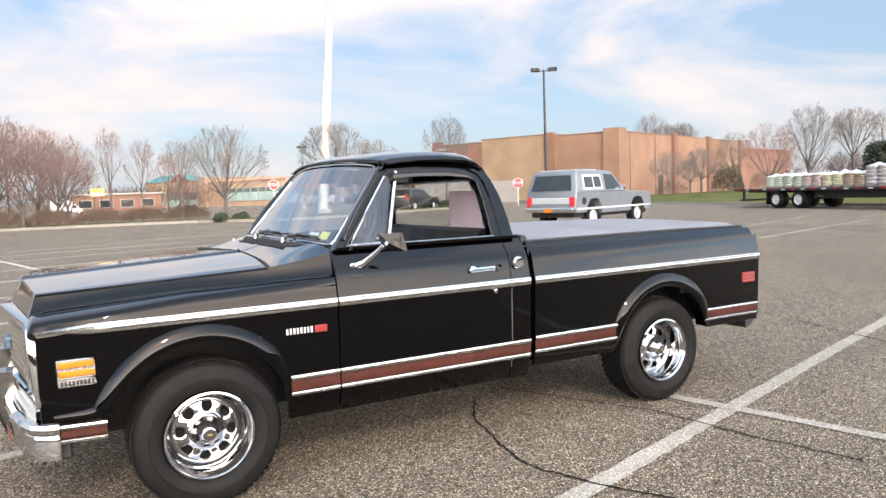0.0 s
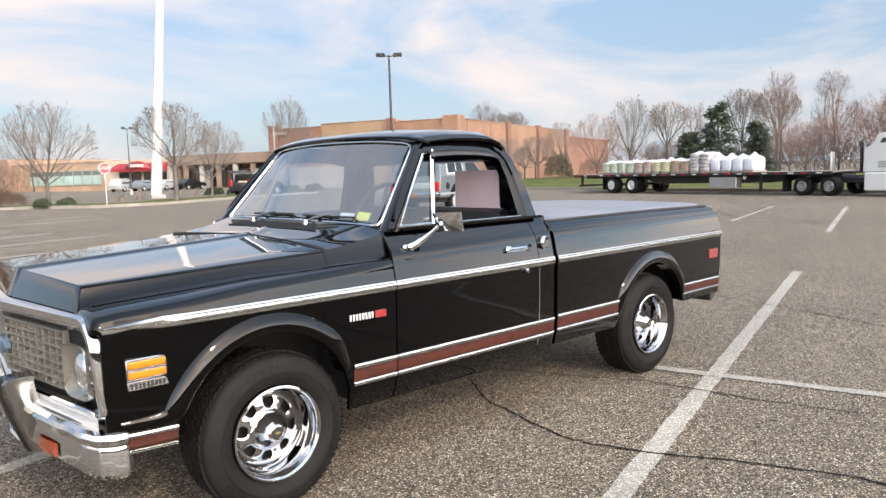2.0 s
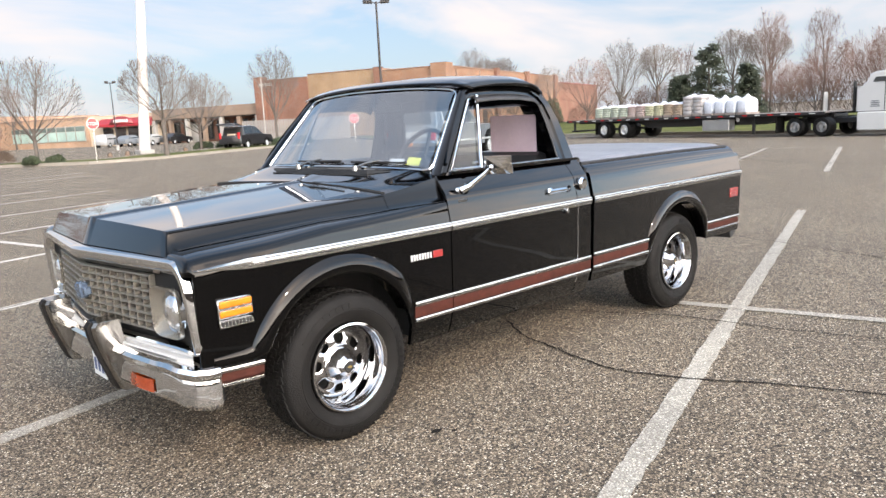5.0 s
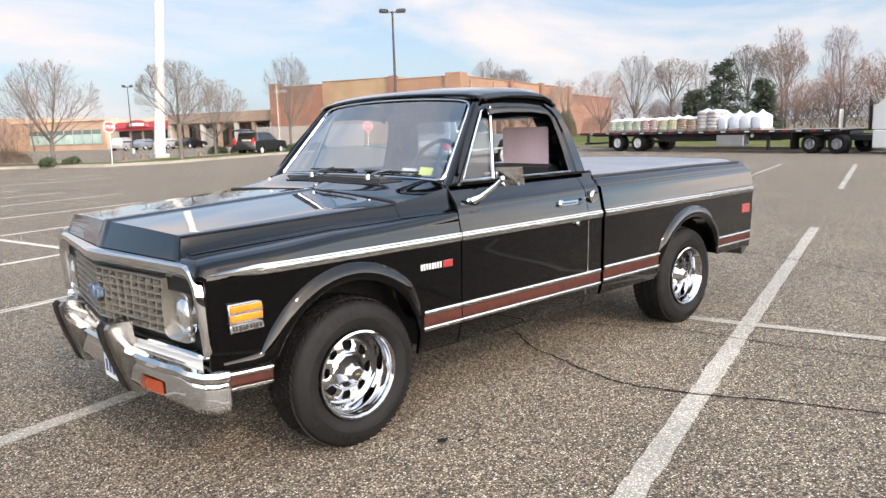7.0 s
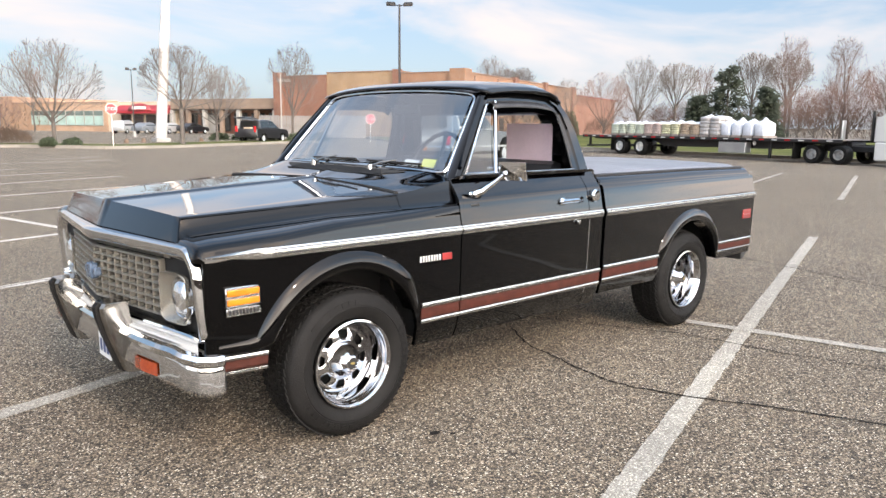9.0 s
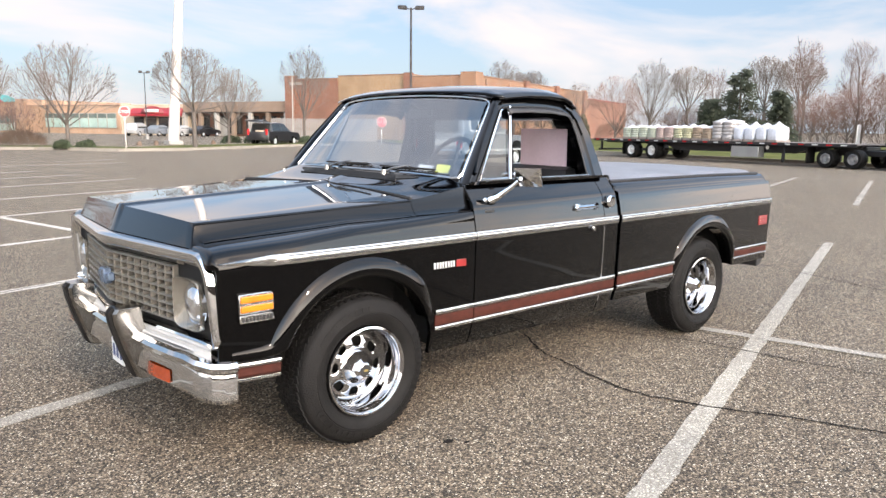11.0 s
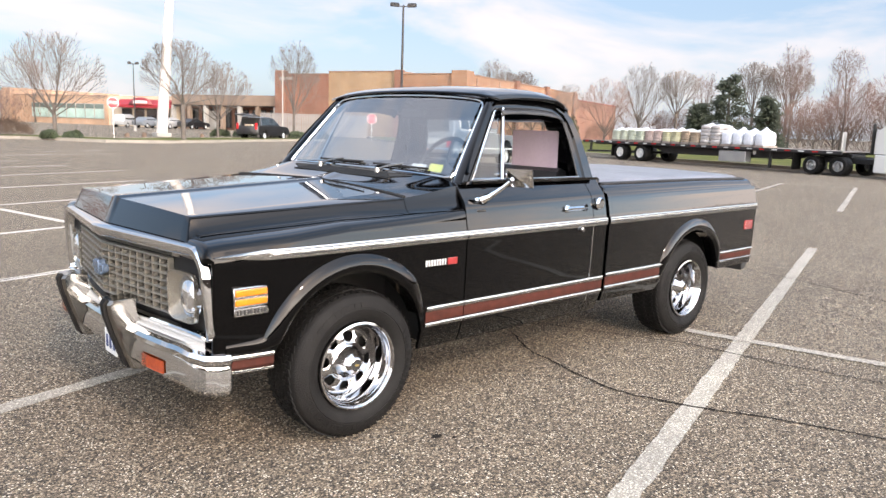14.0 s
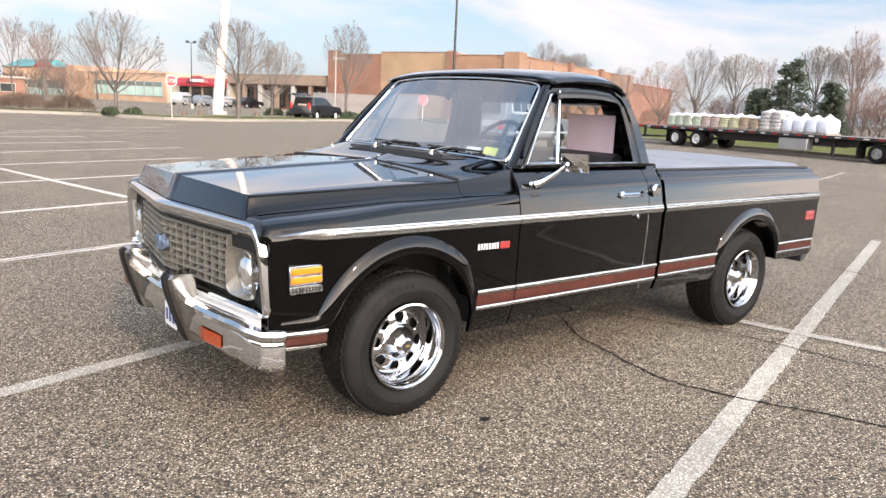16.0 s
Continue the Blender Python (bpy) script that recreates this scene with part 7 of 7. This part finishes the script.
for k, kind in enumerate(["green", "green", "green", "green", "rose", "rose", "yellow", "yellow", "brown", "brown", "grey", "grey", "white", "white", "white", "white"]):
    L = 0.572
    pal = thing("bag_pallet", BAG_KINDS[kind][1], "pallet", "pallets on the trailer", m=T_MAT @ pose(x + L / 2, -0.1, 0.985))
    Mesh().box((-L / 2 + 0.03, -1.0, 0.0), (L / 2 - 0.03, 0.0, 0.10), 0.01).done("pallet_base", M_DECK, pal)
    h = {"grey": 0.92, "white": 0.84}.get(kind, 0.60 + 0.02 * (k % 3))
    rows_n = 5
    if kind == "white":
        me = Mesh()
        peak = 0.82 + 0.05 * (k % 2)
        prof = [(0.240, 0.10), (0.262, 0.14), (0.268, 0.34), (0.262, 0.56), (0.246, 0.64), (0.185, 0.70), (0.105, 0.755), (0.035, peak), (0.012, peak + 0.03)]
        rings = []
        for r, z in prof:
            rings.append([(r * math.copysign(abs(math.cos(a)) ** 0.28, math.cos(a)) + 0.016 * noise.noise((k, a * 3, z * 7)), -0.52 + 0.45 * r / 0.268 * math.copysign(abs(math.sin(a)) ** 0.28, math.sin(a)), z * h / 0.84 + 0.022 * noise.noise((k, a * 2, z * 9))) for a in spaced(0, 2 * math.pi, 33)[:-1]])
        me.grid(rings, closed=True).poly(rings[-1]).done("sack", bag_mats[kind], pal, smooth=40)
    else:
        for r in range(rows_n):
            z0 = 0.10 + r * (h - 0.10) / rows_n
            for y0 in (-0.98, -0.50):
                me = Mesh().box((-L / 2 + 0.02 + 0.012 * rnd.random(), y0, z0), (L / 2 - 0.02 - 0.012 * rnd.random(), y0 + 0.47, z0 + (h - 0.10) / rows_n + 0.004), 0.035)
                me.done("bag", bag_mats[kind], pal, smooth=50)
        cap = Mesh()
        rings = []
        for q, z in ((0.96, -0.02), (0.85, 0.02), (0.45, 0.035 + 0.04 * rnd.random()), (0.12, 0.05 + 0.14 * rnd.random())):
            rings.append([(0.27 * q * math.copysign(abs(math.cos(a)) ** 0.3, math.cos(a)), -0.50 + 0.47 * q * math.copysign(abs(math.sin(a)) ** 0.3, math.sin(a)), h + z + 0.02 * noise.noise((k, a, q * 3))) for a in spaced(0, 2 * math.pi, 21)[:-1]])
        cap.grid(rings, closed=True).poly(rings[-1]).done("plastic_wrap", bag_mats["white"], pal, "crumpled white plastic top wrap", smooth=50)
    x += L + 0.018

cab = thing("tractor_unit", "white sleeper-cab tractor unit coupled to the flatbed", "truck", m=T_MAT @ pose(0.0, 0, 0))
for s in (-1, 1):
    for xw in (10.9, 12.05):
        road_wheel(cab, xw, s * 0.95, 0.385, 0.50, M_TOOLBOX, s, 0.14, 0.5)
    road_wheel(cab, 17.55, s * 1.0, 0.40, 0.30, M_TOOLBOX, s, 0.06, 0.5)
    Mesh().box((13.45, s * 1.12 - 0.10, 0.22), (16.55, s * 1.12 + 0.04, 0.92), 0.04).done("side_fairing", M_CAB_WHITE, cab)
    pane(cab, [(13.98, 1.15, 2.02), (14.42, 1.15, 2.02), (14.42, 1.15, 2.20), (14.08, 1.15, 2.20)], s, 0.012, name="sleeper_window")
    Mesh().box((13.30, s * 1.10 - 0.03, 0.95), (13.36, s * 1.10 + 0.03, 1.86), 0.01).done("rear_extender", M_RUBBER, cab, "black rubber rear edge of the sleeper")
    Mesh().box((13.40, s * 1.152 - 0.004, 0.918), (16.6, s * 1.152 + 0.004, 0.945)).done("panel_seam", M_METAL_DK, cab)
    for k in range(4):
        Mesh().box((13.92 + 0.03 * (k % 2), s * 1.154 - 0.004, 1.10 + 0.065 * k), (14.26 - 0.03 * (k % 2), s * 1.154 + 0.004, 1.135 + 0.065 * k)).done("decal_bar", M_GREY_BODY, cab, "grey bar of a door decal")
    for k in range(3):
        Mesh().box((13.46, s * 1.164 - 0.004, 0.34 + 0.18 * k), (16.5, s * 1.164 + 0.004, 0.352 + 0.18 * k)).done("fairing_seam", M_METAL_DK, cab)
    Mesh().lathe([(0.10, 0.0), (0.10, s * 0.012), (0.0, s * 0.012)], (14.9, s * 1.15, 1.2), "y", 14).done("door_handle_recess", M_METAL_DK, cab)
    pane(cab, [(14.75, 1.15, 1.52), (15.75, 1.15, 1.52), (15.40, 1.15, 1.98), (14.80, 1.15, 1.98)], s, 0.012, name="door_window")
    Mesh().box((14.42, s * 1.152 - 0.004, 0.95), (14.45, s * 1.152 + 0.004, 2.2)).done("panel_seam", M_METAL_DK, cab)
    Mesh().tube([(13.2, s * 0.95, 0.95), (13.2, s * 0.95, 2.1)], 0.06, 10).done("exhaust_stack", M_PAINT_DULL, cab)
prism(Mesh(), [(13.35, 0.92), (13.35, 1.84), (13.55, 1.90), (13.74, 2.10), (13.84, 2.32), (14.0, 2.40), (14.5, 2.44), (15.3, 2.30), (15.75, 2.0), (16.15, 1.58), (17.7, 1.42), (18.05, 0.85), (17.8, 0.7), (16.75, 0.7)], lambda z: 1.15, 0.08).done("cab_body", M_CAB_WHITE, cab, smooth=30)
Mesh().box((10.2, -0.42, 0.50), (17.95, 0.42, 0.72), 0.02).done("frame", M_METAL_DK, cab)
Mesh().box((11.0, -0.5, 0.72), (12.2, 0.5, 0.88), 0.03).done("fifth_wheel", M_METAL_DK, cab)
for s in (-1, 1):
    Mesh().box((10.1, s * 0.98 - 0.3, 0.16), (10.13, s * 0.98 + 0.3, 0.85)).done("mud_flap", M_RUBBER, cab)
